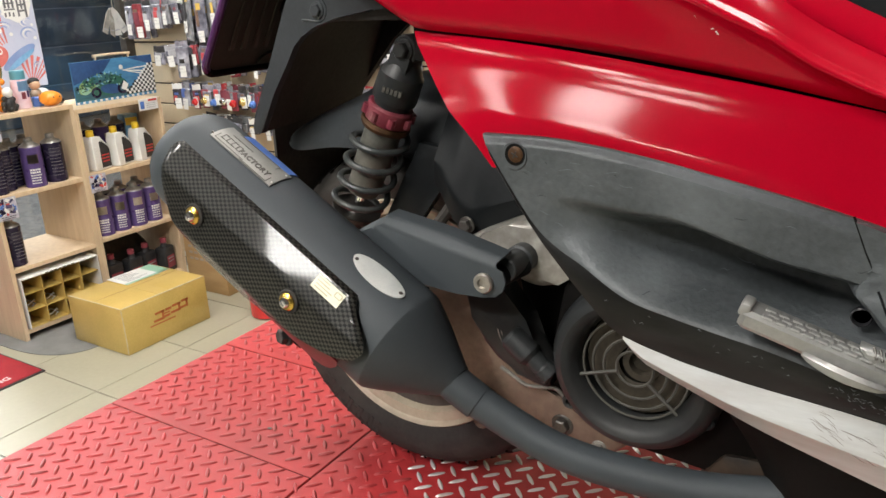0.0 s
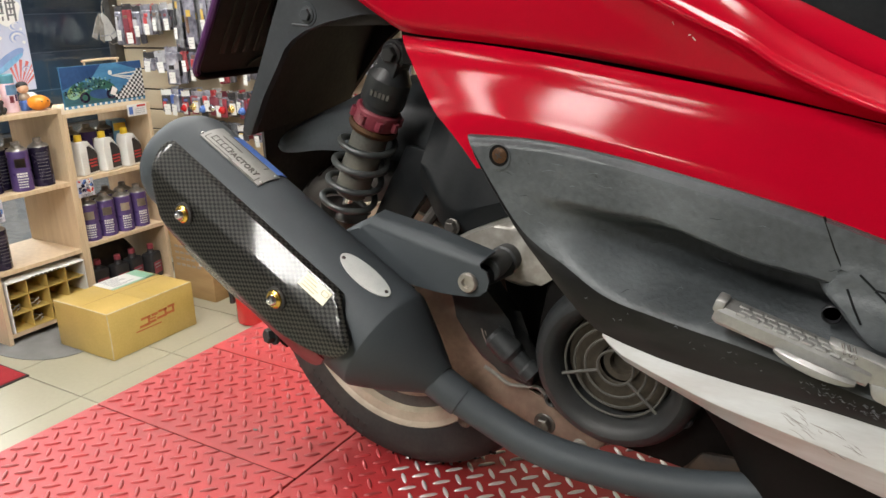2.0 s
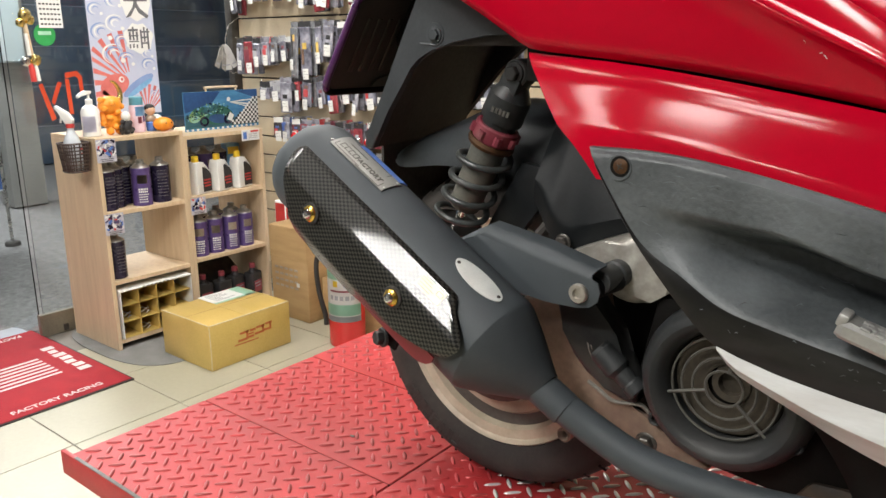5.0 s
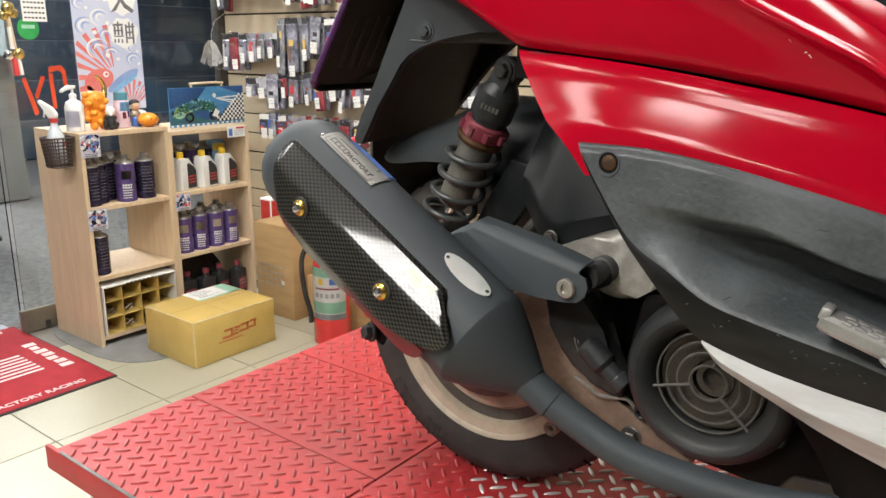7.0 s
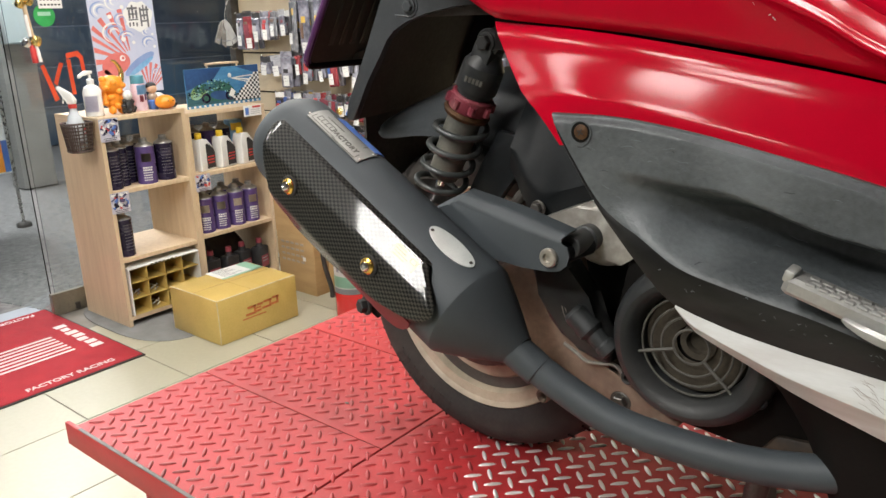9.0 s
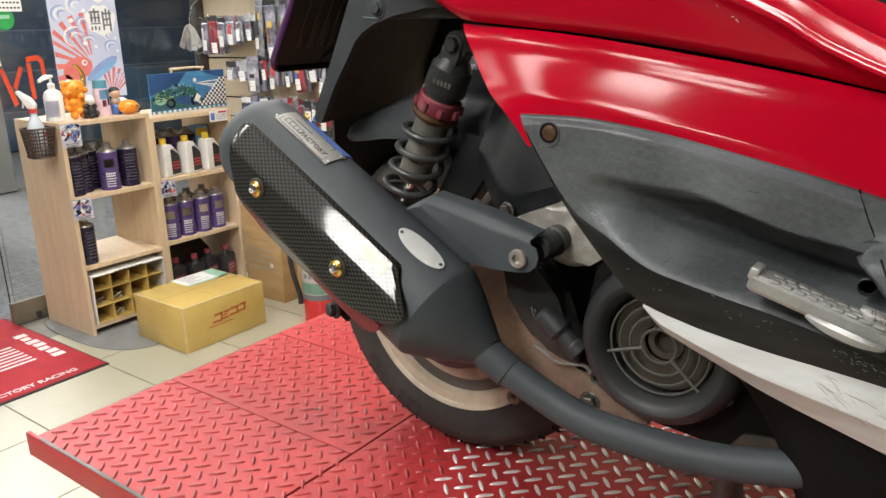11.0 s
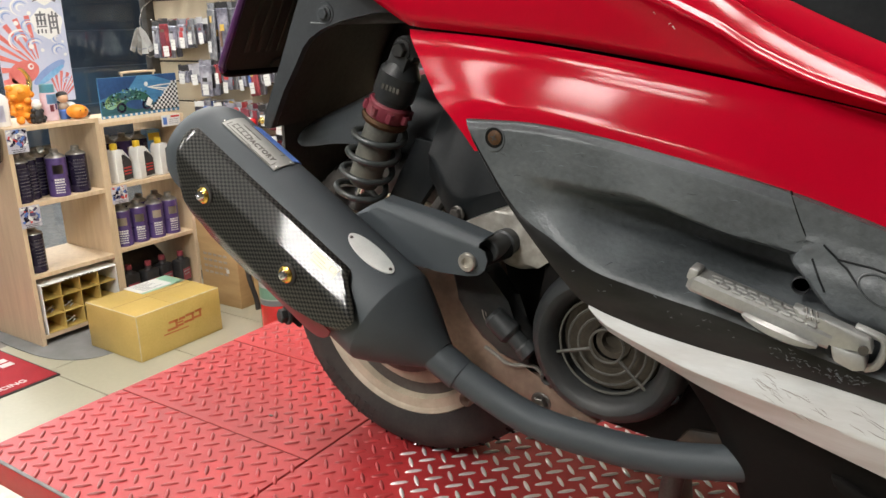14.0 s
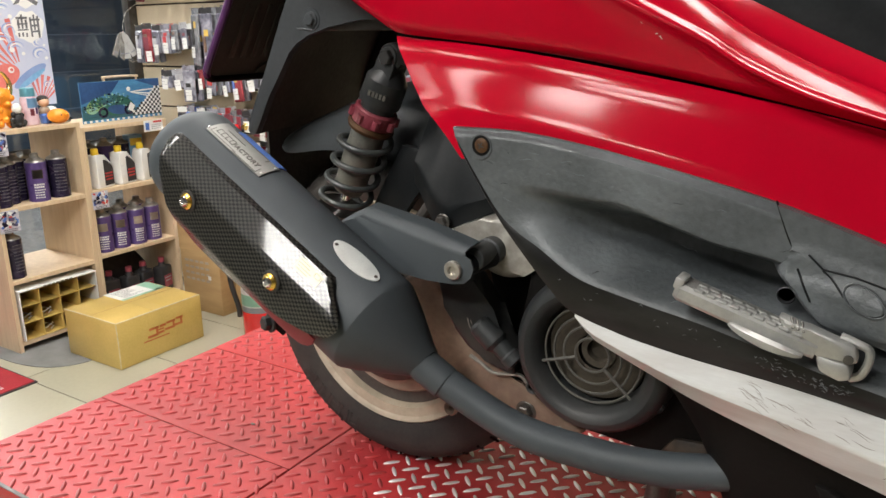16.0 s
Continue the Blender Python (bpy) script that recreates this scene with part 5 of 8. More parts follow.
rings = [mring(s, k) for s, k in ((0.009, 0.30), (0.006, 0.55), (0.0065, 0.68), (0.012, 0.81), (0.022, 0.925), (0.031, 0.982), (0.037, 1.0), (0.12, 1.0), (0.22, 1.0), (ML - 0.0035, 1.0), (ML, 0.994))]
NECK = V(0.1185, -0.245, 0.2705)
nc = NECK - MB
rings += [[p + (nc - md * nc.dot(md)) * (1 - (k - 0.33) / 0.67) for p in mring(ML + s * nc.dot(md), k)] for s, k in ((0.04, 0.978), (0.20, 0.88), (0.42, 0.735), (0.63, 0.580), (0.80, 0.450), (0.90, 0.375), (0.96, 0.330), (1.0, 0.308))]
muffler = part("muffler", add_rings(bmesh.new(), rings), EXHAUST, S, "matte black oval exhaust muffler", smooth=16)
part("tail_pipe", lathe([(0, 0.0140), (0.034, 0.0140), (0.035, 0.0130), (0.035, 0.0118), (0.02, 0.0115), (0.02, 0.0)], MA + md * 0.020 - mup * 0.008 - mside * 0.004, -md, 28), EXHAUST, muffler)
neck = NECK
pp = smooth_path([neck, (0.1371, -0.243, 0.2592), (0.1746, -0.238, 0.2395), (0.2126, -0.236, 0.2250), (0.2480, -0.232, 0.2172), (0.285, -0.226, 0.2130), (0.3266, -0.220, 0.2110), (0.378, -0.210, 0.214), (0.44, -0.19, 0.225), (0.50, -0.12, 0.24)], 8)
nd = (pp[4] - neck).normalized()
part("header_pipe", tube(pp, 0.0162, 28), EXHAUST, muffler)
part("neck_sleeve", tube([neck - nd * 0.006, neck, neck + nd * 0.022, neck + nd * 0.028, neck + nd * 0.029], [0.0176, 0.0178, 0.0177, 0.0174, 0.0160], 28), EXHAUST, muffler)


def on_shell(s, deg, out):
    a = radians(deg)
    n = (mside * (math.cos(a) / RY) + mup * (math.sin(a) / RZ)).normalized()
    return MA + md * s + mside * (RY * math.cos(a)) + mup * (RZ * math.sin(a)) + n * out, n


def on_body(s, deg, out):
    a = radians(deg)
    n = (mside * (math.cos(a) / RYB) + mup * (math.sin(a) / RZB)).normalized()
    return MA + md * s + mside * (RYB * math.cos(a)) + mup * (RZB * math.sin(a) + MC) + n * out, n


front_end = curve1([(132, 0.292), (143, 0.303), (152, 0.320), (161, 0.3305), (170, 0.328), (182, 0.316), (192, 0.280), (206, 0.225), (216, 0.19)])
rear_end = curve1([(132, 0.042), (145, 0.040), (160, 0.046), (172, 0.052), (184, 0.064), (196, 0.080), (216, 0.115)])


CORNERS = [(131, 0.0030), (136, 0.0080), (160, 0.0105), (163, 0.0100), (194, 0.0105), (197, 0.0098), (216, 0.0065)]


def shield_point(s, deg, sink=0.0):
    """Flat facets between rounded corners."""
    for (d0, o0), (d1, o1) in zip(CORNERS, CORNERS[1:]):
        if d0 <= deg <= d1 or d1 == 216:
            a, b = on_shell(s, d0, o0 - sink)[0], on_shell(s, d1, o1 - sink)[0]
            return a + (b - a) * ((deg - d0) / (d1 - d0))


def shield_bm():
    bm = bmesh.new()
    uv = bm.loops.layers.uv.new("UVMap")
    degs = [131, 133.5, 136, 140, 144, 148, 152, 156, 160, 161.5, 163, 167, 171, 175, 179, 183, 187, 191, 194, 195.5, 197, 201, 206, 211, 216]
    nu = 44
    grid = []
    for i in range(nu + 1):
        row = []
        for deg in degs:
            s0, s1 = rear_end(deg), front_end(deg)
            s = s0 + (s1 - s0) * i / nu
            near_end = min(s - s0, s1 - s)
            sink = 0.003 * (1 - step(0.0, 0.006, near_end))
            row.append((bm.verts.new(shield_point(s, deg, sink)), (s, radians(deg) * 0.069)))
        grid.append(row)
    for i in range(nu):
        for j in range(len(degs) - 1):
            q = [grid[i][j], grid[i + 1][j], grid[i + 1][j + 1], grid[i][j + 1]]
            f = bm.faces.new([k[0] for k in q])
            for loop, k in zip(f.loops, q):
                loop[uv].uv = k[1]
    bmesh.ops.solidify(bm, geom=bm.faces[:], thickness=-0.0016)
    return bm


shield = part("heat_shield", shield_bm(), CARBON, muffler, "glossy carbon fibre heat shield", smooth=35)
for s, deg in ((0.108, 172), (0.243, 171)):
    p = shield_point(s, deg)
    n = (shield_point(s, 165) - shield_point(s, 190)).cross(md).normalized()
    n = n if n.y < 0 else -n
    part("rubber_washer", lathe([(-0.002, 0.0118), (0.002, 0.0118), (0.0028, 0.0105)], p, n, 28), RUBBER, shield)
    part("washer", lathe([(0.0028, 0.0090), (0.0042, 0.0087), (0.0062, 0.0068)], p, n, 28), BRASS, shield, "gold anodised washer")
    part("shield_bolt", lathe([(0.0058, 0.0055), (0.0078, 0.0052), (0.0096, 0.0038), (0.0100, 0.0024), (0.0085, 0.0020), (0.0085, 0.0)], p, n, 20), CHROME, shield, "chrome socket bolt")


def shield_bar(name, s0, s1, d0, d1, out, material, label=""):
    n = (shield_point(0.25, 140) - shield_point(0.25, 158)).cross(md).normalized()
    n = n if n.z > 0 else -n
    bm = sheet(lambda u, v: shield_point(s0 + (s1 - s0) * u, d0 + (d1 - d0) * v) + n * out, 6, 3, 0.0003, -n)
    return part(name, bm, material, shield, label, smooth=0)


shield_bar("decal", 0.252, 0.286, 138, 149.5, 0.0006, DECAL, "pale yellow printed decal")
for s0, s1, d0, d1 in ((0.254, 0.268, 139.2, 140.2), (0.254, 0.270, 141.6, 142.8), (0.255, 0.275, 144.2, 145.2), (0.255, 0.272, 146.6, 147.8), (0.277, 0.284, 139.4, 140.2), (0.277, 0.284, 143.2, 144.0), (0.2762, 0.2776, 140.2, 143.2), (0.2836, 0.2850, 140.2, 143.2)):
    shield_bar("printed_bar", s0, s1, d0, d1, 0.001, DECAL_INK)


def shell_patch(s0, s1, d0, d1, out, thick, nu=12, nv=10, oval=False):
    def f(u, v):
        if oval:
            a, b = 2 * u - 1, 2 * v - 1
            a, b = a * math.sqrt(max(0, 1 - b * b / 2)), b * math.sqrt(max(0, 1 - a * a / 2))
            u, v = (a + 1) / 2, (b + 1) / 2
        return on_body(s0 + (s1 - s0) * u, d0 + (d1 - d0) * v, out)[0]
    n = on_body(s0, (d0 + d1) / 2, 0)[1]
    return sheet(f, nu, nv, thick, -n)


def bend_on(bm, s0, d0, out):
    """Lay flat artwork (x along the body, y round it, metres) on the shell."""
    for v in bm.verts:
        deg = d0 - math.degrees(v.co.y / 0.061)
        v.co = on_body(s0 + v.co.x, deg, out + v.co.z)[0]
    return bm


# Red lift mirrored on the muffler's underside, put in as a coloured strip.
RED_REFLECT = surface("red_lift_reflection", (0.10, 0.006, 0.010), (0.15, 0.010, 0.015), 0.45, 0, 12, 300, 0.03, 0.0003)
reflect_edge = curve1([(0.070, 200), (0.085, 214), (0.11, 218), (0.27, 218.5), (0.292, 213), (0.306, 203), (0.312, 195)])
part("lower_trim", sheet(lambda u, v: on_shell(0.070 + 0.242 * u, 188 + (reflect_edge(0.070 + 0.242 * u) - 188) * v, 0.0040)[0], 44, 8, 0.002, (0, 1, 0)), RED_REFLECT, muffler, "dark red strip standing for the lift reflection under the heat shield")
part("name_badge", shell_patch(0.056, 0.145, 79, 110, 0.0016, 0.0012), BADGE, muffler, "engraved steel name badge")
bmesh_text = bend_on(text_bm("FACTORY", 0.0088, Matrix.Identity(4), 0.0002, 1.12, 0.0003), 0.1120, 101.0, 0.0018)
part("engraved_word", bmesh_text, DARK_STEEL, muffler)
ENGRAVED = [(-0.038, 0.004, -0.0150, -0.0143), (-0.0387, -0.038, -0.0143, -0.006), (-0.030, 0.030, 0.0135, 0.0142), (0.030, 0.0307, 0.006, 0.0135), (-0.030, 0.000, 0.0030, 0.0038), (0.000, 0.038, -0.0165, -0.0158), (0.0382, 0.0389, -0.0158, -0.008)]
for k in range(4):
    x0 = -0.034 + 0.0070 * k
    ENGRAVED += [(x0, x0 + 0.0056, -0.0105, -0.0096), (x0, x0 + 0.0010, -0.0095, -0.0035), (x0, x0 + 0.0056, -0.0034, -0.0025)]
for x0, x1, y0, y1 in ENGRAVED:
    part("engraved_bar", bend_on(box((x0, y0, 0), (x1, y1, 0.0003)), 0.099, 94, 0.0018), DARK_STEEL, muffler)
for s, deg in ((0.055, 106), (0.143, 105), (0.142, 84)):
    p, n = on_body(s, deg, 0.0016)
    part("rivet", lathe([(0, 0.0015), (0.0006, 0.0012), (0.0008, 0.0)], p, n, 12), STEEL, muffler)
part("blue_badge", shell_patch(0.072, 0.140, 60, 79, 0.0014, 0.0011), BLUE, muffler, "blue foil badge")
oval = part("oval_badge", shell_patch(0.259, 0.322, 93, 117, 0.0016, 0.0012, 20, 12, True), OVAL, muffler, "oval aluminium badge")
for s, deg in ((0.2635, 107), (0.3175, 104)):
    p, n = on_body(s, deg, 0.0016)
    part("rivet", lathe([(0, 0.0020), (0.0007, 0.0016), (0.0009, 0.0)], p, n, 12), DARK_STEEL, muffler)

# hanger bracket: a folded plate from the body to the engine mount
BRK = {"w0": (-0.0150, -0.2185, 0.3962), "w1": (0.0064, -0.2190, 0.3831), "w2": (0.0339, -0.2195, 0.3670), "w3": (0.0523, -0.2200, 0.3576),
       "c0": (0.0170, -0.2225, 0.4080), "c1": (0.0600, -0.2240, 0.3822), "c2": (0.1074, -0.2218, 0.3530),
       "f0": (0.0290, -0.2225, 0.4135), "f1": (0.0899, -0.2225, 0.3995), "f2": (0.1500, -0.2215, 0.3870),
       "t": (0.0165, -0.2170, 0.4136), "t0": (0.0290, -0.2140, 0.4200), "t1": (0.0948, -0.2140, 0.4090), "t2": (0.1555, -0.2140, 0.3935),
       "b0": (0.0290, -0.1960, 0.4215), "b1": (0.0948, -0.1960, 0.4105), "b2": (0.1555, -0.1960, 0.3950),
       "e0": (0.1590, -0.2210, 0.3820), "e1": (0.1618, -0.2208, 0.3730), "e2": (0.1590, -0.2208, 0.3635), "e3": (0.1510, -0.2208, 0.3565), "e4": (0.1380, -0.2210, 0.3540)}
bm = bmesh.new()
at = {k: bm.verts.new(p) for k, p in BRK.items()}
for names in ("w0 w1 c0", "w1 w2 c1 c0", "w2 w3 c1", "w3 c2 c1", "w0 c0 t", "c0 c1 f1 f0", "c1 c2 f1", "c2 e4 f2 f1", "e4 e3 e2 e1 e0 f2", "c0 f0 t0 t", "f0 f1 t1 t0", "f1 f2 t2 t1", "t0 t1 b1 b0", "t1 t2 b2 b1"):
    bm.faces.new([at[k] for k in names.split()])
bmesh.ops.recalc_face_normals(bm, faces=bm.faces[:])
if sum(f.normal.y for f in bm.faces) > 0:
    bmesh.ops.reverse_faces(bm, faces=bm.faces[:])
folds = [bm.edges.get((at[a], at[b])) for a, b in (("c0", "c1"), ("c1", "c2"), ("f0", "f1"), ("f1", "f2"), ("t0", "t1"), ("t1", "t2"))]
bmesh.ops.bevel(bm, geom=folds, offset=0.0032, segments=3, affect="EDGES", profile=0.5)
bmesh.ops.solidify(bm, geom=bm.faces[:], thickness=0.0022)
part("hanger_bracket", bm, EXHAUST, muffler, "black folded steel hanger bracket", smooth=28)
part("weld_seam", tube(smooth_path([(0.006, -0.2222, 0.3895), (0.0303, -0.2222, 0.3722), (0.0405, -0.2222, 0.3640), (0.0508, -0.2222, 0.3578), (0.078, -0.2215, 0.3530)], 5), 0.0011, 8), DARK_PLASTIC, muffler, "dark seam at the foot of the bracket")
part("foot_tab", slab([(-0.0175, 0.3985), (-0.0060, 0.3970), (0.0095, 0.3868), (0.0305, 0.3722), (0.0260, 0.3690), (0.0020, 0.3850), (-0.0150, 0.3935)], -0.2232, -0.2212, 0.0006), EXHAUST, muffler)
part("hanger_bolt", lathe([(0, 0.0098), (0.004, 0.0098), (0.0055, 0.0086), (0.0055, 0.0050), (0.0022, 0.0046), (0.0022, 0.0)], (0.1400, -0.2205, 0.3695), (0, -1, 0), 24), CAST_BOLT, muffler, "steel hanger bolt")
part("hanger_spacer", lathe([(0, 0.0108), (0.045, 0.0108)], (0.1430, -0.213, 0.3700), (0.25, 1, 0.05), 24), BLACK_PLASTIC, muffler)
part("side_stand_bolt", bolt_bm((-0.112, -0.228, 0.266), (-0.35, -1, 0.1), 0.0088, 0.012), SHOCK_BLACK, muffler)
part("shield_tab", slab([(-0.125, 0.262), (-0.10, 0.25), (-0.06, 0.33), (-0.08, 0.36)], -0.224, -0.219, 0.001), DARK_PLASTIC, muffler)


# ---------------------------------------------------------------- shelf unit and the things on it
CX0, CX1 = -2.98, -2.60
unit = empty("shelf_unit", pose(0, 0, 0), "open pale maple laminate shelf unit with two bays", "shelf")
TH = 0.018
for y, top_z in ((0.73, 0.93), (1.120, 0.93), (1.1385, 0.905), (1.565, 0.905)):
    part("upright", box((CX0, y, 0), (CX1, y + TH, top_z - (TH if y < 0.8 or y > 1.5 or top_z > 0.92 else TH)), 0.001, 1), WOOD, unit)
for y0, y1, z in ((0.73, 1.138, 0.912), (1.1385, 1.583, 0.887)):
    part("top_board", box((CX0, y0, z), (CX1 + 0.001, y1, z + TH), 0.001, 1), WOOD, unit)
BAYS = ((0.748, 1.120, (0.03, 0.298, 0.600)), (1.1565, 1.565, (0.03, 0.310, 0.605)))
for y0, y1, zs in BAYS:
    for z in zs:
        part("shelf_board", box((CX0 + 0.002, y0 + 0.0005, z), (CX1 - 0.001, y1 - 0.0005, z + TH), 0.001, 1), WOOD, unit)


def bars(rows, y0, z0, dz, x, material, parent, seed=0, h=0.35, name="printed_line"):
    """Lines of unreadable print as thin raised bars, facing +x."""
    rnd = random.Random(seed)
    bm = bmesh.new()
    for k, w in enumerate(rows):
        a = -w / 2
        while a < w / 2 - 0.002:
            l = min(rnd.uniform(0.003, 0.010), w / 2 - a)
            add_box(bm, (x, y0 + a, z0 - k * dz - dz * h), (x + 0.0005, y0 + a + l, z0 - k * dz))
            a += l + 0.0018
    return tagged(part(name, bm, material, parent), "fine printed lines", kind="stuff")


def can_bands(r, z0, z1, span=1.9, turn=0.0):
    """A curved label on a can, facing +x."""
    bm = bmesh.new()
    n = 12
    rings = []
    for z in (z0, z1):
        rings.append([(r * math.cos(turn - span / 2 + span * i / n), r * math.sin(turn - span / 2 + span * i / n), z) for i in range(n + 1)])
    add_rings(bm, rings, closed=False, caps=False)
    bmesh.ops.solidify(bm, geom=bm.faces[:], thickness=0.0004)
    return bm


CAN_TOP = surface("dull_tin_top", (0.20, 0.195, 0.185), (0.40, 0.39, 0.37), 0.34, 0.7, 40, 200, 0.05, 0.0004)


def oil_can(name, label, body_mat, h=0.165, r=0.042, seed=0):
    can = empty(name, pose(0, 0, 0), label, "can", "oil cans on the shelves")
    part("body", lathe([(0, r - 0.002), (0.002, r), (0.006, r * 0.985), (h - 0.006, r * 0.985), (h - 0.002, r), (h, r - 0.001)], (0, 0, 0), (0, 0, 1), 32), body_mat, can)
    part("shoulder", lathe([(h, r - 0.001), (h + 0.004, r * 0.93), (h + 0.006, r * 0.88), (h + 0.016, r * 0.50), (h + 0.018, r * 0.48)], (0, 0, 0), (0, 0, 1), 32), CAN_TOP, can, "bare metal cone top")
    part("cap", lathe([(h + 0.018, r * 0.46), (h + 0.020, r * 0.40), (h + 0.034, r * 0.39), (h + 0.036, r * 0.33)], (0, 0, 0), (0, 0, 1), 20), CAN_TOP, can)
    if body_mat is PURPLE:
        part("emblem", can_bands(r + 0.0002, h * 0.60, h * 0.82, 1.0), GOLD_DIM, can, "dull gold emblem")
        bm = bmesh.new()
        rnd = random.Random(seed)
        for k in range(6):
            z = h * (0.42 - 0.065 * k)
            a = -0.45
            while a < 0.4:
                w = rnd.uniform(0.06, 0.22)
                rings = [[((r + 0.0006) * math.cos(a + w * i / 3), (r + 0.0006) * math.sin(a + w * i / 3), zz) for i in range(4)] for zz in (z, z + h * (0.045 if k < 2 else 0.028))]
                add_rings(bm, rings, closed=False, caps=False)
                a += w + 0.05
        tagged(part("printed_line", bm, PAPER, can), "fine white print", kind="stuff")
    else:
        bm = bmesh.new()
        rnd = random.Random(seed + 9)
        for k in range(9):
            z = h * (0.85 - 0.085 * k)
            a = -0.5
            while a < 0.5:
                w = rnd.uniform(0.05, 0.16)
                rings = [[((r + 0.0006) * math.cos(a + w * i / 3), (r + 0.0006) * math.sin(a + w * i / 3), zz) for i in range(4)] for zz in (z, z + h * 0.022)]
                add_rings(bm, rings, closed=False, caps=False)
                a += w + 0.07
        tagged(part("printed_line", bm, RED_DIM if seed % 2 else DIM_PRINT, can), "fine dim print", kind="stuff")
    return can


GOLD_DIM = surface("dull_gold_print", (0.32, 0.26, 0.20), (0.50, 0.43, 0.34), 0.4, 0.3, 30, 200, 0.02, 0.0003)
RED_DIM = surface("dull_red_print", (0.22, 0.03, 0.05), (0.32, 0.06, 0.08), 0.5, 0, 30, 200, 0.02, 0.0003)
DIM_PRINT = surface("dim_print", (0.10, 0.10, 0.12), (0.18, 0.18, 0.20), 0.5, 0, 30, 200, 0.02, 0.0003)
GREY_PRINT = surface("grey_print", (0.25, 0.25, 0.27), (0.36, 0.36, 0.38), 0.5, 0, 30, 200, 0.02, 0.0003)
purple = oil_can("oil_can", "purple metal oil can with a silver cone top", PURPLE)
purple.matrix_world = pose(-2.652, 0.945, 0.6185, 0, 0, -24)
navy = oil_can("oil_can", "dark navy metal oil can with small print", NAVY, seed=2)
navy.matrix_world = pose(-2.662, 1.045, 0.6185, 0, 0, -20)
for x, y, z, a in ((-2.66, 0.785, 0.6185, 5), (-2.70, 0.842, 0.6185, 12), (-2.745, 0.905, 0.6185, 0), (-2.66, 0.795, 0.3165, 8), (-2.78, 0.99, 0.6185, 30), (-2.80, 0.80, 0.6185, 0)):
    copy_thing(navy, pose(x, y, z, 0, 0, a))
for k in range(4):
    copy_thing(purple, pose(-2.655 - 0.004 * (k % 2), 1.215 + 0.089 * k, 0.3285, 0, 0, -30 + 6 * k))
    copy_thing(purple if k != 1 else navy, pose(-2.760, 1.205 + 0.092 * k, 0.3285, 0, 0, 5))
for k, mtl in enumerate((purple, navy, purple, navy)):
    copy_thing(mtl, pose(-2.80, 1.20 + 0.086 * k, 0.6235, 0, 0, 10 * k))

# white oil bottles with a slanted handle and yellow cap
def oil_bottle():
    b = empty("oil_bottle", pose(0, 0, 0), "white plastic oil bottle with a yellow cap and black label", "bottle", "oil bottles")
    out = [(-0.048, 0.0), (0.048, 0.0), (0.050, 0.006), (0.050, 0.085), (0.044, 0.105), (-0.006, 0.146), (-0.010, 0.152), (-0.040, 0.152), (-0.046, 0.146), (-0.050, 0.120), (-0.050, 0.006)]
    part("body", slab(out, -0.028, 0.028, 0.006, 3, "yz"), WHITE_PL, b)
    part("grip_hole", slab([(0.034, 0.098), (0.042, 0.094), (0.008, 0.128), (0.002, 0.130)], -0.0285, 0.0290, 0.0005, 1, "yz"), GREY_PRINT, b)
    part("cap", lathe([(0.150, 0.0155), (0.152, 0.0165), (0.176, 0.0160), (0.179, 0.013)], (0, -0.025, 0), (0, 0, 1), 24), YELLOW, b)
    lab = part("label", slab([(-0.012, 0.010), (0.045, 0.010), (0.045, 0.086), (0.034, 0.104), (-0.002, 0.128), (-0.012, 0.124)], 0.0282, 0.0294, 0.0003, 1, "yz"), INK, b, "black front label")
    bars([0.046, 0.05, 0.04], 0.016, 0.068, 0.014, 0.0295, RED_PR, lab, 4, 0.5)
    for k in range(7):
        part("grip_rib", box((0.0270, -0.044, 0.030 + 0.012 * k), (0.0292, -0.020, 0.034 + 0.012 * k), 0.001, 1), WHITE_PL, b)
    return b


ob = oil_bottle()
ob.matrix_world = pose(-2.655, 1.245, 0.6235, 0, 0, 14)
for k in (1, 2):
    copy_thing(ob, pose(-2.655, 1.245 + 0.118 * k, 0.6235, 0, 0, 14))

# dark bottles in the lowest bay
def dark_bottle():
    b = empty("oil_bottle", pose(0, 0, 0), "black plastic bottle with a red label", "bottle", "dark bottles")
    part("body", box((-0.03, -0.04, 0), (0.03, 0.04, 0.13), 0.010, 3), INK, b)
    part("neck", lathe([(0.128, 0.022), (0.142, 0.014), (0.150, 0.014)], (0, 0, 0), (0, 0, 1), 20), INK, b)
    part("cap", lathe([(0.150, 0.016), (0.172, 0.015)], (0, 0, 0), (0, 0, 1), 20), RED_DIM, b)
    lab = part("label", box((0.0296, -0.030, 0.025), (0.0306, 0.030, 0.085)), RED_DIM, b)
    bars([0.05, 0.04], 0, 0.075, 0.016, 0.0307, GREY_PRINT, lab, 3)
    return b


ob = dark_bottle()
ob.matrix_world = pose(-2.68, 1.23, 0.0485)
for k in (1, 2, 3):
    copy_thing(ob, pose(-2.68 + 0.02 * (k % 2), 1.23 + 0.094 * k, 0.0485, 0, 0, 6 * k))

bag = empty("black_bag", pose(-2.85, 1.36, 0.0485), "crumpled black plastic bag of bottles on the lowest shelf", "bag")
bm = bmesh.new()
rb = random.Random(17)
rings = []
for i in range(9):
    t = i / 8
    k = (1 - 0.55 * t ** 3)
    rings.append([(0.075 * k * math.copysign(abs(math.cos(a)) ** 0.6, math.cos(a)) * rb.uniform(0.9, 1.05), 0.19 * k * math.copysign(abs(math.sin(a)) ** 0.6, math.sin(a)) * rb.uniform(0.94, 1.04), 0.225 * t + (rb.uniform(-0.012, 0.012) if i else 0)) for a in [2 * math.pi * q / 26 for q in range(26)]])
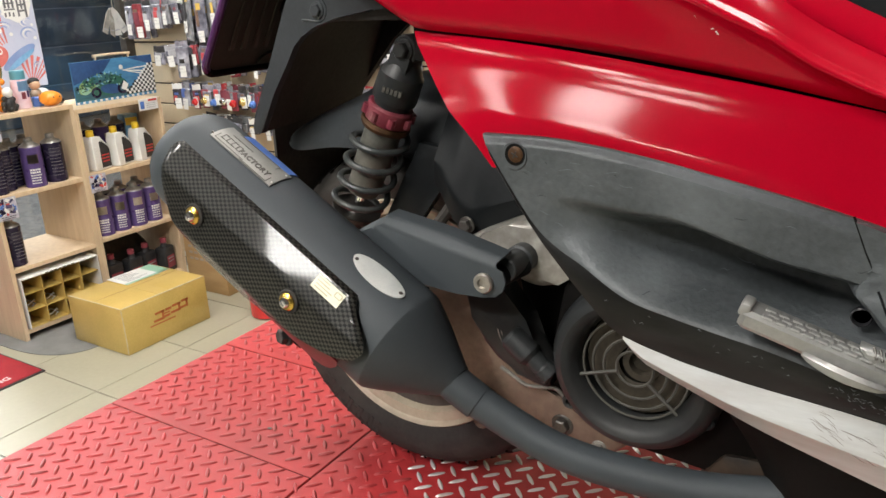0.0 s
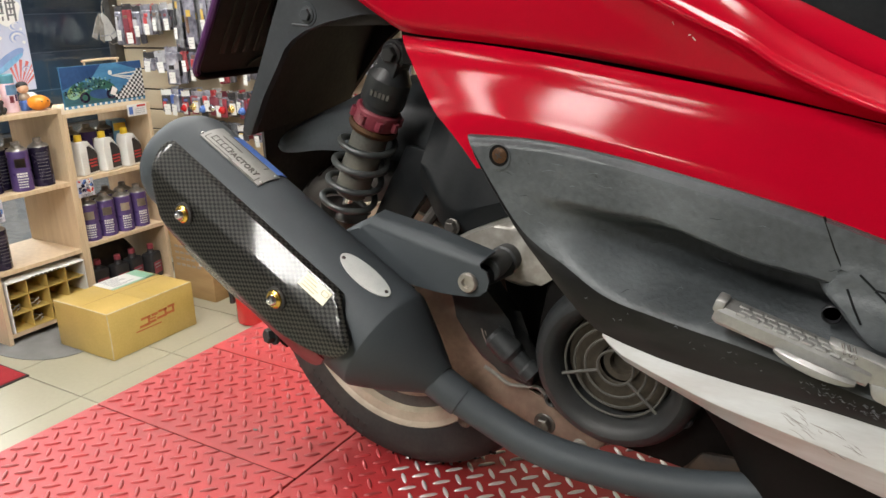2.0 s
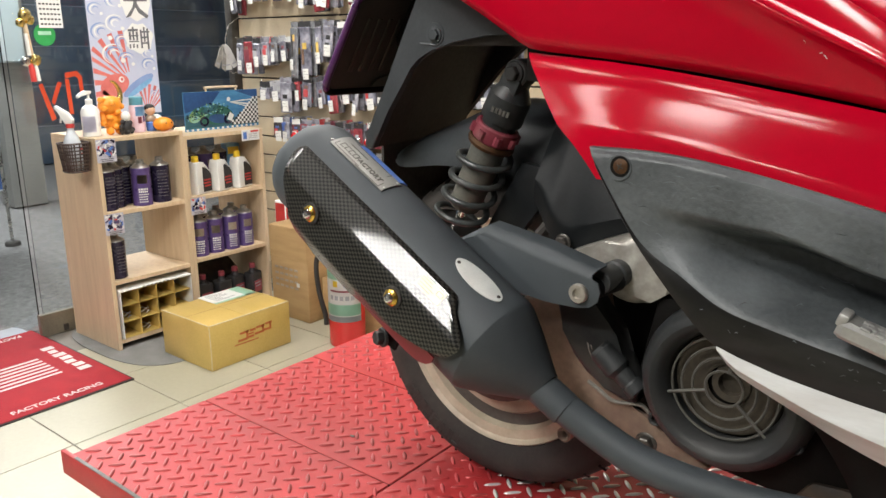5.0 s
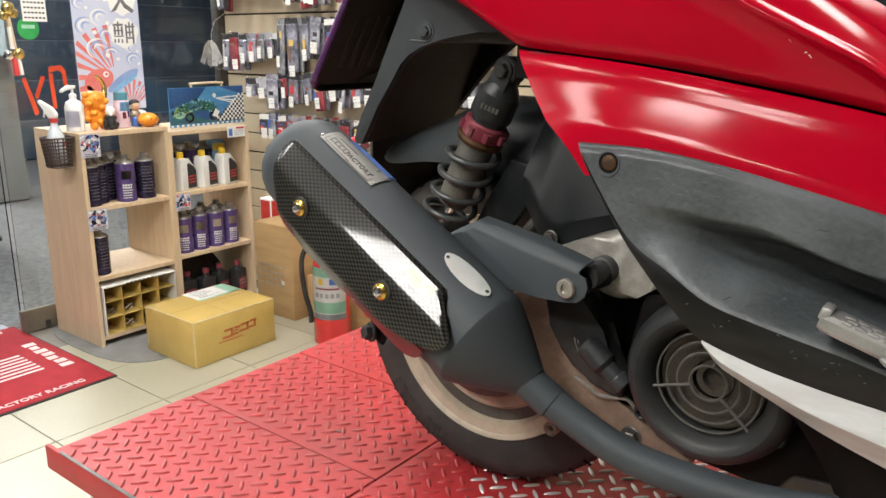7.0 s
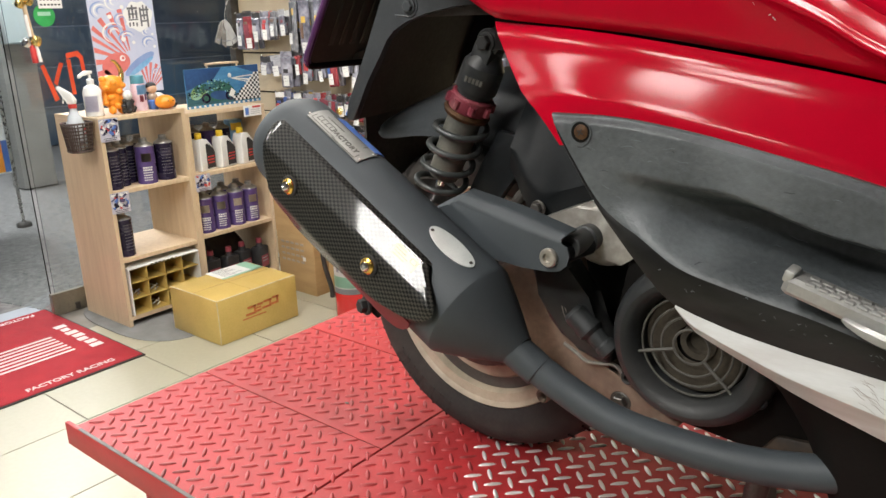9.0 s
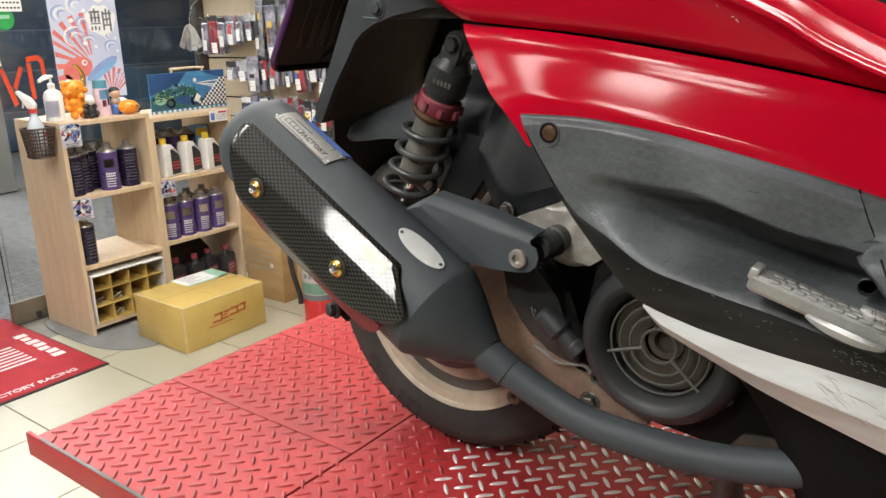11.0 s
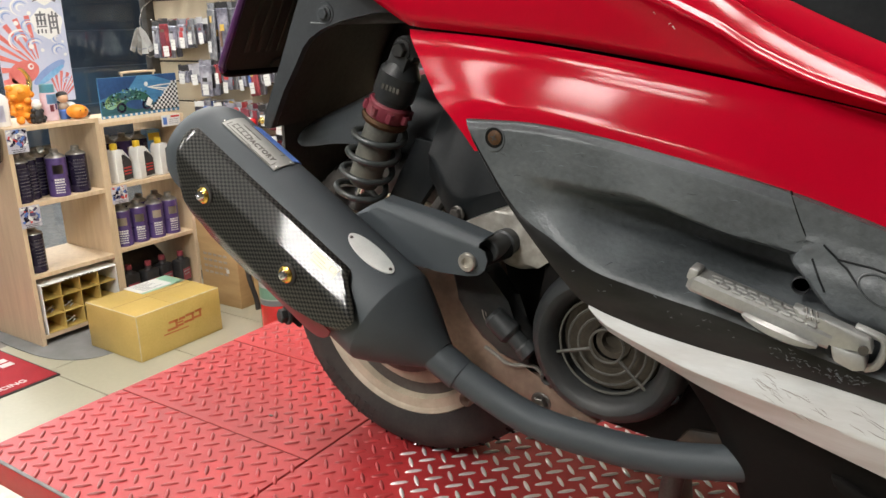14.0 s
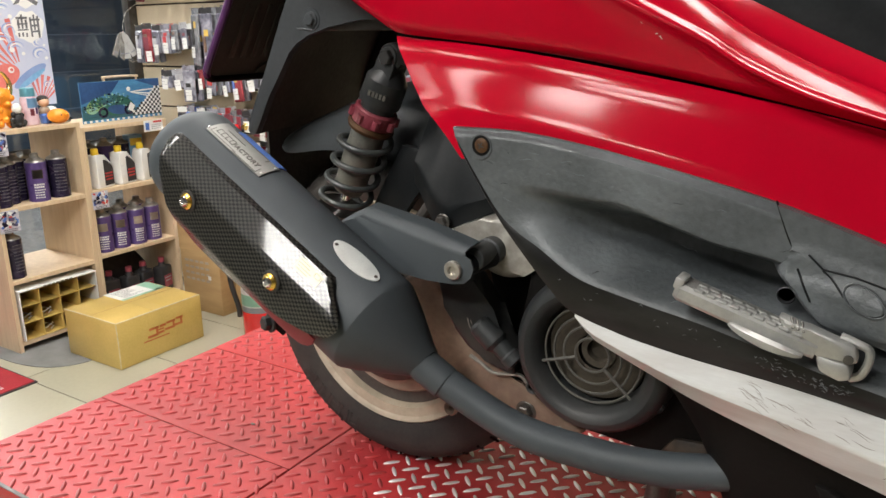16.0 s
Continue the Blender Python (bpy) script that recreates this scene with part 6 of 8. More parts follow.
part("film", add_rings(bm, rings), SHOCK_BLACK, bag, smooth=20)
sb_ = empty("small_box", pose(-2.79, 1.525, 0.6235, 0, 0, -8), "small teal and yellow printed box behind the bottles", "box")
part("carton", box((-0.03, -0.035, 0), (0.03, 0.035, 0.20), 0.0015, 1), SKY_PRINT, sb_)
part("print", box((0.0301, -0.030, 0.15), (0.0308, 0.030, 0.185)), YELLOW, sb_)
part("print", box((0.0301, -0.020, 0.10), (0.0308, 0.022, 0.135)), PAPER, sb_)

# carton with dividers
div = empty("divider_carton", pose(0, 0, 0), "open white carton with brown cardboard dividers", "box")
z0, z1, yl, yr = 0.050, 0.270, 0.757, 1.112
for y in (yl, yr - 0.004):
    part("side_flap", box((-2.93, y, z0), (-2.592, y + 0.004, z1)), PAPER, div)
part("top_flap", box((-2.93, yl + 0.004, z1 - 0.004), (-2.585, yr - 0.004, z1 + 0.002), 0.001, 1, None), PAPER, div)
part("back", box((-2.93, yl + 0.004, z0), (-2.926, yr - 0.004, z1 - 0.004)), KRAFT, div)
for k in range(1, 4):
    y = yl + (yr - yl) * k / 4
    part("divider", box((-2.92, y - 0.0015, z0), (-2.598, y + 0.0015, z1 - 0.005)), KRAFT_Y, div)
for k in range(0, 3):
    z = z0 + (z1 - z0) * k / 3
    part("divider", box((-2.92, yl + 0.0045, z), (-2.600, yr - 0.0045, z + 0.003)), KRAFT_Y, div)
bm = bmesh.new()
for k in range(7):
    add_box(bm, (-2.5848, 0.86 + 0.020 * k, z1 - 0.003), (-2.5844, 0.874 + 0.020 * k, z1 + 0.001))
tagged(part("printed_line", bm, INK, div), "fine black print", kind="stuff")
rnd = random.Random(5)
for k in (1, 4, 5):
    y, z = yl + (yr - yl) * ((k % 4) + 0.5) / 4, z0 + 0.0035 + (z1 - z0) * (k // 4) / 3
    loops = empty("cable_coil", pose(-2.66, y, z), "small grey coiled cable in a carton cell", "cable", "cables in the carton")
    pts = [(0.03 * math.cos(0.42 * i) * (1 - 0.006 * i), 0.028 * math.sin(0.42 * i), 0.004 + 0.0010 * i + 0.006 * math.sin(1.3 * i)) for i in range(20)]
    part("wire", tube(pts, 0.0022, 6), PAPER if k % 2 else GREY_PRINT, loops)


CARD_BLUE = surface("dark_card_print", (0.02, 0.025, 0.07), (0.09, 0.07, 0.17), 0.4, 0, 60, 200, 0.02, 0.0003)
CARD_LILAC = surface("pale_lilac_card_print", (0.36, 0.36, 0.46), (0.62, 0.60, 0.66), 0.4, 0, 70, 200, 0.02, 0.0003)
# promo cards hanging on the shelf edges
def promo(y, z, w, h, seed, kind=0):
    c = empty("price_card", pose(-2.597, y, z), "colourful printed price card on the shelf edge" if not kind else "white price card with a blue panel", "card", "price cards")
    part("card", box((0, -w / 2, -h), (0.0012, w / 2, 0.0), 0.0003, 1), PAPER if kind else CARD_LILAC, c)
    r = random.Random(seed)
    if kind:
        part("panel", box((0.0012, -w * 0.42, -h * 0.85), (0.0018, -w * 0.22, -h * 0.2)), BLUE, c)
        part("panel", box((0.0012, 0.0, -h * 0.25), (0.0018, w * 0.45, -h * 0.08)), RED_PR, c)
        bars([w * 0.5] * 3, w * 0.14, -h * 0.4, h * 0.17, 0.0012, GREY_PRINT, c, seed)
        return
    for k in range(36):
        cy, cz, a = r.uniform(-0.40, 0.40) * w, -r.uniform(0.08, 0.72) * h, r.uniform(0, 3.1)
        l, q = r.uniform(0.12, 0.30) * w, r.uniform(0.07, 0.17) * w
        co, si = math.cos(a), math.sin(a)
        pts = [(max(-w * 0.49, min(w * 0.49, cy + x * co - y * si)), max(-h * 0.82, min(-h * 0.02, cz + x * si + y * co))) for x, y in ((-l / 2, -q / 2), (l / 2, -q / 2), (l / 2, q / 2), (-l / 2, q / 2))]
        part("panel", slab(pts, 0.0013 + 0.00005 * k, 0.0015 + 0.00005 * k, 0, 1, "yz"), (NAVY, RED_PR, CARD_BLUE, PAPER, CARD_BLUE, BLUE, GREY_PRINT, PAPER, NAVY)[k % 9], c)
    bars([w * 0.7, w * 0.6], 0, -h * 0.84, h * 0.08, 0.0034, INK, c, seed)



promo(0.772, 0.925, 0.085, 0.095, 1)
promo(0.772, 0.612, 0.085, 0.090, 2)
promo(1.186, 0.618, 0.080, 0.078, 3)
promo(1.508, 0.905, 0.105, 0.052, 4, 1)

# basket with a spray bottle on the side of the unit
bk = empty("basket", pose(-2.665, 0.672, 0.80), "brown woven plastic basket hung on the shelf unit", "basket")
n = 28
for k in range(9):
    t = k / 8
    rr = [( (0.040 + 0.012 * t) * math.copysign(abs(math.cos(a)) ** 0.6, math.cos(a)), (0.043 + 0.012 * t) * math.copysign(abs(math.sin(a)) ** 0.6, math.sin(a)), 0.115 * t) for a in [2 * math.pi * i / n for i in range(n)]]
    part("hoop", tube(rr, 0.0042 if k in (0, 8) else 0.0030, 6, loop=True), BROWN_PL, bk)
for i in range(n):
    a = 2 * math.pi * i / n
    p0, p1 = [((0.040 + 0.012 * t) * math.copysign(abs(math.cos(a)) ** 0.6, math.cos(a)), (0.043 + 0.012 * t) * math.copysign(abs(math.sin(a)) ** 0.6, math.sin(a)), 0.115 * t) for t in (0, 1)]
    part("stave", tube([p0, p1], 0.0028, 5), BROWN_PL, bk)
part("bottom", box((-0.038, -0.041, 0), (0.038, 0.041, 0.004)), BROWN_PL, bk)
MILK = surface("milky_clear_plastic", (0.52, 0.56, 0.60), (0.62, 0.66, 0.70), 0.25, 0, 14, 200, 0.02, 0.0003)
sp = empty("spray_bottle", pose(-2.665, 0.668, 0.8045, 0, 0, 35), "milky trigger spray bottle with a red collar", "bottle")
part("body", lathe([(0, 0.030), (0.004, 0.034), (0.11, 0.034), (0.135, 0.026), (0.165, 0.013), (0.172, 0.013)], (0, 0, 0), (0, 0, 1), 28), MILK, sp)
part("collar", lathe([(0.172, 0.016), (0.188, 0.016)], (0, 0, 0), (0, 0, 1), 20), RED_PR, sp)
part("spray_head", slab([(-0.018, 0.188), (0.014, 0.188), (0.018, 0.205), (0.000, 0.232), (-0.050, 0.262), (-0.056, 0.250), (-0.030, 0.225)], -0.011, 0.011, 0.004, 2, "xz"), WHITE_PL, sp)
part("trigger", slab([(-0.034, 0.226), (-0.028, 0.222), (-0.036, 0.190), (-0.041, 0.192)], -0.004, 0.004, 0.001, 1, "xz"), WHITE_PL, sp)
bars([0.03, 0.03], 0.0, 0.09, 0.02, 0.0345, RED_PR, sp, 6)

# things on top of the unit
TOP = 0.9305
FADED = surface("faded_lavender_print", (0.52, 0.50, 0.62), (0.66, 0.64, 0.74), 0.5, 0, 30, 200, 0.02, 0.0003)
pump = empty("pump_bottle", pose(-2.70, 0.775, TOP, 0, 0, 10), "white pump dispenser bottle with a faded label", "bottle")
part("body", lathe([(0, 0.034), (0.004, 0.037), (0.10, 0.037), (0.120, 0.030), (0.130, 0.014), (0.140, 0.014)], (0, 0, 0), (0, 0, 1), 30), WHITE_PL, pump)
part("pump_collar", lathe([(0.140, 0.015), (0.152, 0.015), (0.155, 0.006), (0.175, 0.005)], (0, 0, 0), (0, 0, 1), 20), WHITE_PL, pump)
part("nozzle", slab([(-0.014, 0.175), (0.012, 0.175), (0.012, 0.187), (-0.02, 0.189), (-0.052, 0.172), (-0.055, 0.160), (-0.048, 0.160), (-0.04, 0.170)], -0.008, 0.008, 0.003, 2, "yz"), WHITE_PL, pump)
part("label", can_bands(0.0375, 0.02, 0.085, 1.5, -0.9), FADED, pump, "faded lavender label")

fig = empty("toy_bear", pose(-2.70, 0.865, TOP), "orange vinyl toy bear with a gold horn", "toy")
bm = bmesh.new()


def blob(bm, c, r, seg=16):
    rings = []
    for i in range(1, 9):
        a = math.pi * i / 9
        rings.append([(c[0] + r[0] * math.sin(a) * math.cos(2 * math.pi * k / seg), c[1] + r[1] * math.sin(a) * math.sin(2 * math.pi * k / seg), c[2] + r[2] * math.cos(a)) for k in range(seg)])
    return add_rings(bm, rings)


blob(bm, (0, 0, 0.058), (0.038, 0.042, 0.040))
blob(bm, (0, 0, 0.122), (0.042, 0.050, 0.042))
for k in range(16):
    q = 2.4 * k
    blob(bm, (0.022 * math.cos(q) + 0.01, 0.040 * math.sin(q), 0.035 + 0.0075 * k), (0.018, 0.016, 0.014), 10)
for s_ in (-1, 1):
    blob(bm, (0, 0.036 * s_, 0.142), (0.012, 0.014, 0.014))
    blob(bm, (0.012, 0.038 * s_, 0.064), (0.014, 0.014, 0.026))
    blob(bm, (0.020, 0.020 * s_, 0.018), (0.020, 0.016, 0.018))
ob = part("figure", bm, ORANGE, fig, smooth=60)
part("gold_horn", tube(smooth_path([(-0.02, 0.030, 0.10), (-0.02, 0.055, 0.135), (-0.02, 0.062, 0.175), (-0.02, 0.044, 0.212), (-0.02, 0.026, 0.222)], 6), [0.016 - 0.0005 * i for i in range(25)], 14), GOLD, fig)
fg2 = empty("toy_figure", pose(-2.655, 0.905, TOP), "small black and white vinyl toy figure", "toy")
bm = bmesh.new()
blob(bm, (0, 0, 0.030), (0.020, 0.024, 0.032))
for k in range(7):
    blob(bm, (0.012 * math.cos(2 * k), 0.030 * math.sin(1.7 * k), 0.012 + 0.007 * k), (0.010, 0.011, 0.011), 8)
blob(bm, (0, -0.022, 0.014), (0.012, 0.010, 0.014))
blob(bm, (0, 0.022, 0.014), (0.012, 0.010, 0.014))
part("body", bm, INK, fg2, smooth=60)
part("head", blob(bmesh.new(), (0.002, 0, 0.076), (0.019, 0.020, 0.022)), WHITE_PL, fg2, smooth=60)
pc = empty("spray_can", pose(-2.70, 0.985, TOP), "pink and white spray can with a teal cap", "can")
TEAL = surface("teal_cap", (0.08, 0.26, 0.34), (0.12, 0.34, 0.42), 0.35, 0, 14, 200, 0.02, 0.0003)
PINK = surface("pink_print", (0.66, 0.42, 0.50), (0.78, 0.62, 0.68), 0.35, 0, 34, 200, 0.02, 0.0003)
part("body", lathe([(0, 0.030), (0.003, 0.032), (0.110, 0.032), (0.118, 0.028)], (0, 0, 0), (0, 0, 1), 28), PINK, pc)
part("cap", lathe([(0.118, 0.029), (0.150, 0.028), (0.154, 0.025)], (0, 0, 0), (0, 0, 1), 28), TEAL, pc)
part("label", can_bands(0.0323, 0.072, 0.112, 1.6, 0.1), SKY_PRINT, pc)
part("label", can_bands(0.0325, 0.040, 0.068, 0.5, -0.2), RED_DIM, pc)
part("label", can_bands(0.0325, 0.046, 0.072, 0.4, 0.45), PURPLE, pc)
lf = empty("toy_doll", pose(-2.70, 1.050, TOP), "small vinyl toy figure with dark hair and blue trousers", "toy")
bm = bmesh.new()
blob(bm, (0, 0, 0.090), (0.021, 0.023, 0.022))
part("head", bm, SKIN_PL, lf, smooth=60)
part("hair", blob(bmesh.new(), (-0.005, 0, 0.101), (0.022, 0.0245, 0.018)), INK, lf, smooth=60)
part("shirt", blob(bmesh.new(), (0, 0, 0.054), (0.017, 0.023, 0.020)), GOLD_DIM, lf, smooth=60)
part("trousers", lathe([(0, 0.020), (0.004, 0.022), (0.036, 0.023), (0.042, 0.018)], (0, 0, 0), (0, 0, 1), 20), BLUE, lf)
pk = empty("toy_pumpkin", pose(-2.655, 1.080, TOP), "small orange toy pumpkin with dark eyes", "toy")
rings = []
for i in range(1, 10):
    a = math.pi * i / 10
    rings.append([(0.043 * math.sin(a) * math.cos(q) * (1 - 0.06 * abs(math.sin(4 * q))), 0.047 * math.sin(a) * math.sin(q) * (1 - 0.06 * abs(math.sin(4 * q))), 0.031 + 0.031 * math.cos(a)) for q in [2 * math.pi * k / 48 for k in range(48)]])
part("body", add_rings(bmesh.new(), rings), ORANGE, pk, smooth=60)
for yy in (-0.010, 0.016):
    part("eye", blob(bmesh.new(), (0.0415, yy, 0.038), (0.003, 0.0025, 0.003), 8), INK, pk)
for yy, mt, lab in ((1.135, WHITE_PL, "small white toy helmet"), (1.19, CLEAR_PL, "small clear and black toy helmet")):
    hm = empty("toy_helmet", pose(-2.80, yy, TOP - (0.0 if yy < 1.14 else 0.025)), lab, "toy", "toy helmets")
    part("shell", blob(bmesh.new(), (0, 0, 0.032), (0.036, 0.034, 0.032)), mt, hm, smooth=60)
    part("visor", box((0.024, -0.020, 0.022), (0.037, 0.020, 0.036), 0.004), INK, hm)

RACE_BLUE = surface("race_blue_print", (0.03, 0.13, 0.30), (0.10, 0.32, 0.55), 0.35, 0, 7, 60, 0.02, 0.0003, stretch=(1, 0.5, 2.5))
RACE_TEAL = surface("dark_teal_print", (0.010, 0.055, 0.085), (0.045, 0.16, 0.20), 0.35, 0, 16, 60, 0.02, 0.0003, stretch=(1, 0.4, 3))
RACE_NAVY = surface("race_navy_print", (0.012, 0.045, 0.14), (0.035, 0.10, 0.26), 0.35, 0, 9, 60, 0.02, 0.0003)
# race picture board leaning on the right bay
TOP2 = 0.9055
pb = empty("picture_board", pose(-2.73, 1.448, TOP2) @ pose(0, 0, 0, 0, 0, 2), "blue printed board with a green race motorcycle", "picture")
part("board", box((-0.006, -0.212, 0), (0, 0.225, 0.182), 0.0008, 1), RACE_BLUE, pb)
part("dark_sky", slab([(-0.211, 0.181), (0.0, 0.181), (-0.05, 0.13), (-0.211, 0.085)], 0.0002, 0.0006, 0, 1, "yz"), RACE_NAVY, pb)
part("dark_sky", slab([(0.08, 0.181), (0.224, 0.181), (0.224, 0.135)], 0.0002, 0.0006, 0, 1, "yz"), RACE_NAVY, pb)
part("track", slab([(-0.211, 0.012), (0.224, 0.012), (0.224, 0.04), (0.02, 0.055), (-0.211, 0.075)], 0.0002, 0.0006, 0, 1, "yz"), RACE_TEAL, pb)
for k, (a, b, w) in enumerate(((0.02, 0.15, 0.006), (0.05, 0.13, 0.010), (-0.03, 0.16, 0.005), (0.09, 0.12, 0.006))):
    part("light_streak", slab([(0.05, 0.128), (0.052, 0.124), (min(0.221, a + 0.17), b - 0.02 - w * k), (min(0.221, a + 0.17), b + w - 0.02 - w * k)], 0.0007, 0.0009, 0, 1, "yz"), PAPER, pb)
part("sun_spot", lathe([(0, 0.011), (0.0004, 0.010)], (0.0008, 0.045, 0.140), (1, 0, 0), 24), PAPER, pb)
GREEN_BIKE = surface("dark_green_print", (0.010, 0.060, 0.050), (0.030, 0.150, 0.105), 0.4, 0, 40, 200, 0.02, 0.0003)
LIME = surface("lime_print", (0.14, 0.30, 0.10), (0.32, 0.46, 0.20), 0.4, 0, 60, 200, 0.02, 0.0003)
part("motorcycle_print", slab([(-0.10, 0.030), (-0.03, 0.022), (0.04, 0.030), (0.075, 0.055), (0.055, 0.085), (0.01, 0.110), (-0.04, 0.112), (-0.075, 0.090), (-0.115, 0.07)], 0.0010, 0.0014, 0, 1, "yz"), GREEN_BIKE, pb)


def oval_print(cy, cz, ry, rz, rot, x, mtl, name):
    c, q = math.cos(rot), math.sin(rot)
    pts = [(cy + ry * math.cos(a) * c - rz * math.sin(a) * q, cz + ry * math.cos(a) * q + rz * math.sin(a) * c) for a in [2 * math.pi * i / 20 for i in range(20)]]
    part(name, slab(pts, x, x + 0.00015, 0, 1, "yz"), mtl, pb)


for k, (cy, cz, ry, rz, rot, mt) in enumerate(((-0.145, 0.075, 0.050, 0.030, 0.5, LIME), (-0.125, 0.090, 0.045, 0.022, 0.1, GREEN_BIKE), (-0.155, 0.055, 0.026, 0.016, 0.2, PALE_GREEN), (-0.06, 0.098, 0.055, 0.020, 0.2, RACE_TEAL), (0.015, 0.088, 0.045, 0.018, -0.4, GREEN_BIKE), (-0.02, 0.050, 0.060, 0.022, -0.1, RACE_NAVY), (0.035, 0.045, 0.026, 0.024, 0.0, NAVY), (-0.105, 0.042, 0.026, 0.024, 0.0, NAVY), (-0.105, 0.042, 0.014, 0.013, 0.0, GREEN_BIKE), (0.035, 0.045, 0.013, 0.012, 0.0, RACE_TEAL))):
    oval_print(cy, cz, ry, rz, rot, 0.00142 + 0.00001 * k, mt, "motorcycle_print")
rnd = random.Random(21)
for k in range(120):
    u = rnd.random()
    y, z = -0.195 + 0.24 * u + rnd.uniform(-0.012, 0.012), 0.065 + 0.04 * math.sin(u * 2.6) + rnd.uniform(-0.03, 0.022)
    a, l = rnd.uniform(0, math.pi), rnd.uniform(0.004, 0.010)
    c, s_ = math.cos(a), math.sin(a)
    part("rider_print", slab([(y - l * c, z - l * s_ * 0.8), (y + 0.5 * l * s_, z - 0.5 * l * c), (y + l * c, z + l * s_ * 0.8), (y - 0.4 * l * s_, z + 0.4 * l * c)], 0.0016 + 0.00003 * k, 0.0018 + 0.00003 * k, 0, 1, "yz"), (LIME, GREEN_BIKE, NAVY, SKY_PRINT, GREEN_BIKE, NAVY, PALE_GREEN)[k % 7], pb)
part("white_panel_print", slab([(0.025, 0.045), (0.05, 0.035), (0.068, 0.062), (0.045, 0.08)], 0.0060, 0.0062, 0, 1, "yz"), PAPER, pb)
bm, bk2 = bmesh.new(), bmesh.new()
for i in range(14):
    for j in range(11):
        y, z = 0.055 + 0.0122 * i, 0.016 + 0.0118 * j
        if z < 0.02 + 0.14 * max(0, (y - 0.05) / 0.165) ** 1.3 + 0.012:
            add_box(bm if (i + j) % 2 else bk2, (0.0016, y, z), (0.0020, min(0.224, y + 0.0122), z + 0.0118))
part("flag_check", bm, PAPER, pb)
part("flag_check", bk2, INK, pb)
for k in range(15):
    part("edge_check", box((0.0004, -0.209 + 0.029 * k, 0.001), (0.0008, -0.196 + 0.029 * k, 0.011)), PAPER, pb)
ch = empty("stool", pose(-2.90, 1.575, 0.9055), "curved wooden rail behind the picture board", "rail")
part("rail", tube(smooth_path([(0, -0.10, 0.189), (0, -0.04, 0.191), (0, 0.04, 0.191), (0, 0.10, 0.189)], 6), 0.006, 8), WOOD, ch)
for yy in (-0.10, 0.10):
    part("post", tube([(0, yy * 0.9, 0.0), (0, yy * 0.9, 0.189)], 0.005, 8), WOOD, ch)

# parcel on the floor
cart = empty("parcel_box", pose(0, 0, 0), "yellow-brown taped cardboard parcel with a red print", "box")
part("carton", box((-2.435, 0.848, 0.0), (-2.090, 1.268, 0.198), 0.005), KRAFT_Y, cart)
part("tape", box((-2.434, 1.03, 0.1981), (-2.091, 1.085, 0.1990)), KRAFT_Y, cart)
part("lid_seam", box((-2.264, 0.852, 0.1985), (-2.2615, 1.264, 0.1992)), KRAFT, cart)
part("shipping_note", box((-2.46, 1.035, 0.1993), (-2.32, 1.255, 0.2003), 0, 1, Matrix.Translation((0.02, 0, 0))), PAPER, cart, "white shipping note with green edge")
part("note_edge", box((-2.300 + 0.0, 1.035, 0.2004), (-2.315, 1.255, 0.2008)), PALE_GREEN, cart)
part("note_edge", box((-2.439, 1.20, 0.2004), (-2.302, 1.255, 0.2008)), PALE_GREEN, cart)
bm = bmesh.new()
rnd = random.Random(3)
for k in range(9):
    add_box(bm, (-2.43 + 0.012 * k, 1.06, 0.2004), (-2.426 + 0.012 * k, 1.06 + rnd.uniform(0.05, 0.12), 0.2007))
tagged(part("printed_line", bm, GREY_PRINT, cart), "fine printed lines", kind="stuff")
CARD_EDGE = surface("rubbed_card_edge", (0.52, 0.42, 0.22), (0.70, 0.61, 0.42), 0.7, 0, 40, 200, 0.2, 0.001)
for p0, p1 in (((-2.0925, 0.852, 0.1965), (-2.0925, 1.264, 0.1965)), ((-2.431, 0.8505, 0.1965), (-2.094, 0.8505, 0.1965)), ((-2.0925, 0.8505, 0.006), (-2.0925, 0.8505, 0.194))):
    part("rubbed_edge", tube(smooth_path([p0, tuple((a + b) / 2 + 0.0006 for a, b in zip(p0, p1)), p1], 8), [0.0026 + 0.0007 * math.sin(3.1 * i) for i in range(17)], 6), CARD_EDGE, cart, "rubbed pale edge of the carton")
RED_STAMP = surface("faded_red_stamp", (0.46, 0.10, 0.03), (0.56, 0.18, 0.05), 0.5, 0, 40, 200, 0.02, 0.0003)
bm = bmesh.new()
x = -2.0895
for k, (w, h0) in enumerate(((0.046, 0.040), (0.030, 0.036), (0.044, 0.036), (0.036, 0.036))):
    y = 0.985 + (0, 0.052, 0.086, 0.134)[k]
    z = 0.088 + 0.004 * k
    sk = 0.010
    for lo, hi in (((y, z), (y + w, z + 0.010)), ((y + sk, z + h0 - 0.010), (y + w + sk, z + h0)), ((y + w - 0.004, z), (y + w + 0.006, z + h0)) if k != 1 else ((y, z + 0.015), (y + w, z + 0.021))):
        add_box(bm, (x, lo[0], lo[1]), (x + 0.0006, hi[0], hi[1]))
add_box(bm, (x, 0.965, 0.075), (x + 0.0006, 1.09, 0.080))
part("red_print", bm, RED_STAMP, cart)

# tall box and flat box by the wall
tall = empty("cardboard_box", pose(0, 0, 0), "tall brown cardboard box with faded print", "box")
part("carton", box((-2.47, 1.485, 0), (-2.205, 1.715, 0.46), 0.004), KRAFT, tall)
part("flap", box((-2.47, 1.4845, 0.30), (-2.206, 1.4835, 0.455), 0.0003, 1), KRAFT, tall)
bm = bmesh.new()
for k in range(4):
    for j in range(5):
        add_box(bm, (-2.44 + 0.035 * j, 1.4826, 0.245 - 0.03 * k), (-2.44 + 0.035 * j + 0.026, 1.4834, 0.257 - 0.03 * k))
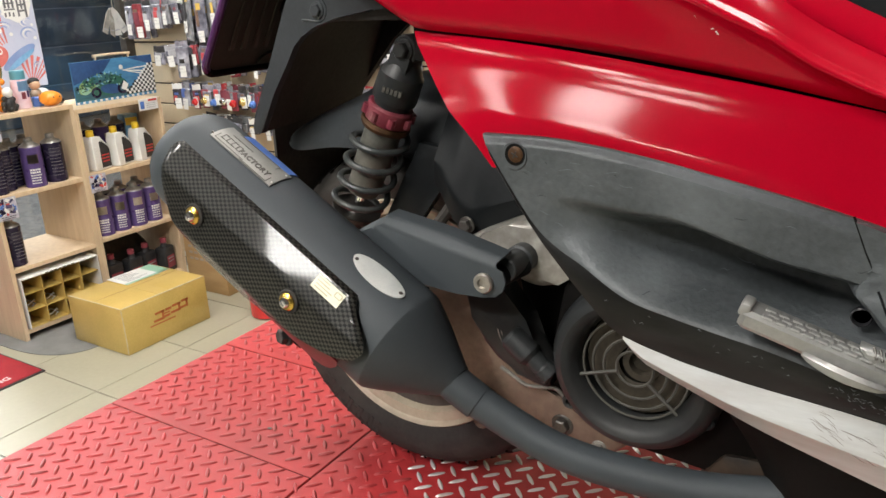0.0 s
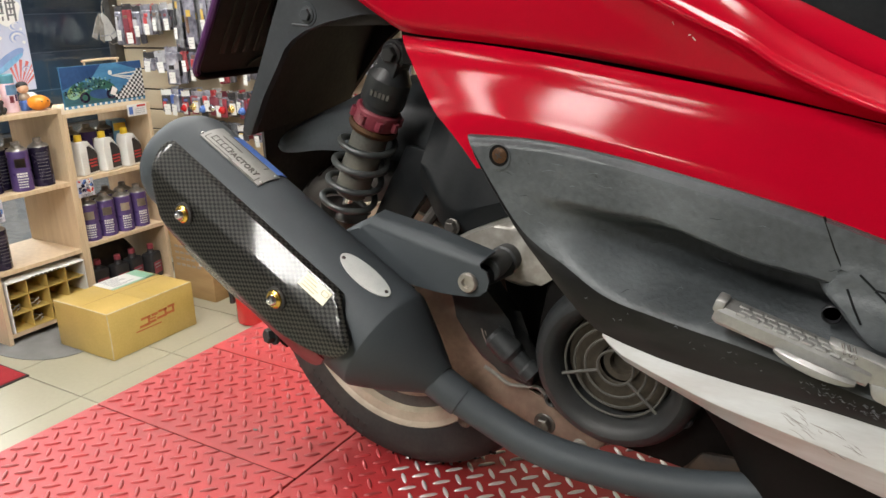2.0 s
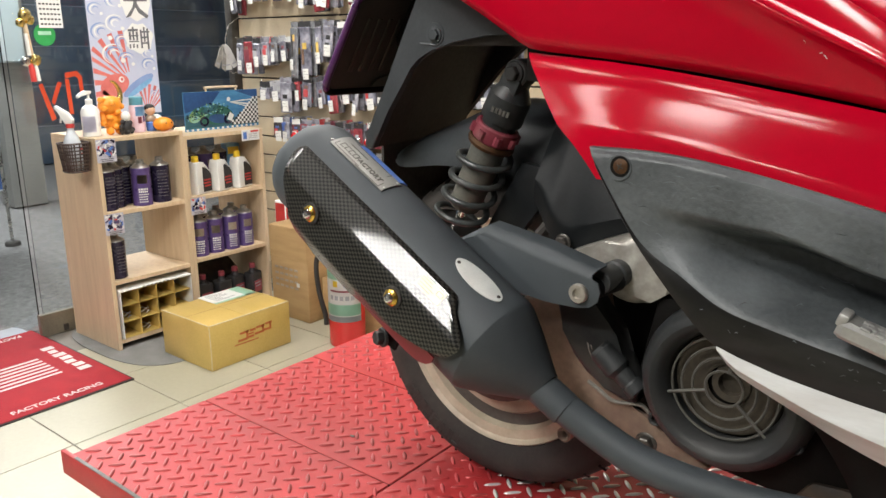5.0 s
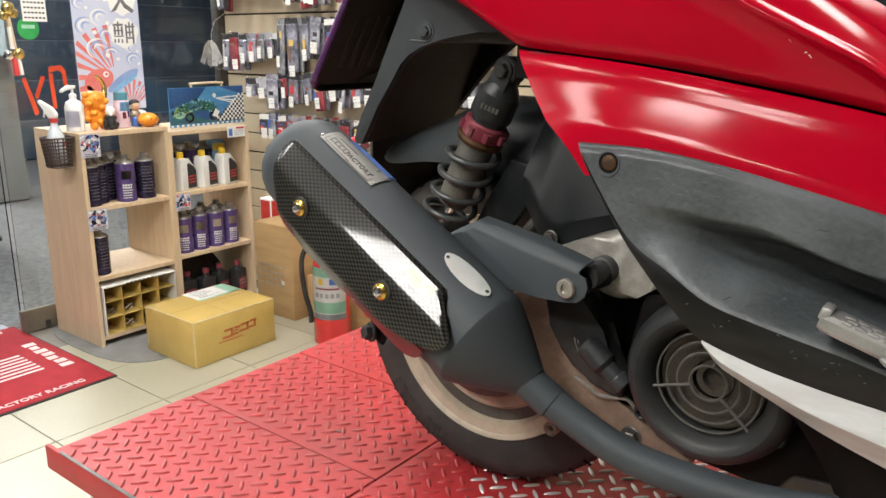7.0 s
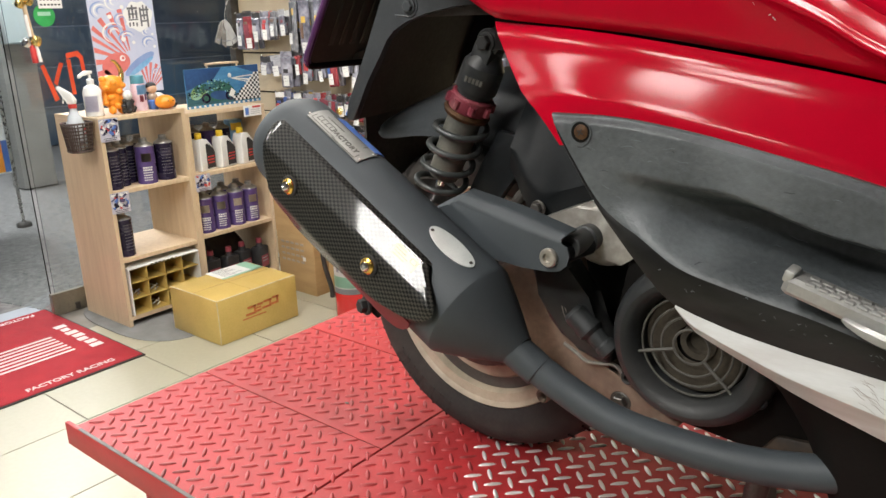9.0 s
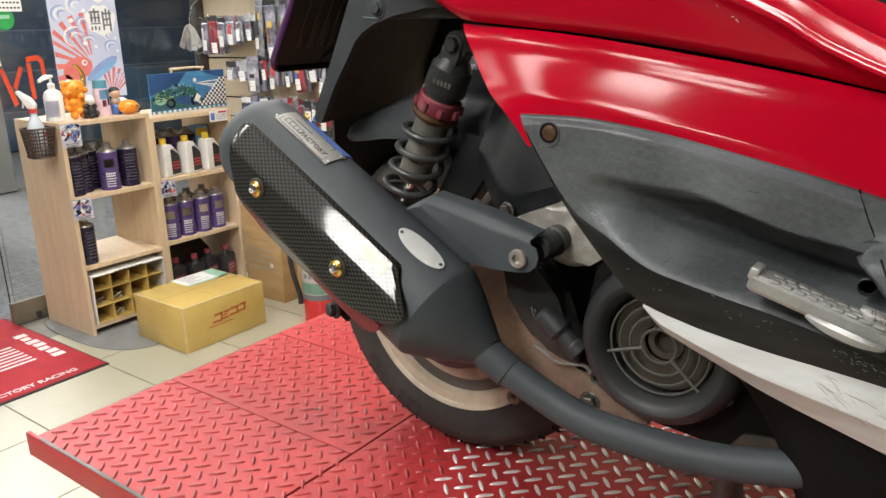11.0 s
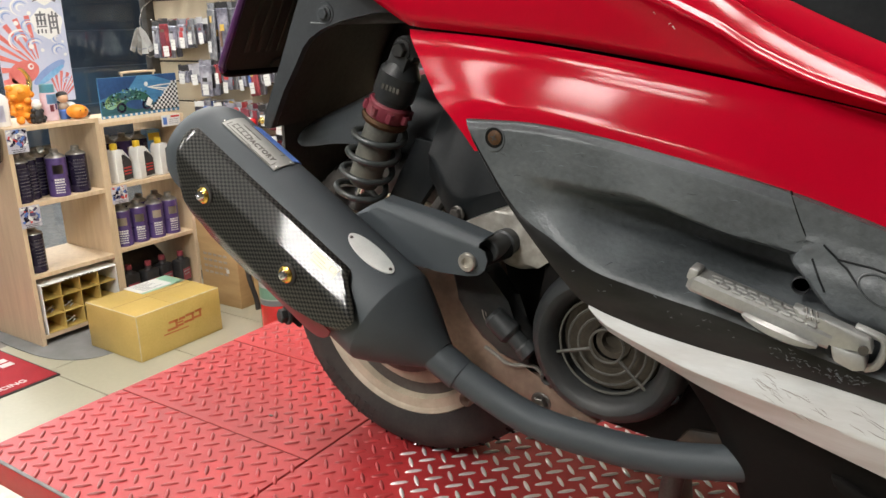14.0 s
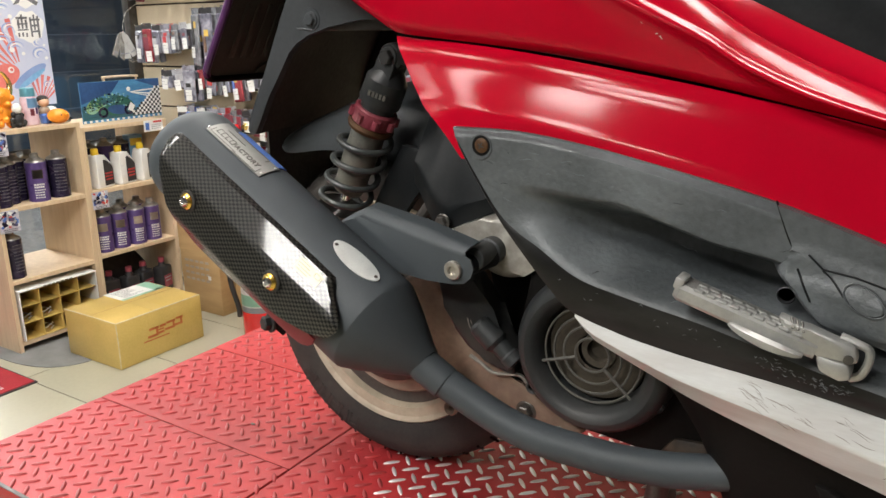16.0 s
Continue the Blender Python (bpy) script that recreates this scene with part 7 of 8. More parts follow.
part("printed_line", bm, GOLD_DIM, tall)
part("label", box((-2.285, 1.4822, 0.17), (-2.265, 1.4832, 0.19)), PAPER, tall)
tb2 = empty("cardboard_box", pose(0, 0, 0), "small brown cardboard box behind the extinguisher", "box")
part("carton", box((-2.19, 1.56, 0), (-1.72, 1.73, 0.22), 0.004), KRAFT, tb2)
part("printed_mark", lathe([(0, 0.022), (0.0006, 0.021)], (-1.80, 1.5595, 0.11), (0, -1, 0), 20), RED_STAMP, tb2)
wb = empty("white_box", pose(0, 0, 0), "flat white and red package behind the tall box", "box")
part("carton", box((-2.56, 1.60, 0), (-2.48, 1.75, 0.545), 0.003), PAPER, wb)
part("print", box((-2.4796, 1.605, 0.28), (-2.4790, 1.745, 0.535)), RED_PR, wb)
part("print", box((-2.555, 1.5992, 0.28), (-2.485, 1.5998, 0.535)), RED_PR, wb)

# fire extinguisher
ext = empty("fire_extinguisher", pose(-1.885, 1.425, 0, 0, 0, -60), "red fire extinguisher with a green label and black hose", "fire extinguisher")
part("cylinder", lathe([(0, 0.070), (0.006, 0.080), (0.02, 0.082), (0.35, 0.082), (0.385, 0.074), (0.41, 0.050), (0.425, 0.026), (0.445, 0.024)], (0, 0, 0), (0, 0, 1), 48), RED_GLOSS, ext)


def ext_band(z0, z1, mtl, r, span=2.2, turn=0.0, label=""):
    part("label", can_bands(r, z0, z1, span, turn), mtl, ext, label)


ext_band(0.15, 0.36, PAPER, 0.0824, label="white and green instruction label")
ext_band(0.318, 0.36, PALE_GREEN, 0.0826)
ext_band(0.155, 0.205, PALE_GREEN, 0.0826)
ext_band(0.262, 0.270, RED_DIM, 0.0827, 1.4)
ext_band(0.125, 0.15, GREY_PRINT, 0.0824)
ext_band(0.285, 0.312, YELLOW, 0.0828, 0.28, -0.35)
ext_band(0.285, 0.312, BLUE, 0.0828, 0.34, 0.32)
bm = bmesh.new()
for k in range(5):
    rings = [[(0.0829 * math.cos(-0.7 + 0.3 * k + 0.1 * i), 0.0829 * math.sin(-0.7 + 0.3 * k + 0.1 * i), z) for i in range(3)] for z in (0.225, 0.245)]
    add_rings(bm, rings, closed=False, caps=False)
part("printed_line", bm, GREY_PRINT, ext)
part("valve", lathe([(0.445, 0.018), (0.49, 0.018), (0.50, 0.012)], (0, 0, 0), (0, 0, 1), 20), STEEL, ext)
part("handle", slab([(-0.02, 0.495), (0.10, 0.52), (0.10, 0.53), (-0.02, 0.505)], -0.010, 0.010, 0.002), INK, ext)
part("hose", tube(smooth_path([(0.0, -0.02, 0.47), (0.01, -0.085, 0.455), (0.02, -0.125, 0.38), (0.025, -0.118, 0.25), (0.02, -0.095, 0.14), (0.02, -0.092, 0.09)], 8), 0.011, 12), RUBBER, ext)

# mats
mat = empty("entrance_mat", pose(0, 0, 0), "red entrance mat with white lettering and dark edge", "mat")
part("edging", box((-3.16, -0.36, 0.0), (-2.275, 0.612, 0.006), 0.002), MAT_EDGE, mat)
part("carpet", box((-3.152, -0.352, 0.004), (-2.284, 0.603, 0.0095), 0.002), MAT_RED, mat)
WHITE_MAT = surface("white_mat_pile", (0.60, 0.52, 0.50), (0.72, 0.65, 0.63), 0.95, 0, 40, 500, 0.5, 0.002)
part("lettering", text_bm("FACTORY RACING", 0.040, Matrix.Translation((-2.328, 0.333, 0.0098)) @ Matrix.Rotation(radians(90), 4, "Z"), 0.0004, 1.02, 0.0010), WHITE_MAT, mat)
part("lettering", text_bm("FACTORY RACING", 0.040, Matrix.Translation((-3.113, 0.365, 0.0098)) @ Matrix.Rotation(radians(-90), 4, "Z"), 0.0004, 1.02, 0.0010), WHITE_MAT, mat)
bm = bmesh.new()
for k in range(7):
    add_box(bm, (-2.78 + 0.035 * k, 0.02 - 0.01 * k, 0.0095), (-2.765 + 0.035 * k, 0.46, 0.0102))
part("stripe", bm, WHITE_MAT, mat)
bm = bmesh.new()
for k in range(7):
    add_box(bm, (-2.88 + 0.054 * k, 0.515 + 0.006 * (k % 2), 0.0095), (-2.842 + 0.054 * k, 0.565 - 0.010 * (k % 3 == 1), 0.0102))
part("logo_bar", bm, WHITE_MAT, mat)
tagged(link("grey_mat", slab([(-2.68 + 0.40 * math.copysign(abs(math.cos(a)) ** 0.7, math.cos(a)), 0.92 + 0.26 * math.copysign(abs(math.sin(a)) ** 0.7, math.sin(a))) for a in [2 * math.pi * i / 48 for i in range(48)]], 0.0004, 0.003, 0, plane="xy"), GREY_MAT), "grey felt mat under the shelf unit", "mat")

# ---------------------------------------------------------------- on the glass
GX = GLASS_X + 0.008
poster = empty("poster", pose(GX, 1.152, 1.0), "white and blue fish poster on the glass", "poster")
POSTER = surface("pale_blue_poster", (0.46, 0.50, 0.65), (0.60, 0.63, 0.74), 0.5, 0, 6, 200, 0.02, 0.0003)
POST_BLUE = surface("wave_blue_print", (0.20, 0.29, 0.55), (0.30, 0.40, 0.64), 0.5, 0, 14, 200, 0.02, 0.0003)
POST_RED = surface("fish_red_print", (0.58, 0.12, 0.11), (0.72, 0.22, 0.19), 0.5, 0, 20, 200, 0.02, 0.0003)
part("sheet", box((0, -0.165, -0.02), (0.0012, 0.165, 1.10)), POSTER, poster)


def flat(name, pts, x, mtl):
    part(name, slab(pts, x, x + 0.0004, 0, 1, "yz"), mtl, poster)


for k in range(10):
    a0, a1 = radians(95 + 13.5 * k), radians(101 + 13.5 * k)
    c = (0.02, 0.13)
    flat("red_ray", [(max(-0.163, c[0] + 0.05 * math.cos(a0)), c[1] + 0.05 * math.sin(a0)), (max(-0.163, c[0] + 0.24 * math.cos(a0)), c[1] + 0.24 * math.sin(a0)), (max(-0.163, c[0] + 0.24 * math.cos(a1)), c[1] + 0.24 * math.sin(a1)), (max(-0.163, c[0] + 0.05 * math.cos(a1)), c[1] + 0.05 * math.sin(a1))], 0.0013, POST_RED)
for k in range(7):
    a0, a1 = radians(20 + 14 * k), radians(27 + 14 * k)
    c = (0.09, -0.01)
    flat("red_ray", [(min(0.163, c[0] + 0.03 * math.cos(a0)), c[1] + 0.03 * math.sin(a0)), (min(0.163, c[0] + 0.13 * math.cos(a0)), c[1] + 0.13 * math.sin(a0)), (min(0.163, c[0] + 0.13 * math.cos(a1)), c[1] + 0.13 * math.sin(a1)), (min(0.163, c[0] + 0.03 * math.cos(a1)), c[1] + 0.03 * math.sin(a1))], 0.0013, POST_RED)
el = lambda cy, cz, ry, rz, rot=0.0, n=24: [(cy + ry * math.cos(a) * math.cos(rot) - rz * math.sin(a) * math.sin(rot), cz + ry * math.cos(a) * math.sin(rot) + rz * math.sin(a) * math.cos(rot)) for a in [2 * math.pi * i / n for i in range(n)]]
flat("red_fish", el(-0.065, 0.12, 0.075, 0.050, 0.35), 0.0019, POST_RED)
flat("red_fish_tail", [(-0.12, 0.10), (-0.160, 0.06), (-0.150, 0.02), (-0.09, 0.07)], 0.0019, POST_RED)
flat("fish_eye", el(-0.030, 0.145, 0.014, 0.014), 0.0024, PAPER)
flat("fish_eye", el(-0.028, 0.146, 0.007, 0.007), 0.0029, POST_RED)
flat("blue_fish", el(0.055, 0.115, 0.095, 0.026, 0.55), 0.0019, POST_BLUE)
flat("blue_fish_belly", el(0.062, 0.102, 0.080, 0.013, 0.55), 0.0024, SKY_PRINT)
arc = lambda cy, cz, r, w, a0, a1, n=14: [(cy + (r + w * math.sin(math.pi * i / n)) * math.cos(a0 + (a1 - a0) * i / n), cz + (r + w * math.sin(math.pi * i / n)) * 0.8 * math.sin(a0 + (a1 - a0) * i / n)) for i in range(n + 1)] + [(cy + (r - 0.001) * math.cos(a0 + (a1 - a0) * i / n), cz + (r - 0.001) * 0.8 * math.sin(a0 + (a1 - a0) * i / n)) for i in range(n, -1, -1)]
rnd = random.Random(8)
for k, (cy, cz, r) in enumerate(((-0.05, 0.26, 0.055), (-0.10, 0.36, 0.050), (0.01, 0.235, 0.040), (-0.03, 0.40, 0.045), (0.12, 0.21, 0.036), (-0.12, 0.46, 0.035), (0.12, 0.265, 0.030), (-0.11, 0.55, 0.045), (-0.03, 0.50, 0.04), (-0.06, 0.62, 0.05), (-0.005, 0.32, 0.036), (0.135, 0.07, 0.02))):
    for q in range(3):
        a0 = rnd.uniform(0.2, 1.2)
        flat("wave", arc(cy, cz, r * (1 - 0.3 * q), r * 0.16, a0, a0 + rnd.uniform(2.6, 4.2)), 0.0020 + 0.0001 * q + 0.00002 * k, (POST_BLUE, PAPER, POST_BLUE)[q] if k % 3 else (PAPER, POST_BLUE, PAPER)[q])
    flat("wave_foam", el(cy + r * 0.7, cz - r * 0.5, r * 0.22, r * 0.2), 0.0024, PAPER)
STROKE = surface("grey_brush_print", (0.10, 0.10, 0.11), (0.18, 0.18, 0.19), 0.6, 0, 30, 200, 0.02, 0.0003)
for cz in (0.485, 0.335):
    flat("sign_outline", [(0.080 + (0.074 + 0.006 * math.sin(5 * a)) * math.cos(a), cz + (0.068 + 0.006 * math.sin(7 * a)) * math.sin(a)) for a in [2 * math.pi * i / 32 for i in range(32)]], 0.0026, PAPER)
for pts in ([(0.020, 0.500), (0.140, 0.505), (0.140, 0.520), (0.020, 0.515)], [(0.070, 0.550), (0.090, 0.550), (0.086, 0.490), (0.050, 0.435), (0.022, 0.425), (0.062, 0.475), (0.070, 0.500)], [(0.084, 0.498), (0.100, 0.470), (0.142, 0.440), (0.132, 0.426), (0.092, 0.450), (0.074, 0.480)]):
    flat("brush_stroke", pts, 0.0031, STROKE)
cz = 0.335
for lo, hi in (((0.026, cz + 0.030), (0.078, cz + 0.042)), ((0.030, cz - 0.012), (0.040, cz + 0.030)), ((0.066, cz - 0.012), (0.076, cz + 0.030)), ((0.048, cz - 0.012), (0.057, cz + 0.052)), ((0.028, cz + 0.006), (0.078, cz + 0.014)), ((0.028, cz - 0.020), (0.078, cz - 0.012)), ((0.028, cz - 0.048), (0.036, cz - 0.028)), ((0.046, cz - 0.046), (0.054, cz - 0.026)), ((0.064, cz - 0.048), (0.072, cz - 0.028)), ((0.088, cz - 0.048), (0.097, cz + 0.040)), ((0.122, cz - 0.052), (0.132, cz + 0.046)), ((0.088, cz + 0.024), (0.138, cz + 0.034)), ((0.097, cz - 0.002), (0.122, cz + 0.008)), ((0.097, cz - 0.028), (0.122, cz - 0.018)), ((0.106, cz - 0.018), (0.114, cz + 0.052))):
    flat("brush_stroke", [(lo[0], lo[1]), (hi[0], lo[1] + 0.002), (hi[0], hi[1]), (lo[0], hi[1] - 0.002)], 0.0031, STROKE)

VINYL = surface("orange_red_vinyl", (0.50, 0.045, 0.016), (0.62, 0.08, 0.025), 0.45, 0, 20, 200, 0.02, 0.0003)
letters = empty("window_lettering", pose(GX, 0, 0), "orange-red vinyl letter strokes on the glass", "lettering")
for pts in ([(0.735, 1.135), (0.752, 1.140), (0.795, 0.985), (0.775, 0.975)], [(0.820, 1.145), (0.838, 1.140), (0.795, 1.045), (0.782, 1.058)], [(0.858, 1.00), (0.876, 1.00), (0.872, 1.155), (0.854, 1.155)], [(0.872, 1.185), (0.912, 1.190), (0.932, 1.165), (0.934, 1.09), (0.918, 1.08), (0.914, 1.155), (0.900, 1.168), (0.856, 1.158), (0.856, 1.182)]):
    part("stroke", slab(pts, 0, 0.0006, 0, 1, "yz"), VINYL, letters)
gd = empty("round_sticker", pose(GX, 0.79, 1.345), "round green sticker on the glass", "sticker")
part("disc", lathe([(0, 0.047), (0.0006, 0.046)], (0, 0, 0), (1, 0, 0), 32), GREEN, gd)
part("mark", box((0.0007, -0.028, 0.0), (0.0012, 0.028, 0.016), 0.0002, 1), PALE_GREEN, gd)
cal = empty("calendar", pose(GX + 0.002, 0.822, 1.375), "white paper calendar with printed columns on the glass", "calendar")
part("sheet", box((0, -0.052, 0), (0.002, 0.052, 0.20), 0.0004, 1), PAPER, cal)
for i in range(6):
    for j in range(9):
        part("date_mark", box((0.002, -0.044 + 0.0155 * i, 0.012 + 0.021 * j), (0.0026, -0.034 + 0.0155 * i, 0.019 + 0.021 * j)), INK, cal)
bl = empty("bell_garland", pose(GX + 0.03, 0.702, 1.15), "gold bells with a wooden tube and red tassel", "ornament")
for yy, zz, r, mt in ((0, 0.275, 0.026, GOLD), (-0.02, 0.245, 0.020, GOLD), (0.018, 0.255, 0.020, GOLD), (0.022, 0.090, 0.023, GOLD), (-0.020, 0.084, 0.020, CHROME)):
    part("bell", lathe([(-r, r * 0.25), (-r * 0.8, r * 0.8), (-r * 0.1, r), (r * 0.7, r * 0.8), (r, r * 0.4)], (0, yy, zz), (0.2, 0.3, 1), 14), mt, bl)
part("tube", lathe([(0, 0.009), (0.13, 0.009)], (0, 0.008, 0.11), (0, -0.1, 1), 14), WOOD, bl)
part("tube", lathe([(0, 0.008), (0.09, 0.008)], (0.01, -0.006, 0.11), (0, -0.05, 1), 14), WHITE_PL, bl)
part("tassel", lathe([(0, 0.006), (0.02, 0.013), (0.075, 0.012)], (0, 0.0, 0.075), (0, 0.05, -1), 12), RED_PR, bl)
part("tassel", lathe([(0, 0.004), (0.02, 0.008), (0.07, 0.008)], (0.006, 0.016, 0.072), (0, 0.1, -1), 12), PAPER, bl)
part("cord", tube([(0, 0, 0.07), (0, 0.002, 0.9)], 0.0012, 6), INK, bl)
hk = empty("hanging_tags", pose(-2.93, 1.645, 1.245), "clip of clear plastic bags on a wire hook", "tags")
part("hook", tube(smooth_path([(0, 0.0, 0.06), (0, 0.004, 0.10), (0, 0.025, 0.15), (0, 0.05, 0.17), (0.01, 0.09, 0.20)], 6), 0.0022, 8), STEEL, hk)
PAPER_GREY = surface("grey_bag_card", (0.40, 0.39, 0.37), (0.56, 0.55, 0.52), 0.3, 0, 24, 150, 0.2, 0.002)
BAG = surface("grey_beige_bag", (0.22, 0.21, 0.185), (0.42, 0.40, 0.365), 0.25, 0, 24, 150, 0.2, 0.002)
for k in range(4):
    m = Matrix.Translation((0.004 * k, -0.012, 0.06)) @ Matrix.Rotation(radians((-24, 9, -7, 27)[k]), 4, "X") @ Matrix.Rotation(radians((10, -14, 18, -8, 12, -20)[k]), 4, "Z")
    part("bag", slab([(-0.006, 0.0), (0.006, 0.0), (0.017, -0.030), (0.017, -0.125 - 0.006 * (k % 3)), (-0.017, -0.120 - 0.006 * (k % 2)), (-0.017, -0.030)], -0.0015, 0.0015, 0.0006, 1, "yz"), (BAG, PAPER_GREY)[k % 2], hk).data.transform(m)
    part("printed_line", slab([(-0.012, -0.100), (0.012, -0.100), (0.012, -0.106), (-0.012, -0.106)], 0.0016, 0.0019, 0, 1, "yz"), GREY_PRINT, hk).data.transform(m)
for k in range(2):
    pg = empty("wire_hook", pose(-2.92, 1.70, 1.16 - 0.24 * k), "chrome display hook on the post", "hook", "display hooks")
    part("wire", tube([(0, 0.07, 0.03), (0, -0.03, 0.0), (0, -0.045, 0.012)], 0.0025, 8), CHROME, pg)

# corner post between the glass and the slat wall
tagged(link("corner_post", box((-3.04, 1.735, 0), (-2.992, 1.80, CEIL), 0.002), DARK_STEEL), "dark metal corner post", "post", kind="structure")

# ---------------------------------------------------------------- hanging goods on the slat wall
GOODS = [surface("goods_" + n, a, b, 0.35, 0, 30, 200, 0.05, 0.0005) for n, a, b in (
    ("black", (0.02, 0.02, 0.022), (0.06, 0.06, 0.062)), ("red", (0.42, 0.03, 0.04), (0.60, 0.08, 0.08)), ("silver", (0.30, 0.30, 0.33), (0.50, 0.50, 0.53)),
    ("blue", (0.04, 0.08, 0.32), (0.10, 0.18, 0.48)), ("gold", (0.55, 0.36, 0.06), (0.72, 0.50, 0.12)), ("maroon", (0.16, 0.03, 0.05), (0.26, 0.06, 0.08)), ("brown", (0.12, 0.07, 0.05), (0.22, 0.14, 0.10)))]
rnd = random.Random(11)
BAGS = [CLEAR_PL] + [surface("bag_film_" + n, a, b, 0.13, 0, 16, 48, 0.7, 0.006, rough_var=0.1) for n, a, b in (
    ("lilac", (0.04, 0.04, 0.06), (0.40, 0.40, 0.48)), ("frost", (0.08, 0.08, 0.11), (0.55, 0.55, 0.62)), ("red", (0.14, 0.02, 0.03), (0.46, 0.09, 0.10)), ("dark", (0.02, 0.02, 0.024), (0.13, 0.125, 0.14)), ("smoke", (0.06, 0.06, 0.08), (0.34, 0.34, 0.40)))]


def pack(x, z, w, h, item, style, lean):
    """A clear blister pack on a hook: hook, header card, bag, the item inside and a price tag."""
    g = empty("blister_pack", pose(x, SLAT_Y - 0.002, z), "clear blister pack with a white price tag on a hook", "package", "hanging packs on the slat wall")
    part("hook", tube([(0, 0.0, 0.012), (0, -0.11, 0.004), (0, -0.118, 0.012)], 0.0022, 6), CHROME, g)
    for k in range(3):
        y = -0.030 - 0.033 * k
        m = Matrix.Translation((rnd.uniform(-0.006, 0.006), y, rnd.uniform(-0.006, 0.004))) @ Matrix.Rotation(radians(lean + rnd.uniform(-7, 7)), 4, "Y") @ Matrix.Rotation(radians(rnd.uniform(-18, 18)), 4, "Z")
        film = BAGS[(style + k) % len(BAGS)]
        part("header_card", box((-w / 2, -0.001, -0.016), (w / 2, 0.001, 0.010), 0, 1, m), (PAPER, GOODS[item], film, GOODS[0])[(style + k) % 4], g)
        part("bag", box((-w / 2 * 0.98, -0.008, -h), (w / 2 * 0.98, 0.004, -0.017), 0.005, 1, m), film, g)
        x0 = rnd.uniform(-0.42, -0.2) * w
        z0 = rnd.uniform(0.55, 0.9) * h
        part("item", box((x0, -0.012, -z0), (x0 + w * rnd.uniform(0.2, 0.6), -0.0075, -z0 + h * rnd.uniform(0.2, 0.45)), 0.003, 1, m), GOODS[item], g)
        part("item", box((x0 + 0.1 * w, -0.0105, -z0 + 0.3 * h), (x0 + 0.5 * w, -0.0078, -z0 + h * 0.42), 0.001, 1, m), GOODS[(item + style) % len(GOODS)], g)
        if k == 2:
            tx = rnd.uniform(-0.40, -0.05) * w
            tz = rnd.uniform(0.72, 0.98) * h
            part("price_tag", box((tx, -0.0155, -tz), (tx + 0.034, -0.0145, -tz + 0.026), 0, 1, m), PAPER, g)
            part("price_tag", box((tx + 0.002, -0.0160, -tz - 0.024), (tx + 0.035, -0.0150, -tz - 0.001), 0, 1, m), PAPER, g)
            part("printed_line", box((tx + 0.003, -0.0163, -tz + 0.012), (tx + 0.018, -0.0157, -tz + 0.014), 0, 1, m), GREY_PRINT, g)
    return g


for row, (z, x0, x1, stepx, h, items) in enumerate(((1.62, -2.90, -1.3, 0.085, 0.15, (0, 1, 2, 0, 5)), (1.33, -2.86, -2.48, 0.066, 0.17, (2, 5, 2, 1, 2)), (1.40, -2.44, -1.2, 0.080, 0.22, (0, 6, 4, 0, 1)), (1.12, -2.68, -2.50, 0.085, 0.11, (2, 2, 5)), (1.145, -2.52, -1.2, 0.078, 0.15, (0, 0, 1, 0, 3)), (0.945, -2.60, -1.2, 0.070, 0.10, (1, 3, 1, 4, 1, 5)), (0.80, -2.45, -1.4, 0.11, 0.10, (2, 0, 2)))):
    x, k = x0, 0
    while x < x1:
        pack(x, z + rnd.uniform(-0.006, 0.006), stepx * rnd.uniform(0.6, 1.0), h * rnd.uniform(0.6, 1.15), items[k % len(items)], rnd.randint(0, 5), rnd.uniform(-4, 4))
        x += stepx * rnd.uniform(0.95, 1.1)
        k += 1
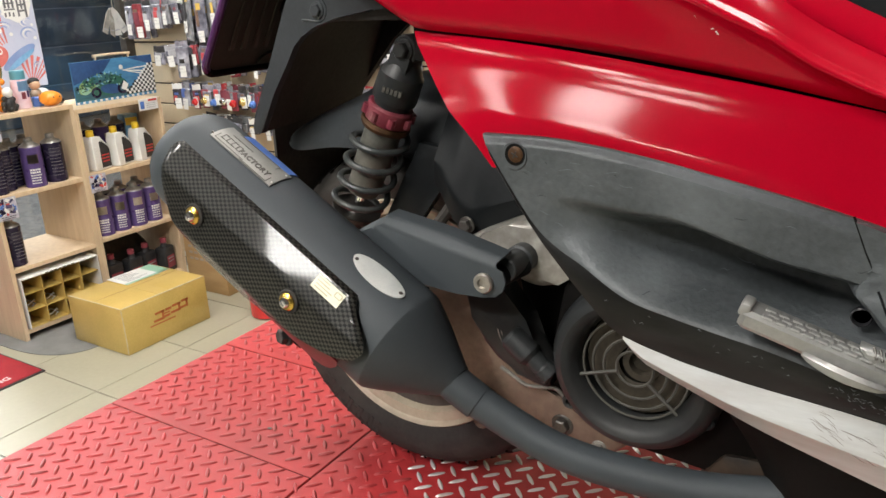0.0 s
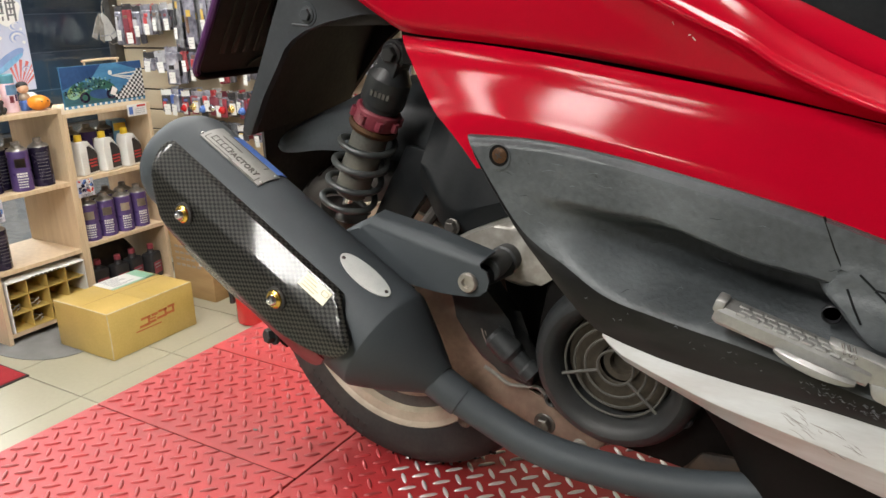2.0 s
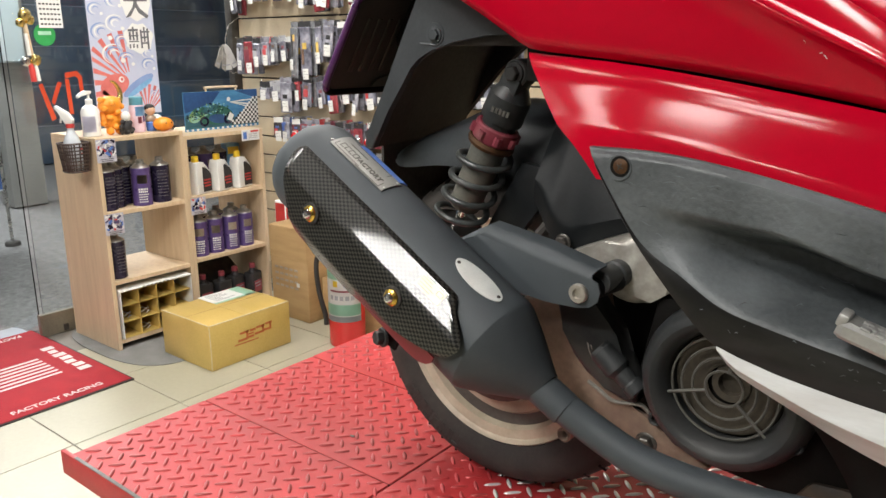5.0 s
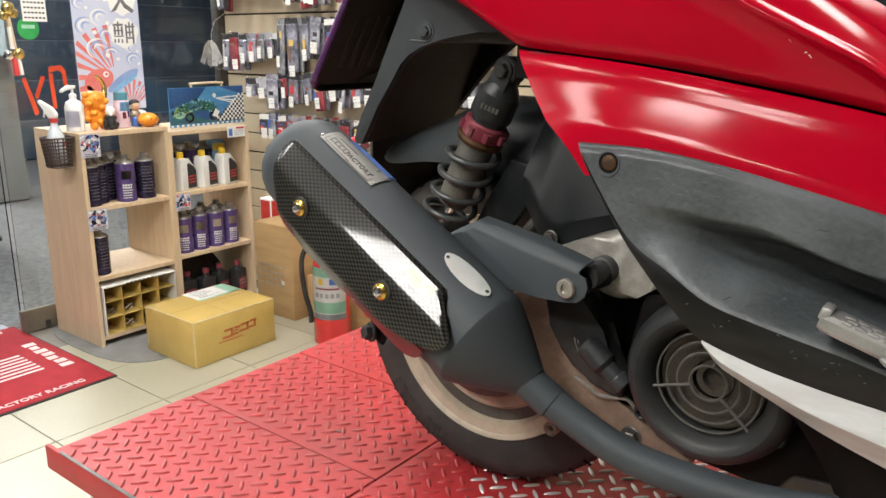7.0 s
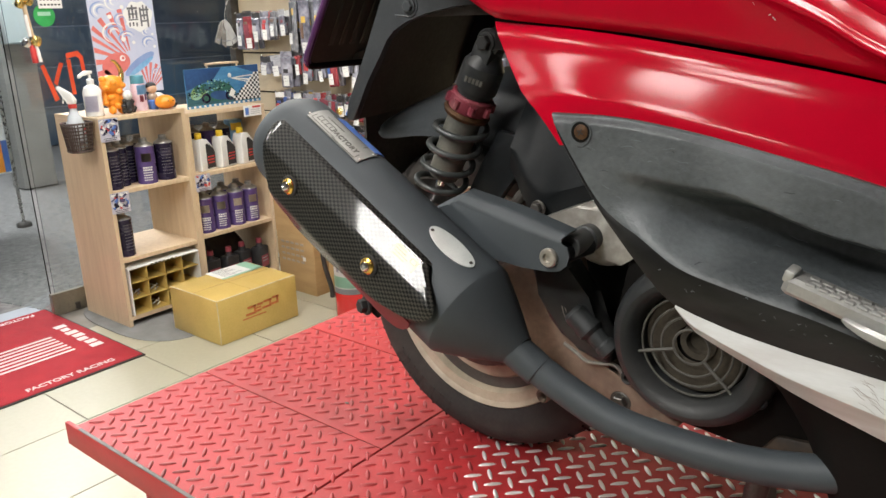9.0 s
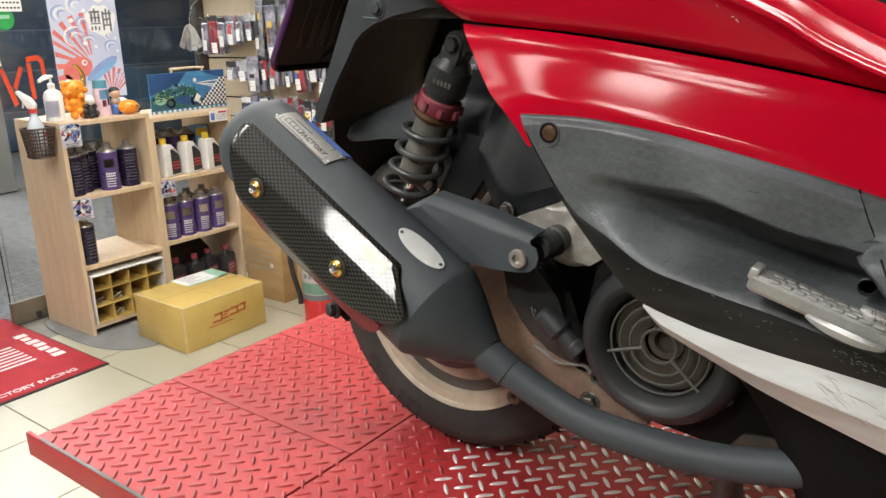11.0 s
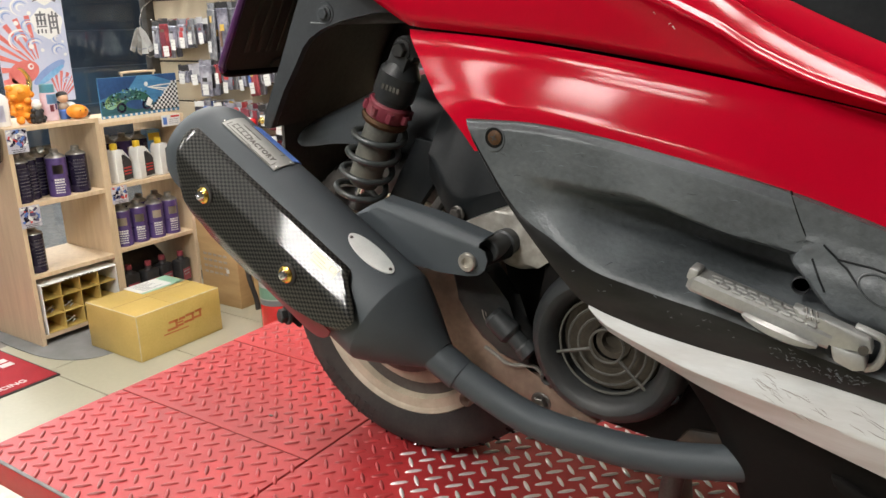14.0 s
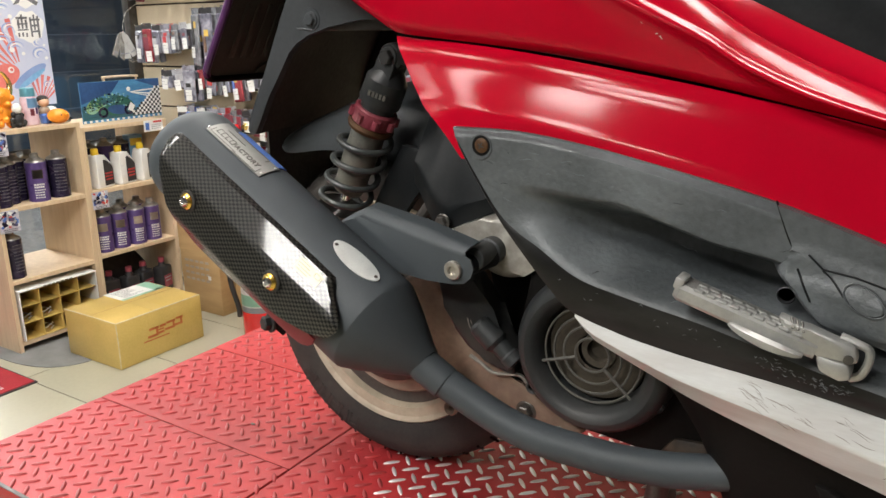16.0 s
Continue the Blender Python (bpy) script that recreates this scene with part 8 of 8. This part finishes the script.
# small coloured knobs in the lowest full row
for k in range(14):
    kn = empty("anodised_knob", pose(-2.46 + 0.062 * k, SLAT_Y - 0.105, 0.872 + 0.008 * (k % 2)), "small anodised metal knob on a dark card", "knob", "coloured knobs")
    part("knob", lathe([(0, 0.010), (0.004, 0.017), (0.012, 0.017), (0.018, 0.009), (0.024, 0.009)], (0, 0, 0), (0, -1, 0), 16), [RED_GLOSS, GOLD, BLUE, CHROME][k % 4], kn)
    part("backing_card", box((-0.022, 0.0, -0.035), (0.022, 0.0015, 0.05)), (GOODS[5], RED_DIM, GOODS[0])[k % 3], kn)
    part("peg", tube([(0, 0.0015, 0.04), (0, 0.105, 0.042)], 0.002, 6), CHROME, kn)

# ---------------------------------------------------------------- outside the glass
flag = empty("banner_flag", pose(-5.0, 1.30, -0.012), "white advertising banner with red marks and a striped foot", "banner")
part("pole", tube([(0, 0.012, 0.0), (0, 0.012, 2.2)], 0.012, 10), STEEL, flag)
part("foot", lathe([(0, 0.05), (0.02, 0.05), (0.03, 0.04), (0.035, 0.015)], (0, 0.012, 0.0), (0, 0, 1), 28), DARK_STEEL, flag)
part("cloth", box((-0.003, -0.50, 0.38), (0.003, -0.002, 2.15), 0.001, 1), PAPER, flag)
YELLOW_GREEN = surface("yellow_green_print", (0.42, 0.50, 0.04), (0.52, 0.60, 0.08), 0.5, 0, 20, 200, 0.02, 0.0003)
for k, mt in enumerate((BLUE, ORANGE, YELLOW_GREEN, GREEN)):
    part("stripe", box((0.0032, (-0.040, -0.085, -0.20, -0.40)[k], 0.39), (0.0040, (-0.003, -0.0405, -0.0855, -0.2005)[k], 0.60)), mt, flag)
for k in range(6):
    z = 0.66 + 0.13 * k
    for q, (y0, y1, h) in enumerate(((-0.115, -0.05, 0.016), (-0.115, -0.099, 0.09), (-0.10, -0.055, 0.014), (-0.066, -0.05, 0.07))):
        part("red_mark", box((0.0032, y0, z + (0.0, 0.016, 0.055, 0.018)[q]), (0.0038, y1, z + (0.0, 0.016, 0.055, 0.018)[q] + h)), RED_PR, flag)

# ---------------------------------------------------------------- floor tiles
tile_me = None
for i in range(-3, 14):
    for j in range(-9, 5):
        x, y = -1.95 + 0.405 * i, 0.20 + 0.405 * j
        if x < -3.0 or x > 3.1 or y > 1.55 or y < -3.1:
            continue
        if tile_me is None:
            t = link("tile", box((0.0022, 0.0022, -0.0038), (0.4028, 0.4028, 0), 0.001, 1), TILE)
            tile_me = t.data
        else:
            t = new("tile", tile_me)
        t.location, t.parent = (x, y, 0), bpy.data.objects["floor"]
